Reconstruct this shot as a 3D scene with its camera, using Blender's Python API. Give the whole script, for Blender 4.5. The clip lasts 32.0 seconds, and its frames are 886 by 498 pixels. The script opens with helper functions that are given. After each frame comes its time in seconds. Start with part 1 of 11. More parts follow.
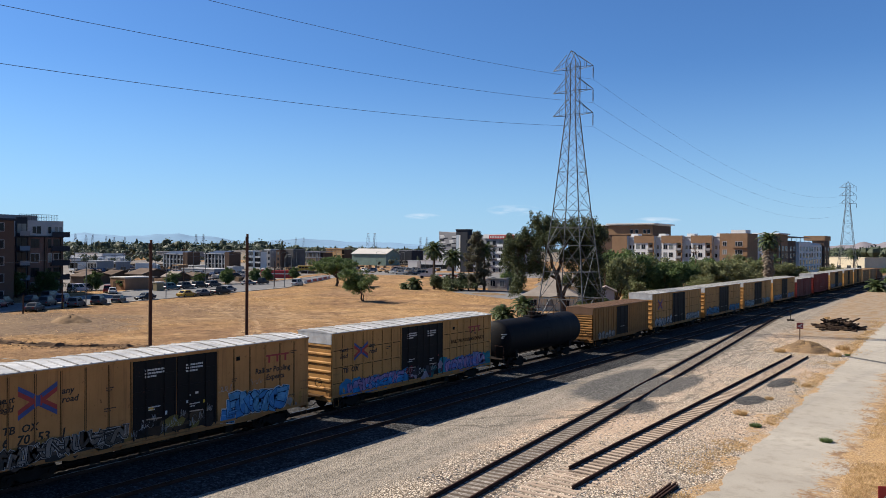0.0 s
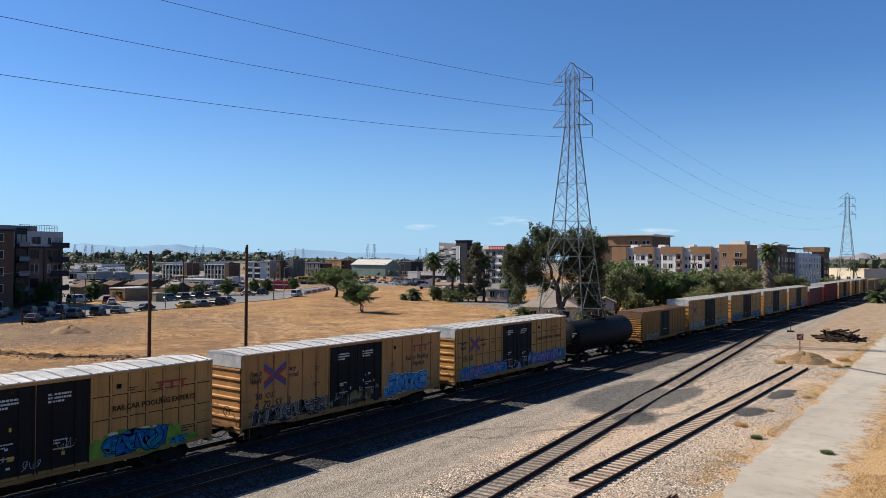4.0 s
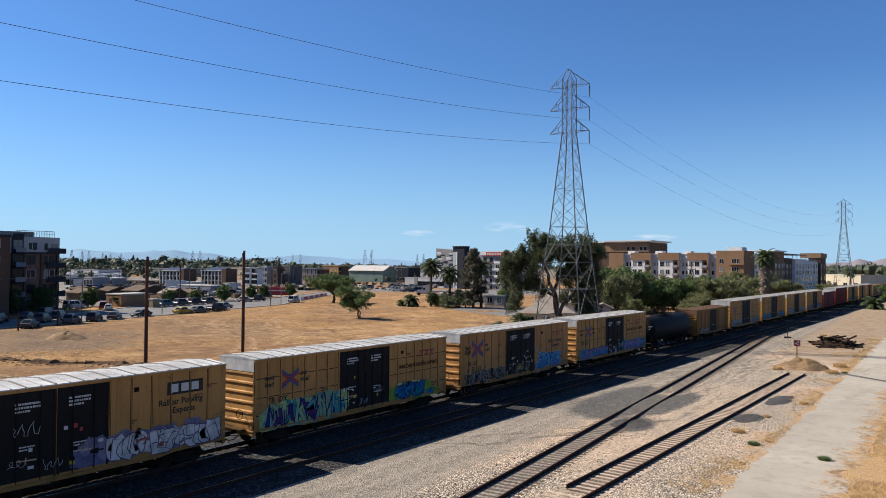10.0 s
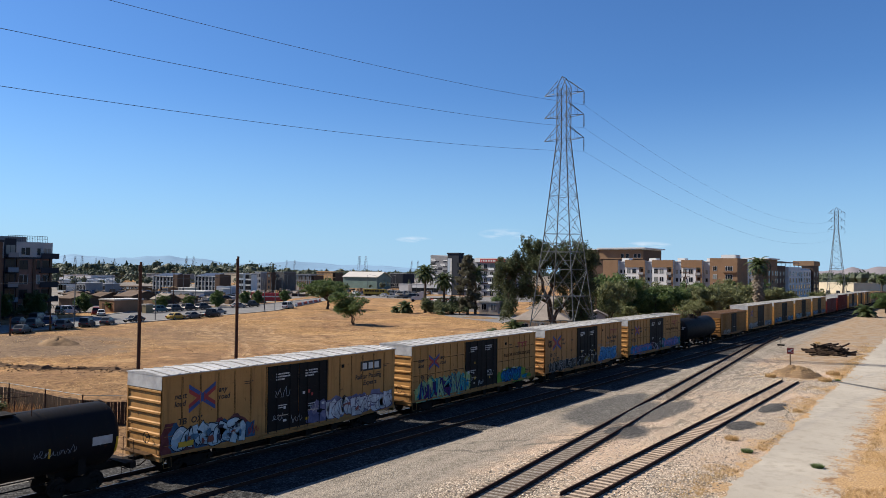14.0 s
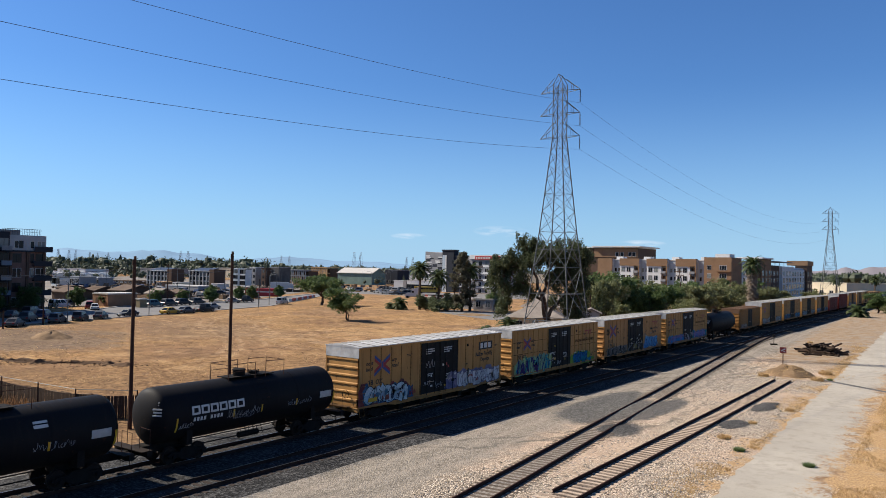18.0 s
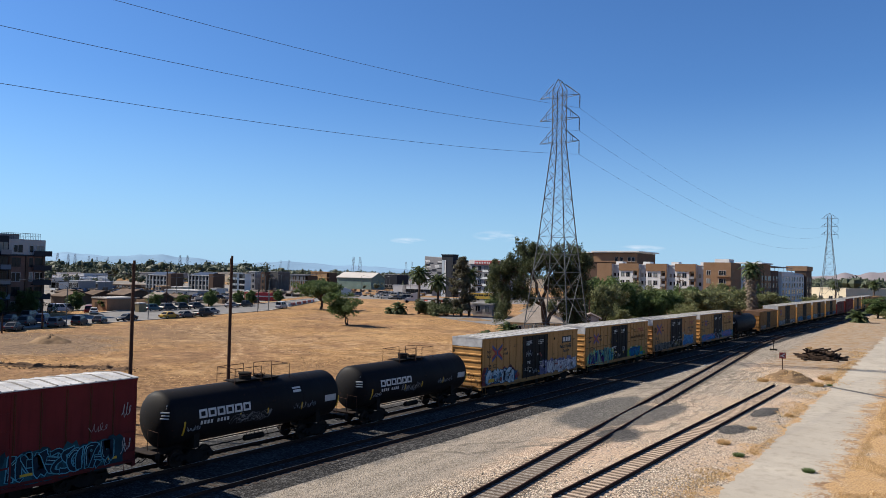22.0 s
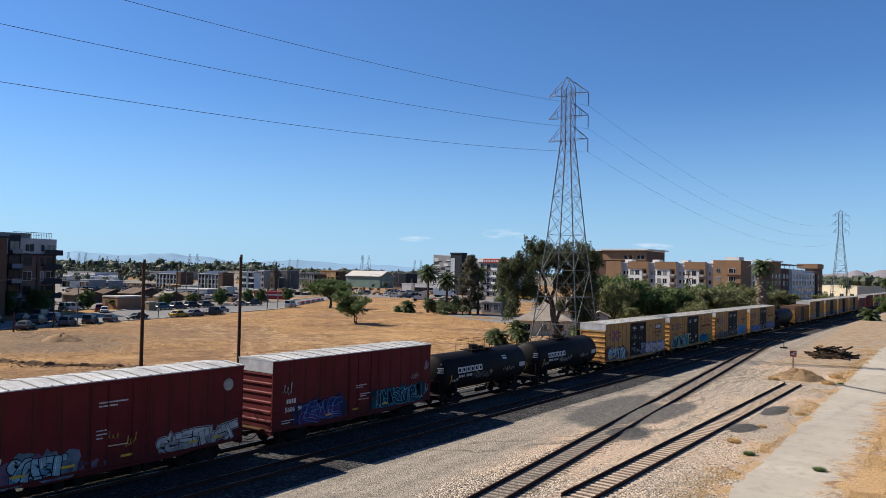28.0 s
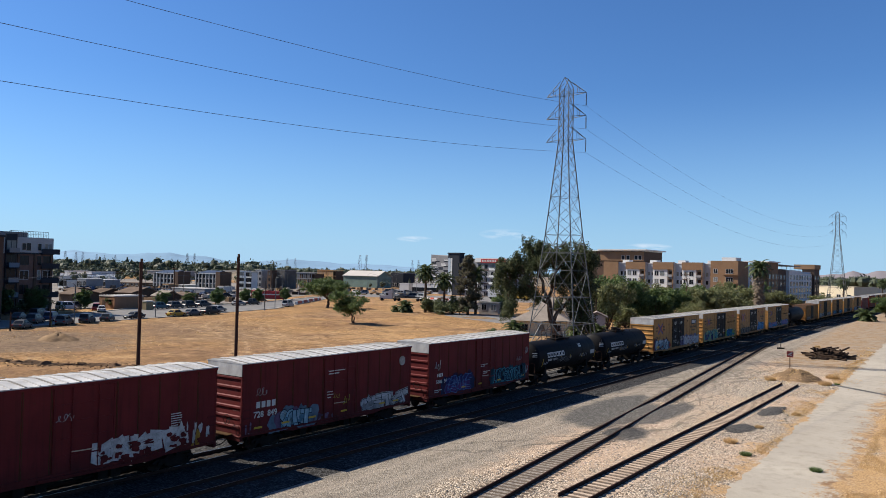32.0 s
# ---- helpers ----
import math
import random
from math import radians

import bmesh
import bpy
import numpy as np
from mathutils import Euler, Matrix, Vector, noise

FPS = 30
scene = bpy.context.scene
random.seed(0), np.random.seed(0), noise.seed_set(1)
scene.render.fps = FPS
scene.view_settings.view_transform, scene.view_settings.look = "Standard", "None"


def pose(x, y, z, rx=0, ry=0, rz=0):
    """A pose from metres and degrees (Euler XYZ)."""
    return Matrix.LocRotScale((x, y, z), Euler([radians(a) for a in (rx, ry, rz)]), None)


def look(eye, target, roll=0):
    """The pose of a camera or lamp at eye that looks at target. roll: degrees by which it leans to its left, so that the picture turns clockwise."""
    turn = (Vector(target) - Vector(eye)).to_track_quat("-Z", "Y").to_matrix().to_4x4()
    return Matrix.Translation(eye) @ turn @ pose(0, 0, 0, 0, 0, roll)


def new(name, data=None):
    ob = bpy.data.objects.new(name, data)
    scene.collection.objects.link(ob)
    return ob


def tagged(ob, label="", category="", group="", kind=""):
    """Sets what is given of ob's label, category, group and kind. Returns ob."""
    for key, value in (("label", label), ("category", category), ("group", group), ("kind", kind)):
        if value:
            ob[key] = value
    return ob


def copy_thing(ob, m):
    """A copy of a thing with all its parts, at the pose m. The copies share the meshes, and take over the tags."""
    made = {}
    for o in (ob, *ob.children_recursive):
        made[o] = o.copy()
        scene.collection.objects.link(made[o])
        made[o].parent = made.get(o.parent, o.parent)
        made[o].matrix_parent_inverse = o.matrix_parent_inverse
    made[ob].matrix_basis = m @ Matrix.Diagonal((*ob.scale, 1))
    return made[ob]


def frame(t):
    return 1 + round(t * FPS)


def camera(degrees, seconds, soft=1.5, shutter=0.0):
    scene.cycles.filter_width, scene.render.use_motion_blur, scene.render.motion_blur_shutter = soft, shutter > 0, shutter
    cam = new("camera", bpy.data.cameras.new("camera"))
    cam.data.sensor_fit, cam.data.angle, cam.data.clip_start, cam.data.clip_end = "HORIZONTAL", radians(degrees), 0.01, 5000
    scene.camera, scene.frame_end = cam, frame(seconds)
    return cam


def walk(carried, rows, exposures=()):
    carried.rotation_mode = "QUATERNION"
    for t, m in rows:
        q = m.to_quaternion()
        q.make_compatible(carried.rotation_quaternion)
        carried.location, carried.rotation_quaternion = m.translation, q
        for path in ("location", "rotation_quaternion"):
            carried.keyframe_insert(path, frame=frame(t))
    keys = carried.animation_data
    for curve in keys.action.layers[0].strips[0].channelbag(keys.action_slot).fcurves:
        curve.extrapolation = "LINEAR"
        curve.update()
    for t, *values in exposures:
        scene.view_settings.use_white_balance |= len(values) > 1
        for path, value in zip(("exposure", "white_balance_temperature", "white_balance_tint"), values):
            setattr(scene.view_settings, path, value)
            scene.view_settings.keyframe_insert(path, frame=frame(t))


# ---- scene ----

# ---- camera: held by hand on the bridge, turning a little ----
EYE = Vector((0.0, 0.0, 10.63))
HEADINGS = [  # seconds, degrees left of the track, degrees up, lean to the left
    (0.0, 36.159, -0.091, 0.403),
    (0.5, 36.129, -0.057, 0.485),
    (1.0, 36.157, 0.080, 0.338),
    (1.5, 36.145, 0.301, 0.387),
    (2.0, 36.119, 0.454, 0.270),
    (2.5, 36.112, 0.568, 0.264),
    (3.0, 36.063, 0.670, 0.378),
    (3.5, 36.141, 0.672, 0.448),
    (5.5, 36.063, 1.092, 0.403),
    (6.0, 36.078, 1.154, 0.390),
    (6.5, 36.051, 1.157, 0.225),
    (7.0, 35.938, 1.167, 0.245),
    (7.5, 35.812, 1.256, 0.470),
    (8.0, 35.832, 1.213, 0.428),
    (8.5, 35.917, 1.109, 0.463),
    (9.0, 35.936, 1.091, 0.399),
    (9.5, 35.923, 1.155, 0.406),
    (10.0, 35.938, 1.189, 0.467),
    (10.5, 36.043, 1.193, 0.571),
    (11.0, 36.065, 1.271, 0.659),
    (11.5, 35.980, 1.367, 0.663),
    (12.0, 35.830, 1.518, 0.572),
    (12.5, 35.737, 1.641, 0.668),
    (13.0, 35.740, 1.621, 0.647),
    (13.5, 35.728, 1.576, 0.547),
    (14.0, 35.519, 1.686, 0.669),
    (14.5, 35.406, 1.768, 0.677),
    (16.5, 35.037, 1.459, 1.020),
    (17.0, 35.091, 1.408, 0.987),
    (17.5, 35.106, 1.419, 1.073),
    (18.0, 35.135, 1.450, 1.152),
    (18.5, 35.170, 1.496, 1.225),
    (19.0, 35.157, 1.609, 1.230),
    (19.5, 35.051, 1.741, 1.201),
    (20.0, 35.018, 1.755, 1.203),
    (20.5, 35.118, 1.707, 1.141),
    (21.0, 35.160, 1.699, 0.996),
    (21.5, 35.127, 1.823, 1.053),
    (22.0, 35.100, 1.807, 1.232),
    (22.5, 35.184, 1.727, 1.179),
    (23.0, 35.130, 1.650, 1.004),
    (23.5, 34.944, 1.618, 0.997),
    (24.0, 35.012, 1.690, 1.198),
    (24.5, 35.230, 1.663, 1.246),
    (25.0, 35.399, 1.500, 1.131),
    (25.5, 35.490, 1.524, 1.035),
    (27.5, 35.782, 1.633, 1.156),
    (28.0, 35.753, 1.667, 1.138),
    (28.5, 35.644, 1.756, 1.233),
    (29.0, 35.512, 1.761, 1.425),
    (29.5, 35.563, 1.762, 1.488),
    (30.0, 35.574, 1.739, 1.371),
    (30.5, 35.526, 1.745, 1.262),
    (31.0, 35.577, 1.788, 1.324),
    (31.5, 35.627, 1.769, 1.337),
    (32.0, 35.574, 1.668, 1.265),
]


def aim(yaw, up, lean):
    a, b = radians(yaw), radians(up)
    way = Vector((-math.sin(a) * math.cos(b), math.cos(a) * math.cos(b), math.sin(b)))
    return look(EYE, EYE + way, lean)


cam = camera(60.62, 32.0, soft=0.6)
walk(cam, [(t, aim(a, b, c)) for t, a, b, c in HEADINGS])

# ---- daylight ----
SUN_WAY = Vector((6.1, 2.0, -5.3)).normalized()
world = bpy.data.worlds.new("sky")
scene.world = world
world.use_nodes = True
wn, wl = world.node_tree.nodes, world.node_tree.links
CLOUDS = ((-0.6112, 0.7904, 0.0413, 0.0201, 0.0045), (-0.5115, 0.8578, 0.0499, 0.0322, 0.0075), (-0.3495, 0.9362, 0.0367, 0.0302, 0.0045))
sky = wn.new("ShaderNodeTexSky")
sky.sky_type = "NISHITA"
sky.sun_disc = False
sky.sun_elevation = radians(39.5)
sky.sun_rotation = math.atan2(-SUN_WAY.x, -SUN_WAY.y)
sky.air_density, sky.dust_density, sky.ozone_density = 1.0, 0.25, 1.6
cool = wn.new("ShaderNodeMix")  # the camera's cool white balance of the sky
cool.data_type, cool.blend_type = "RGBA", "MULTIPLY"
cool.inputs[0].default_value = 1.0
cool.inputs[7].default_value = (0.525, 0.878, 1.36, 1)
wl.new(sky.outputs["Color"], cool.inputs[6])
# a few thin wisps low over the horizon
way_in = wn.new("ShaderNodeTexCoord").outputs["Generated"]
haze = wn.new("ShaderNodeMix")  # pale haze towards the horizon
haze.data_type = "RGBA"
haze.inputs[7].default_value = (4.55, 7.35, 10.6, 1)
wl.new(cool.outputs[2], haze.inputs[6])
lit = haze.outputs[2]


def sky_math(op, a, b=0.0):
    q = wn.new("ShaderNodeMath")
    q.operation = op
    for i, v in enumerate((a, b)):
        if hasattr(v, "links"):
            wl.new(v, q.inputs[i])
        else:
            q.inputs[i].default_value = v
    return q.outputs[0]


split = wn.new("ShaderNodeSeparateXYZ")
wl.new(way_in, split.inputs[0])
low = sky_math("MAXIMUM", sky_math("SUBTRACT", 1.0, sky_math("DIVIDE", sky_math("ABSOLUTE", split.outputs[2]), 0.24)), 0.0)
wl.new(sky_math("MULTIPLY", sky_math("POWER", low, 1.6), 0.75), haze.inputs[0])
wisp = wn.new("ShaderNodeTexNoise")
stretch = wn.new("ShaderNodeMapping")
stretch.inputs["Scale"].default_value = (26, 26, 150)
wl.new(way_in, stretch.inputs["Vector"])
wl.new(stretch.outputs["Vector"], wisp.inputs["Vector"])
wisp.inputs["Scale"].default_value, wisp.inputs["Detail"].default_value = 1.0, 6
veil = None
for cx, cy, cz, rx, rz in CLOUDS:
    d = sky_math("ADD", sky_math("POWER", sky_math("DIVIDE", sky_math("SUBTRACT", split.outputs[0], cx), rx), 2.0),
                 sky_math("POWER", sky_math("DIVIDE", sky_math("SUBTRACT", split.outputs[2], cz), rz), 2.0))
    d = sky_math("MAXIMUM", sky_math("SUBTRACT", 1.0, d), 0.0)
    ahead = sky_math("GREATER_THAN", split.outputs[1], 0.0)
    d = sky_math("MULTIPLY", d, ahead)
    veil = d if veil is None else sky_math("MAXIMUM", veil, d)
veil = sky_math("MULTIPLY", veil, sky_math("MAXIMUM", sky_math("SUBTRACT", sky_math("MULTIPLY", wisp.outputs["Fac"], 5.0), 1.9), 0.0))
veil = sky_math("MINIMUM", sky_math("MULTIPLY", veil, 0.6), 0.5)
white = wn.new("ShaderNodeMix")
white.data_type = "RGBA"
wl.new(veil, white.inputs[0])
wl.new(lit, white.inputs[6])
white.inputs[7].default_value = (9.5, 10.2, 11.2, 1)
wl.new(white.outputs[2], wn["Background"].inputs["Color"])
wn["Background"].inputs["Strength"].default_value = 0.0498
sun = new("sun", bpy.data.lights.new("sun", "SUN"))
sun.data.energy, sun.data.angle, sun.data.color = 5.0, radians(0.53), (1.0, 0.91, 0.78)
sun.matrix_world = look((0, 0, 60), Vector((0, 0, 60)) + SUN_WAY)
scene.view_settings.exposure = 0.9

# ---- materials ----


class Mat:
    """A small wrapper for node materials."""

    def __init__(self, name, rough=0.8, metal=0.0):
        self.m = bpy.data.materials.new(name)
        self.m.use_nodes = True
        self.n, self.l = self.m.node_tree.nodes, self.m.node_tree.links
        self.b = self.n["Principled BSDF"]
        self.b.inputs["Roughness"].default_value = rough
        self.b.inputs["Metallic"].default_value = metal
        self.co = self.n.new("ShaderNodeTexCoord").outputs["Object"]
        self.b.inputs["Specular IOR Level"].default_value = 0.08 if rough >= 0.7 else 0.35

    def put(self, socket, value):
        if hasattr(value, "links"):
            self.l.new(value, socket)
        elif isinstance(value, (tuple, list)) and len(value) == 3 and socket.type == "RGBA":
            socket.default_value = (*value, 1)
        else:
            socket.default_value = value

    def scaled(self, sx, sy, sz):
        k = self.n.new("ShaderNodeMapping")
        k.inputs["Scale"].default_value = (sx, sy, sz)
        self.l.new(self.co, k.inputs["Vector"])
        return k.outputs["Vector"]

    def noise(self, scale, detail=4, rough=0.55, co=None):
        k = self.n.new("ShaderNodeTexNoise")
        self.l.new(co or self.co, k.inputs["Vector"])
        k.inputs["Scale"].default_value, k.inputs["Detail"].default_value = scale, detail
        k.inputs["Roughness"].default_value = rough
        return k.outputs["Fac"]

    def cells(self, scale, what="Distance", co=None):
        k = self.n.new("ShaderNodeTexVoronoi")
        self.l.new(co or self.co, k.inputs["Vector"])
        k.inputs["Scale"].default_value = scale
        return k.outputs[what]

    def ramp(self, fac, stops):
        stops = sorted(stops, key=lambda q: q[0])
        k = self.n.new("ShaderNodeValToRGB")
        self.put(k.inputs["Fac"], fac)
        while len(k.color_ramp.elements) < len(stops):
            k.color_ramp.elements.new(0.5)
        for e, (p, c) in zip(k.color_ramp.elements, stops):
            e.position = p
            e.color = (*c, 1) if isinstance(c, (tuple, list)) else (c, c, c, 1)
        return k.outputs["Color"]

    def mix(self, fac, a, b, mode="MIX"):
        k = self.n.new("ShaderNodeMix")
        k.data_type, k.blend_type = "RGBA", mode
        self.put(k.inputs[0], fac)
        self.put(k.inputs[6], a)
        self.put(k.inputs[7], b)
        return k.outputs[2]

    def math(self, op, a, b=0.0, c=0.0):
        k = self.n.new("ShaderNodeMath")
        k.operation = op
        for i, v in enumerate((a, b, c)):
            self.put(k.inputs[i], v)
        return k.outputs[0]

    def axis(self, i):
        k = self.n.new("ShaderNodeSeparateXYZ")
        self.l.new(self.co, k.inputs[0])
        return k.outputs[i]

    def step(self, v, lo, hi):
        k = self.n.new("ShaderNodeMapRange")
        k.interpolation_type = "SMOOTHSTEP"
        self.put(k.inputs[0], v)
        k.inputs[1].default_value, k.inputs[2].default_value = lo, hi
        return k.outputs[0]

    def chance(self):
        return self.n.new("ShaderNodeObjectInfo").outputs["Random"]

    def island(self):
        return self.n.new("ShaderNodeNewGeometry").outputs["Random Per Island"]

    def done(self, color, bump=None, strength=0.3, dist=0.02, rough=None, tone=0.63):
        """Finish: base colour scaled evenly by tone so shaded parts come out deeper, relief and roughness."""
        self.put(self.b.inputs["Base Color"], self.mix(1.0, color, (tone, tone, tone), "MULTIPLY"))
        if rough is not None:
            self.put(self.b.inputs["Roughness"], rough)
        if bump is not None:
            k = self.n.new("ShaderNodeBump")
            k.inputs["Strength"].default_value, k.inputs["Distance"].default_value = strength, dist
            self.l.new(bump, k.inputs["Height"])
            self.l.new(k.outputs["Normal"], self.b.inputs["Normal"])
        return self.m


def shade(c, k):
    return tuple(min(1.0, v * k) for v in c)


def plain(name, c, rough=0.7, metal=0.0, scale=6.0, spread=0.22, bump=0.1):
    """A painted or natural surface with stains at two scales."""
    k = Mat(name, rough, metal)
    big, fine = k.noise(scale * 0.2, 3), k.noise(scale, 5)
    col = k.mix(k.ramp(big, [(0.3, 0.0), (0.7, 1.0)]), shade(c, 1 - spread), shade(c, 1 + spread * 0.6))
    col = k.mix(k.math("MULTIPLY", k.ramp(fine, [(0.35, 0.0), (0.75, 1.0)]), 0.5), col, shade(c, 1 - 1.6 * spread))
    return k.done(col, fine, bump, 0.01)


def car_paint(name, c, dirt, seed_scale=1.0):
    """Rail car paint: streaks that run down, faded panels, grime low on the side."""
    k = Mat(name, 0.62)
    k.b.inputs["Specular IOR Level"].default_value = 0.12
    streak = k.noise(1.0, 5, 0.6, k.scaled(1, 5.0, 0.35))
    fade = k.noise(0.5 * seed_scale, 3)
    grain = k.noise(9.0, 4)
    col = k.mix(k.ramp(fade, [(0.3, 0.0), (0.72, 1.0)]), shade(c, 0.82), shade(c, 1.12))
    col = k.mix(k.math("MULTIPLY", k.ramp(streak, [(0.52, 0.0), (0.8, 1.0)]), 0.55), col, dirt)
    col = k.mix(k.math("MULTIPLY", k.ramp(grain, [(0.58, 0.0), (0.75, 1.0)]), 0.35), col, shade(c, 0.6))
    rust = k.noise(2.6, 6, 0.75)
    col = k.mix(k.math("MULTIPLY", k.ramp(rust, [(0.62, 0.0), (0.68, 1.0)]), 0.7), col, (0.10, 0.038, 0.016))
    low = k.step(k.math("MULTIPLY_ADD", k.axis(2), -1.0, k.math("MULTIPLY", streak, 0.9)), -1.5, -0.55)
    col = k.mix(k.math("MULTIPLY", low, 0.4), col, dirt)
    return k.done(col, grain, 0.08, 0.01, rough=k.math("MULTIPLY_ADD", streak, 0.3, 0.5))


YELLOW = car_paint("yellow car paint", (0.575, 0.30, 0.098), (0.13, 0.07, 0.032))
YELLOW_2 = car_paint("brownish yellow car paint", (0.38, 0.185, 0.055), (0.16, 0.07, 0.03), 1.4)
ORANGE_END = YELLOW
RED = car_paint("oxide red car paint", (0.155, 0.019, 0.021), (0.045, 0.016, 0.013))
YELLOW_3 = car_paint("faded orange car paint", (0.57, 0.282, 0.098), (0.12, 0.07, 0.04))
RED_2 = car_paint("bright red car paint", (0.23, 0.028, 0.024), (0.08, 0.02, 0.02))
TAN = car_paint("tan car paint", (0.38, 0.24, 0.12), (0.15, 0.09, 0.05))
BROWN = car_paint("brown car paint", (0.16, 0.075, 0.04), (0.06, 0.03, 0.02))
DOOR_BLACK = car_paint("black door paint", (0.012, 0.012, 0.013), (0.03, 0.025, 0.02))
TANK_BLACK = car_paint("black tank paint", (0.011, 0.011, 0.013), (0.026, 0.024, 0.022))
TANK_BLACK.node_tree.nodes["Principled BSDF"].inputs["Specular IOR Level"].default_value = 0.1
GALV = plain("galvanised roof", (0.72, 0.71, 0.695), 0.6, 0.0, 2.4, 0.42, 0.06)
DARK_BROWN = plain("dark brown grime and line shade", (0.10, 0.055, 0.025), 0.9, 0, 6, 0.3, 0.1)
# ribs coloured darker than the roof in place of their shading
ROOF_RIB = plain("roof rib with painted shade", (0.56, 0.545, 0.52), 0.6, 0.0, 3, 0.3, 0.05)
ROOF_SEAM = plain("weathered roof seam", (0.30, 0.285, 0.26), 0.7, 0.0, 3, 0.25, 0.05)
FRAME_DARK = plain("grimy steel", (0.022, 0.019, 0.017), 0.85, 0.0, 9, 0.35, 0.2)
WHEEL_STEEL = plain("wheel steel", (0.040, 0.030, 0.025), 0.75, 0.1, 11, 0.3, 0.2)
RAIL_RUST = plain("rusty rail", (0.078, 0.040, 0.030), 0.85, 0.0, 14, 0.3, 0.25)
RAIL_TOP = plain("worn rail head", (0.35, 0.33, 0.31), 0.35, 0.9, 20, 0.2, 0.05)
WHITE_PAINT = plain("white lettering", (0.72, 0.72, 0.70), 0.6, 0, 8, 0.16, 0.03)
BLACK_PAINT = plain("black lettering", (0.012, 0.011, 0.011), 0.6, 0, 8, 0.2, 0.03)
LOGO_RED = plain("red emblem paint", (0.42, 0.045, 0.04), 0.6, 0, 6, 0.2, 0.03)
LOGO_BLUE = plain("blue emblem paint", (0.045, 0.085, 0.29), 0.6, 0, 6, 0.2, 0.03)
SIGNAL_YELLOW = plain("yellow stripe", (0.72, 0.45, 0.03), 0.55, 0, 8, 0.15, 0.03)
WOOD_POLE = plain("creosoted pole wood", (0.115, 0.064, 0.046), 0.9, 0, 5, 0.3, 0.4)
TOWER_STEEL = plain("tower steel", (0.155, 0.172, 0.18), 0.6, 0.2, 3, 0.2, 0.05)
WIRE = plain("conductor", (0.10, 0.10, 0.11), 0.6, 0.3, 3, 0.1, 0.02)
INSULATOR = plain("insulator", (0.05, 0.045, 0.045), 0.3, 0, 5, 0.2, 0.02)
CHAIN = plain("fence slats", (0.10, 0.068, 0.048), 0.9, 0, 4, 0.35, 0.2)
GLASS = Mat("window glass", 0.12)
GLASS.b.inputs["Specular IOR Level"].default_value = 0.16
GLASS = GLASS.done((0.018, 0.022, 0.028))
# pale colour makes some panes look lit and bright
PANE_LIT = plain("pane painted pale as if lit", (0.30, 0.32, 0.30), 0.25, 0, 1.5, 0.3, 0.0)
RUBBER = plain("tyre rubber", (0.022, 0.022, 0.023), 0.85, 0, 9, 0.2, 0.1)
CHROME = plain("bright rim", (0.45, 0.45, 0.46), 0.3, 0.8, 9, 0.15, 0.02)
LAMP_RED = plain("tail lamp", (0.30, 0.02, 0.02), 0.25, 0, 9, 0.1, 0.0)
LAMP_CLEAR = plain("head lamp", (0.6, 0.6, 0.6), 0.2, 0, 9, 0.1, 0.0)


DARK_SPOTS = ((-22.8, 57.0, 1.9, 6.0), (-20.6, 59.5, 1.2, 5.5), (-20.5, 50.2, 1.6, 2.6), (-25.2, 59.0, 1.6, 7.0), (-14.4, 57.6, 1.0, 1.7), (-14.3, 66.6, 0.9, 2.4))
LOT_ARCS = ((-74.0, 84.0, 13.0), (-70.0, 96.0, 19.0), (-88.0, 122.0, 43.0), (-66.0, 138.0, 60.0), (-122.0, 22.0, 61.0), (-96.0, 205.0, 121.0), (-60.0, 60.0, 37.0))
YARD_ARCS = ((-52.0, 74.0, 31.5), (-46.0, 58.0, 27.0), (-60.0, 96.0, 40.5), (-78.0, 104.0, 57.0), (-49.0, 92.0, 27.5))


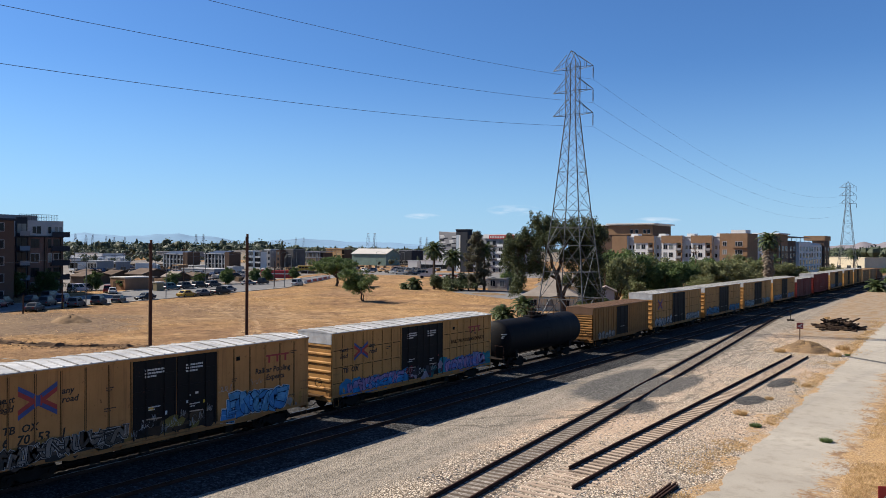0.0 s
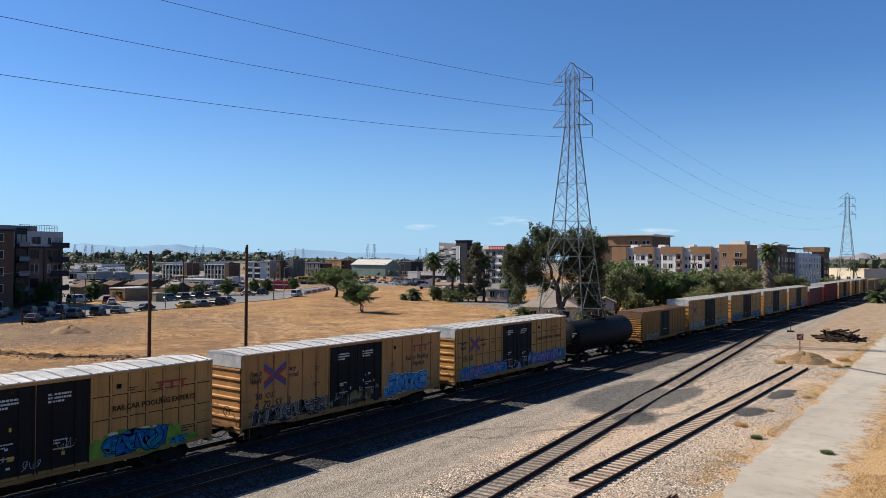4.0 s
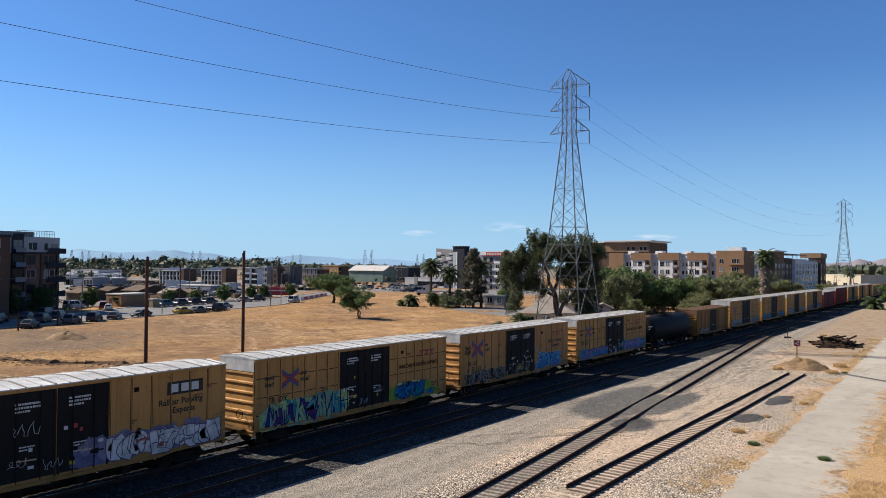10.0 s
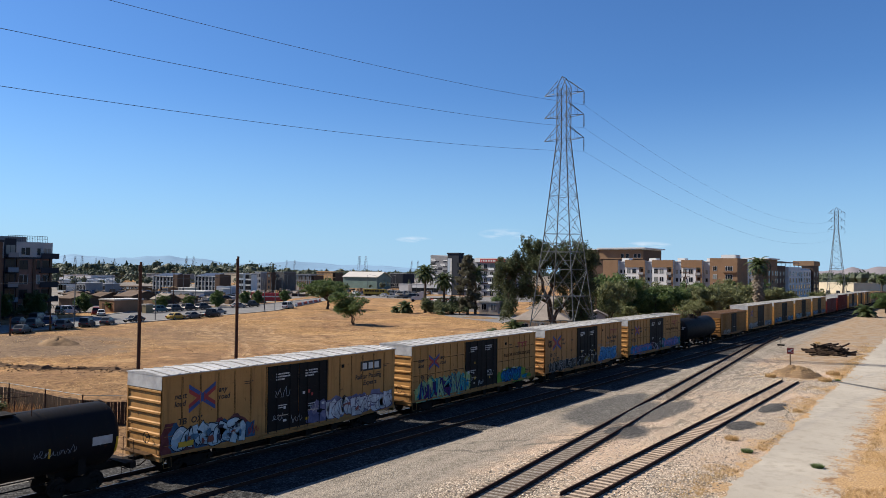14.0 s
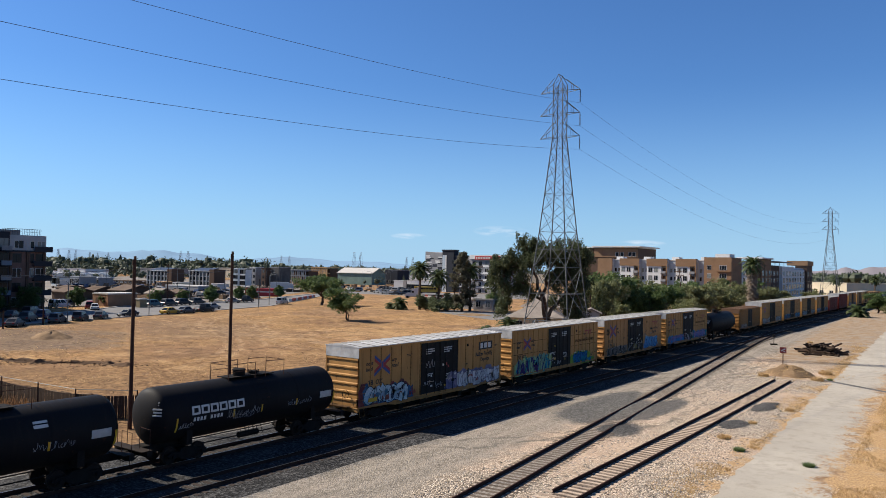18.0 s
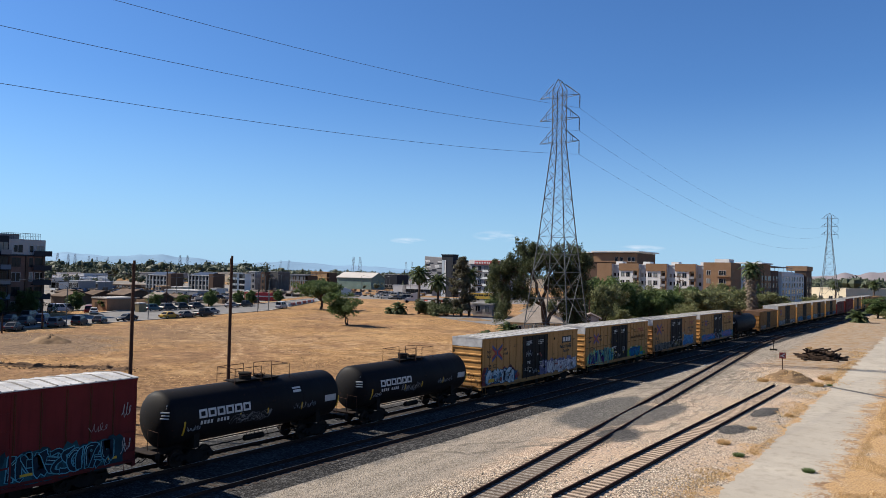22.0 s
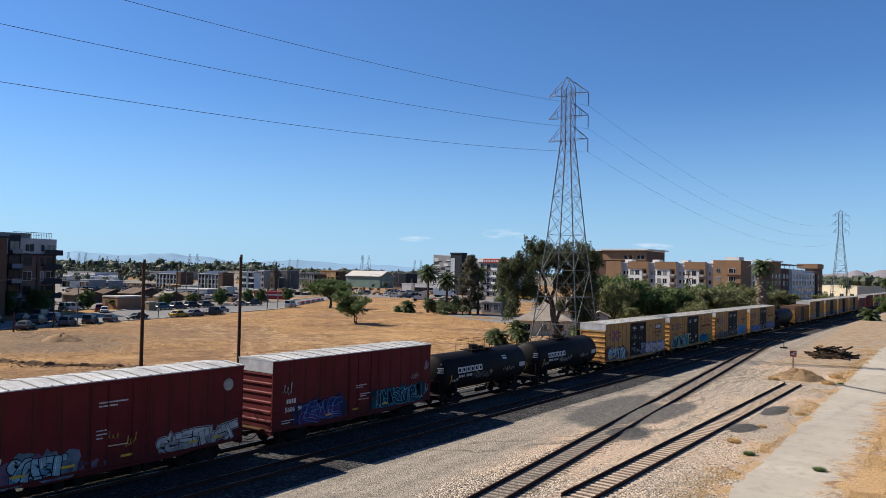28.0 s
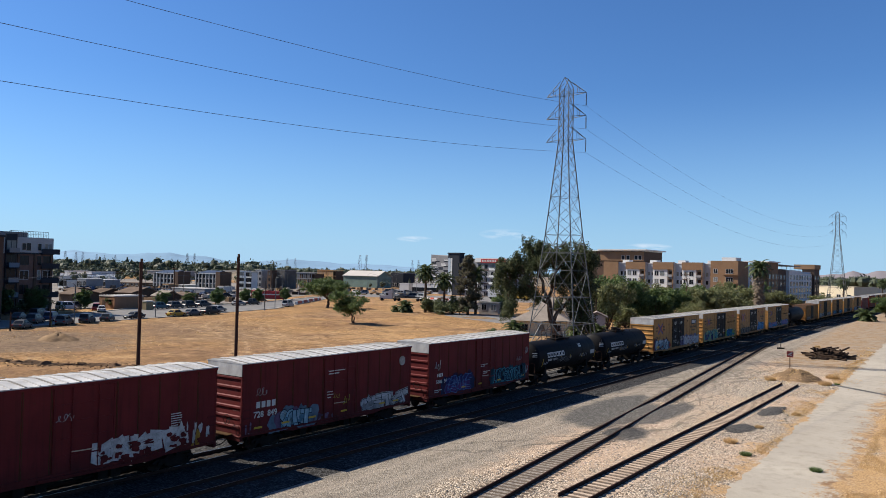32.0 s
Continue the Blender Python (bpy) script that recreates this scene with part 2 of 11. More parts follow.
def ground_material():
    """Dry lot, gravel yard and grass, borders frayed by noise."""
    k = Mat("dry ground", 0.95)
    k.b.inputs["Specular IOR Level"].default_value = 0.04
    x, y = k.axis(0), k.axis(1)
    n1, n2, n3 = k.noise(0.055, 6, 0.62), k.noise(0.6, 6, 0.68), k.noise(6.0, 4, 0.65)
    mid, wide = k.noise(0.19, 7, 0.72), k.noise(0.022, 6, 0.62)
    fibre, fine = k.noise(1.7, 8, 0.8), k.noise(9.0, 5, 0.8)

    def some(v, lo, hi, amount):
        return k.math("MULTIPLY", k.ramp(v, [(lo, 0.0), (hi, 1.0)]), amount)

    def arcs(rows, half, width):
        """Pairs of wheel tracks in wide curves, broken by noise."""
        out = None
        for cx, cy, r in rows:
            d = k.math("SQRT", k.math("ADD", k.math("POWER", k.math("ADD", x, -cx), 2.0), k.math("POWER", k.math("ADD", y, -cy), 2.0)))
            d = k.math("ADD", d, k.math("MULTIPLY_ADD", mid, 5.0, -2.5))
            d = k.math("ABSOLUTE", k.math("ADD", k.math("ABSOLUTE", k.math("ADD", d, -r)), -half))
            m = k.step(k.math("MULTIPLY", d, -1.0), -width, -width * 0.3)
            out = m if out is None else k.math("MAXIMUM", out, m)
        return out

    # dry lot: straw thatch over bare soil
    straw = k.mix(k.ramp(fibre, [(0.42, 0.0), (0.58, 1.0)]), (0.29, 0.165, 0.072), (0.66, 0.41, 0.185))
    bare = k.mix(k.ramp(n2, [(0.32, 0.0), (0.68, 1.0)]), (0.48, 0.285, 0.145), (0.23, 0.145, 0.085))
    lot = k.mix(k.ramp(n1, [(0.44, 0.0), (0.58, 1.0)]), straw, bare)
    lot = k.mix(some(wide, 0.50, 0.62, 0.6), lot, k.mix(k.ramp(n2, [(0.38, 0.0), (0.62, 1.0)]), (0.33, 0.225, 0.14), (0.24, 0.175, 0.12)))
    lot = k.mix(some(wide, 0.47, 0.36, 0.55), lot, (0.70, 0.455, 0.215))
    lot = k.mix(some(mid, 0.53, 0.62, 0.55), lot, (0.19, 0.12, 0.07))
    lot = k.mix(some(mid, 0.46, 0.38, 0.5), lot, (0.72, 0.49, 0.25))
    lot = k.mix(some(n2, 0.55, 0.66, 0.55), lot, (0.16, 0.10, 0.06))
    lot = k.mix(some(fine, 0.50, 0.62, 0.8), lot, (0.15, 0.098, 0.058))
    lot = k.mix(k.math("MULTIPLY", arcs(LOT_ARCS, 0.85, 0.42), some(n2, 0.60, 0.46, 0.30)), lot, (0.76, 0.57, 0.35))
    # grey gravelly ground at the lot's corner, brown weeds nearest the railway
    corner = k.math("ADD", k.math("POWER", k.math("MULTIPLY_ADD", x, 1 / 21, 110 / 21), 2.0), k.math("POWER", k.math("MULTIPLY_ADD", y, 1 / 17, -50 / 17), 2.0))
    corner = k.step(k.math("MULTIPLY", k.math("ADD", corner, k.math("MULTIPLY_ADD", mid, 3.0, -1.5)), -1.0), -1.1, -0.5)
    lot = k.mix(k.math("MULTIPLY", corner, 0.72), lot, k.mix(k.ramp(fibre, [(0.4, 0.0), (0.6, 1.0)]), (0.12, 0.097, 0.078), (0.27, 0.215, 0.165)))
    brown = k.step(k.math("ADD", k.math("MULTIPLY_ADD", y, -0.35, x), k.math("MULTIPLY_ADD", mid, 50.0, -25.0)), -100.0, -80.0)
    lot = k.mix(k.math("MULTIPLY", brown, 0.72), lot, k.mix(k.ramp(fibre, [(0.42, 0.0), (0.58, 1.0)]), (0.16, 0.098, 0.055), (0.44, 0.27, 0.13)))
    # gravel yard: pale crushed stone
    stone, stone_d = k.cells(11.0, "Color"), k.cells(11.0)
    grey = k.ramp(stone, [(0.0, (0.16, 0.13, 0.105)), (0.4, (0.46, 0.385, 0.31)), (0.75, (0.70, 0.60, 0.50)), (1.0, (0.92, 0.81, 0.69))])
    grey = k.mix(some(stone_d, 0.38, 0.58, 0.9), grey, (0.075, 0.06, 0.048))
    grey = k.mix(some(mid, 0.50, 0.66, 0.40), grey, k.mix(0.5, grey, (0.20, 0.18, 0.155)))
    grey = k.mix(some(n1, 0.46, 0.6, 0.45), grey, (0.56, 0.395, 0.285))
    grey = k.mix(some(n2, 0.56, 0.7, 0.5), grey, (0.23, 0.19, 0.155))
    grey = k.mix(1.0, grey, (1.26, 1.24, 1.20), "MULTIPLY")
    packed = k.mix(k.ramp(n3, [(0.38, 0.0), (0.62, 1.0)]), (0.17, 0.148, 0.124), (0.36, 0.318, 0.27))
    packed = k.mix(some(stone, 0.55, 0.8, 0.30), packed, (0.40, 0.355, 0.305))
    packed = k.mix(some(fine, 0.53, 0.62, 0.7), packed, (0.07, 0.06, 0.05))
    packed = k.mix(some(mid, 0.5, 0.62, 0.45), packed, (0.15, 0.135, 0.115))
    wob = k.math("MULTIPLY_ADD", n2, 5.0, -2.5)
    xw = k.math("ADD", x, wob)
    soft = k.math("ADD", x, k.math("MULTIPLY_ADD", n1, 9.0, -4.5))
    run = k.math("MULTIPLY_ADD", y, 0.05, k.math("ADD", x, k.math("MULTIPLY_ADD", mid, 1.6, -0.8)))
    rut = k.math("MULTIPLY_ADD", k.math("SINE", k.math("MULTIPLY", run, 3.7)), 0.5, 0.5)
    packed = k.mix(some(rut, 0.62, 0.98, 0.42), packed, (0.36, 0.31, 0.26))
    near_lane = k.step(k.math("MULTIPLY", k.math("ADD", xw, k.math("MULTIPLY_ADD", n1, 3.0, -1.5)), -1.0), 21.6, 23.8)
    far_lane = k.math("MULTIPLY", k.step(k.math("MULTIPLY", k.math("MULTIPLY_ADD", y, 0.06, soft), -1.0), 15.2, 18.5), k.step(k.math("ADD", y, k.math("MULTIPLY", wob, 2.0)), 60.0, 74.0))
    lane = k.math("MAXIMUM", near_lane, k.math("MULTIPLY", far_lane, 0.3))
    yard = k.mix(k.math("MULTIPLY", lane, 0.9), grey, packed)
    yard = k.mix(k.math("MULTIPLY", arcs(YARD_ARCS, 0.85, 0.24), some(n2, 0.64, 0.48, 0.7)), yard, (0.13, 0.115, 0.10))
    # tyre ruts swinging across the siding
    bend = k.math("SQRT", k.math("ADD", k.math("POWER", k.math("ADD", x, 60.5), 2.0), k.math("POWER", k.math("ADD", y, -75.0), 2.0)))
    wave = k.math("MULTIPLY_ADD", k.math("SINE", k.math("MULTIPLY", k.math("ADD", bend, k.math("MULTIPLY_ADD", mid, 5.0, k.math("MULTIPLY_ADD", n2, 1.2, -3.1))), 6.5)), 0.5, 0.5)
    swath = k.math("MULTIPLY", k.math("MULTIPLY", k.step(bend, 33.5, 35.5), k.step(k.math("MULTIPLY", bend, -1.0), -43.8, -42.2)), k.math("MULTIPLY", k.step(y, 52.0, 60.0), some(mid, 0.66, 0.44, 1.0)))
    yard = k.mix(k.math("MULTIPLY", swath, some(wave, 0.86, 0.99, 0.5)), yard, (0.115, 0.10, 0.088))
    yard = k.mix(k.math("MULTIPLY", swath, some(wave, 0.35, 0.03, 0.22)), yard, (0.56, 0.50, 0.43))
    # coarse grey ballast shoulder beside the second track
    shoulder = k.step(k.math("MULTIPLY", xw, -1.0), 27.2, 28.6)
    yard = k.mix(k.math("MULTIPLY", shoulder, 0.85), yard, k.ramp(stone, [(0.0, (0.03, 0.029, 0.028)), (0.5, (0.115, 0.112, 0.11)), (1.0, (0.36, 0.35, 0.34))]))
    # darker fine gravel, spread in patches
    frayed = k.math("MULTIPLY_ADD", mid, 2.0, k.math("MULTIPLY_ADD", n2, 1.6, -1.8))
    spots = None
    for cx, cy, rx, ry in DARK_SPOTS:
        d = k.math("ADD", k.math("POWER", k.math("MULTIPLY_ADD", x, 1 / rx, -cx / rx), 2.0), k.math("POWER", k.math("MULTIPLY_ADD", y, 1 / ry, -cy / ry), 2.0))
        m = k.step(k.math("MULTIPLY", k.math("ADD", d, frayed), -1.0), -1.7, -0.8)
        spots = m if spots is None else k.math("MAXIMUM", spots, m)
    dark = k.ramp(stone, [(0.0, (0.045, 0.045, 0.045)), (0.6, (0.098, 0.097, 0.096)), (1.0, (0.22, 0.215, 0.21))])
    yard = k.mix(k.math("MULTIPLY", spots, 0.9), yard, dark)
    # dry grass beside the path and the brown earth beyond the buffer mound
    grass_n = k.noise(0.22, 6, 0.7)
    edge = k.math("MULTIPLY_ADD", y, 0.030, x)
    turf = k.mix(k.ramp(fine, [(0.42, 0.0), (0.60, 1.0)]), (0.54, 0.35, 0.175), (0.27, 0.17, 0.09))
    near_path = k.step(k.math("ADD", edge, k.math("ADD", k.math("MULTIPLY_ADD", grass_n, 7.0, -3.5), k.math("MULTIPLY_ADD", fibre, 5.0, -2.5))), -10.6, -10.0)
    yard = k.mix(k.math("MULTIPLY", near_path, some(n2, 0.62, 0.44, 0.9)), yard, turf)
    beyond = k.step(k.math("ADD", edge, k.math("MULTIPLY_ADD", grass_n, 5.0, -2.5)), -5.2, -4.0)
    yard = k.mix(k.math("MULTIPLY", beyond, some(grass_n, 0.66, 0.5, 0.95)), yard, turf)
    far_earth = k.math("MULTIPLY", k.step(k.math("ADD", y, k.math("MULTIPLY", wob, 2.0)), 92.0, 108.0), k.step(k.math("MULTIPLY_ADD", y, 0.055, xw), -17.5, -15.0))
    yard = k.mix(far_earth, yard, k.mix(some(n2, 0.44, 0.60, 0.8), k.mix(k.ramp(grass_n, [(0.42, 0.0), (0.58, 1.0)]), (0.36, 0.275, 0.195), (0.325, 0.268, 0.21)), k.mix(k.ramp(fine, [(0.4, 0.0), (0.6, 1.0)]), (0.36, 0.225, 0.12), (0.19, 0.125, 0.075))))
    lot = k.mix(1.0, lot, (1.06, 1.03, 1.03), "MULTIPLY")
    yard = k.mix(1.0, yard, (1.29, 1.285, 1.255), "MULTIPLY")
    col = k.mix(k.step(xw, -41.5, -39.5), lot, yard)
    hump = k.math("ADD", k.math("MULTIPLY", n3, 0.7), k.math("ADD", k.math("MULTIPLY", stone_d, k.math("MULTIPLY", k.step(xw, -41.5, -39.5), k.step(k.math("MULTIPLY", edge, -1.0), 8.0, 10.0))), fine))
    on_lot = k.math("SUBTRACT", 1.0, k.step(xw, -41.5, -39.5))
    hump = k.math("ADD", hump, k.math("MULTIPLY", on_lot, k.math("MULTIPLY_ADD", n2, 9.0, k.math("MULTIPLY", fibre, 4.0))))
    return k.done(col, hump, 0.8, 0.05)


def stone_material(name, scale, dark, mid, light, dist=0.05):
    k = Mat(name, 0.95)
    c, d, n = k.cells(scale, "Color"), k.cells(scale), k.noise(0.25, 5, 0.6)
    col = k.ramp(c, [(0.0, dark), (0.5, mid), (1.0, light)])
    col = k.mix(k.math("MULTIPLY", k.ramp(n, [(0.4, 0.0), (0.65, 1.0)]), 0.4), col, dark)
    return k.done(col, d, 0.8, dist)


GROUND = ground_material()
BALLAST = stone_material("track ballast", 11, (0.009, 0.009, 0.009), (0.046, 0.045, 0.045), (0.21, 0.205, 0.20))
COAL = stone_material("dark fine gravel", 16, (0.03, 0.029, 0.028), (0.10, 0.095, 0.09), (0.24, 0.225, 0.21), 0.05)


def path_material():
    k = Mat("worn path", 0.92)
    n1, n2, n3 = k.noise(0.12, 5), k.noise(1.4, 5, 0.65), k.noise(18, 3)
    col = k.mix(k.ramp(n1, [(0.35, 0.0), (0.65, 1.0)]), (0.47, 0.42, 0.345), (0.58, 0.525, 0.435))
    col = k.mix(k.math("MULTIPLY", k.ramp(k.cells(0.22, "Color"), [(0.3, 0.0), (0.9, 1.0)]), 0.22), col, (0.34, 0.31, 0.27))
    col = k.mix(k.math("MULTIPLY", k.ramp(n2, [(0.5, 0.0), (0.72, 1.0)]), 0.5), col, (0.30, 0.25, 0.19))
    col = k.mix(k.math("MULTIPLY", k.ramp(n3, [(0.5, 0.0), (0.7, 1.0)]), 0.3), col, (0.24, 0.22, 0.20))
    x, y = k.axis(0), k.axis(1)
    side = k.math("MULTIPLY_ADD", y, 0.028, x)
    straw_n = k.noise(0.45, 6, 0.7)
    straw = k.step(k.math("ADD", side, k.math("ADD", k.math("MULTIPLY_ADD", straw_n, 6.0, -3.0), k.math("MULTIPLY_ADD", k.noise(5.0, 6, 0.85), 8.0, -4.0))), -5.6, -5.1)
    col = k.mix(straw, col, k.mix(k.ramp(n2, [(0.4, 0.0), (0.62, 1.0)]), (0.55, 0.375, 0.205), (0.31, 0.19, 0.11)))
    return k.done(col, n3, 0.3, 0.01)


PATH = path_material()
ASPHALT = plain("street asphalt", (0.27, 0.262, 0.255), 0.9, 0, 1.2, 0.2, 0.2)
KERB = plain("kerb concrete", (0.42, 0.40, 0.37), 0.9, 0, 2, 0.2, 0.1)
SOIL = plain("turned soil", (0.33, 0.22, 0.13), 0.95, 0, 2.5, 0.4, 0.6)
SOIL_DARK = plain("dark eroded soil", (0.19, 0.118, 0.07), 0.95, 0, 3, 0.35, 0.6)


def tie_material(name, a, b):
    k = Mat(name, 0.92)
    g = k.noise(1.0, 5, 0.6, k.scaled(2.0, 22, 10))
    c = k.chance()
    col = k.mix(k.ramp(g, [(0.3, 0.0), (0.7, 1.0)]), a, b)
    col = k.mix(k.math("MULTIPLY", c, 0.5), col, shade(a, 0.6))
    return k.done(col, g, 0.5, 0.02)


TIE = tie_material("weathered sleeper", (0.46, 0.34, 0.25), (0.88, 0.71, 0.55))
TIE_OLD = tie_material("grey sleeper", (0.09, 0.068, 0.052), (0.30, 0.235, 0.18))
TIE_DARK = tie_material("dark sleeper", (0.055, 0.042, 0.036), (0.10, 0.08, 0.068))


def leaf_material(name, a, b):
    k = Mat(name, 0.6)
    a, b = shade(a, 0.74), shade(b, 0.74)
    col = k.mix(k.island(), a, b)
    n = k.noise(0.6, 2)
    col = k.mix(k.math("MULTIPLY", k.ramp(n, [(0.4, 0.0), (0.65, 1.0)]), 0.4), col, shade(a, 0.7))
    thin = k.n.new("ShaderNodeBsdfTranslucent")  # light shines through the leaf
    k.l.new(col, thin.inputs["Color"])
    blend = k.n.new("ShaderNodeMixShader")
    blend.inputs[0].default_value = 0.3
    k.l.new(k.b.outputs[0], blend.inputs[1])
    k.l.new(thin.outputs[0], blend.inputs[2])
    k.l.new(blend.outputs[0], k.n["Material Output"].inputs["Surface"])
    k.b.inputs["Specular IOR Level"].default_value = 0.25
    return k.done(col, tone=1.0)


LEAF = leaf_material("green leaves", (0.058, 0.108, 0.032), (0.19, 0.25, 0.085))
LEAF_DARK = leaf_material("dull leaves", (0.060, 0.080, 0.036), (0.17, 0.195, 0.09))
LEAF_GUM = leaf_material("dark gum leaves", (0.044, 0.062, 0.031), (0.155, 0.180, 0.080))
LEAF_OLIVE = leaf_material("olive leaves", (0.125, 0.145, 0.06), (0.27, 0.28, 0.125))
NEEDLE = leaf_material("brownish needles", (0.085, 0.085, 0.055), (0.20, 0.18, 0.115))
FROND = leaf_material("palm fronds", (0.045, 0.075, 0.028), (0.14, 0.17, 0.065))
DRY_FROND = leaf_material("dead fronds", (0.22, 0.17, 0.125), (0.46, 0.38, 0.30))
WEED = leaf_material("dry weeds", (0.50, 0.315, 0.135), (0.88, 0.62, 0.31))
BARK = plain("bark", (0.14, 0.10, 0.075), 0.9, 0, 4, 0.35, 0.5)

# ---- mesh building ----


class Shape:
    """Collects solid pieces, then becomes one mesh."""

    def __init__(self):
        self.v, self.f = [], []

    def add(self, verts, faces):
        b = len(self.v)
        self.v.extend(tuple(p) for p in verts)
        self.f.extend(tuple(b + i for i in q) for q in faces)
        return self

    def box(self, x0, y0, z0, x1, y1, z1, c=0.0):
        """A box, its upright and lying edges chamfered by c."""
        if c <= 0:
            v = [(x, y, z) for z in (z0, z1) for x, y in ((x0, y0), (x1, y0), (x1, y1), (x0, y1))]
            return self.add(v, [(3, 2, 1, 0), (4, 5, 6, 7), (0, 1, 5, 4), (1, 2, 6, 5), (2, 3, 7, 6), (3, 0, 4, 7)])
        ring = lambda d: [(x0 + c + d, y0 + d), (x1 - c - d, y0 + d), (x1 - d, y0 + c + d), (x1 - d, y1 - c - d),
                          (x1 - c - d, y1 - d), (x0 + c + d, y1 - d), (x0 + d, y1 - c - d), (x0 + d, y0 + c + d)]
        k = c * 0.6
        v = []
        for z, d in ((z0, k), (z0 + k, 0), (z1 - k, 0), (z1, k)):
            v += [(x, y, z) for x, y in ring(d)]
        f = [tuple(range(7, -1, -1)), tuple(range(24, 32))]
        for r in range(3):
            f += [(r * 8 + i, r * 8 + (i + 1) % 8, r * 8 + 8 + (i + 1) % 8, r * 8 + 8 + i) for i in range(8)]
        return self.add(v, f)

    def rod(self, p, q, r, n=6, r2=None, caps=True):
        p, q = Vector(p), Vector(q)
        w = (q - p).normalized()
        a = w.orthogonal().normalized()
        b = w.cross(a)
        r2 = r if r2 is None else r2
        v = []
        for c, rr in ((p, r), (q, r2)):
            v += [c + a * (rr * math.cos(math.tau * i / n)) + b * (rr * math.sin(math.tau * i / n)) for i in range(n)]
        f = [(i, (i + 1) % n, n + (i + 1) % n, n + i) for i in range(n)]
        if caps:
            f += [tuple(range(n - 1, -1, -1)), tuple(range(n, 2 * n))]
        return self.add(v, f)

    def tube(self, pts, r, n=6):
        """One bent round bar through the points."""
        pts = [Vector(p) for p in pts]
        v, side = [], None
        for i, p in enumerate(pts):
            d = (pts[min(i + 1, len(pts) - 1)] - pts[max(i - 1, 0)]).normalized()
            side = d.orthogonal() if side is None else side - d * side.dot(d)
            if side.length < 1e-5:
                side = d.orthogonal()
            side.normalize()
            up = d.cross(side)
            v += [p + side * (r * math.cos(math.tau * k / n)) + up * (r * math.sin(math.tau * k / n)) for k in range(n)]
        f = [(j * n + i, j * n + (i + 1) % n, j * n + n + (i + 1) % n, j * n + n + i) for j in range(len(pts) - 1) for i in range(n)]
        f += [tuple(range(n - 1, -1, -1)), tuple(range(len(v) - n, len(v)))]
        return self.add(v, f)

    def bar(self, p, q, w, h):
        """A square bar from p to q."""
        p, q = Vector(p), Vector(q)
        d = (q - p).normalized()
        a = d.cross(Vector((0, 0, 1)))
        a = a.normalized() if a.length > 1e-3 else Vector((1, 0, 0))
        b = a.cross(d)
        v = [c + a * (sx * w / 2) + b * (sy * h / 2) for c in (p, q) for sx, sy in ((-1, -1), (1, -1), (1, 1), (-1, 1))]
        return self.add(v, [(3, 2, 1, 0), (4, 5, 6, 7), (0, 1, 5, 4), (1, 2, 6, 5), (2, 3, 7, 6), (3, 0, 4, 7)])

    def prism(self, poly, depth, place):
        """A flat outline (u, v) thickened by depth; place turns (u, v, w) into a point."""
        n = len(poly)
        v = [place(a, b, 0) for a, b in poly] + [place(a, b, depth) for a, b in poly]
        f = [tuple(range(n - 1, -1, -1)), tuple(range(n, 2 * n))]
        f += [(i, (i + 1) % n, n + (i + 1) % n, n + i) for i in range(n)]
        return self.add(v, f)

    def lathe(self, rings, n=20, place=lambda x, y, z: (x, y, z)):
        """Rings (z, radius) round an axis, closed at both ends."""
        v = []
        for z, r in rings:
            v += [place(r * math.cos(math.tau * i / n), r * math.sin(math.tau * i / n), z) for i in range(n)]
        f = [tuple(range(n - 1, -1, -1)), tuple(range(len(v) - n, len(v)))]
        for k in range(len(rings) - 1):
            f += [(k * n + i, k * n + (i + 1) % n, k * n + n + (i + 1) % n, k * n + n + i) for i in range(n)]
        return self.add(v, f)

    def mesh(self, name, material, smooth=False):
        me = bpy.data.meshes.new(name)
        me.from_pydata(self.v, [], self.f)
        me.materials.append(material)
        if smooth:
            me.shade_smooth()
            me.set_sharp_from_angle(angle=radians(40))
        me.update()
        return me


def lump(seed):
    """One uneven rounded mass, about a metre across."""
    v, n, m = [], 8, 4
    for r in range(1, m):
        for k in range(n):
            a, e = math.tau * k / n, math.pi * (r / m - 0.5)
            q = 0.5 * (1 + 0.55 * noise.noise((2.2 * math.cos(a) * math.cos(e), 2.2 * math.sin(a) * math.cos(e), 2.2 * math.sin(e) + seed * 7)))
            v.append((q * math.cos(a) * math.cos(e), q * math.sin(a) * math.cos(e), q * math.sin(e)))
    v += [(0, 0, -0.5), (0, 0, 0.5)]
    f = [(r * n + k, r * n + (k + 1) % n, (r + 1) * n + (k + 1) % n, (r + 1) * n + k) for r in range(m - 2) for k in range(n)]
    f += [((k + 1) % n, k, len(v) - 2) for k in range(n)] + [((m - 2) * n + k, (m - 2) * n + (k + 1) % n, len(v) - 1) for k in range(n)]
    return v, f


LUMPS = [lump(i) for i in range(10)]


def part(name, sh, material, parent=None, label="", smooth=False):
    """One mesh object, under its thing."""
    ob = new(name, sh.mesh(name, material, smooth) if isinstance(sh, Shape) else sh)
    if parent is not None:
        ob.parent = parent
    if label:
        ob["label"] = label
    return ob


def thing(name, label, category, m=None, group="", kind=""):
    ob = tagged(new(name), label, category, group, kind)
    if m is not None:
        ob.matrix_basis = m
    return ob


def solid(name, sh, material, label, category, m=None, group="", kind="", smooth=False):
    ob = tagged(part(name, sh, material, None, "", smooth), label, category, group, kind)
    if m is not None:
        ob.matrix_basis = m
    return ob


SIDE = Matrix(((0, 0, 1, 0), (1, 0, 0, 0), (0, 1, 0, 0), (0, 0, 0, 1)))  # writing on a wall that faces +x


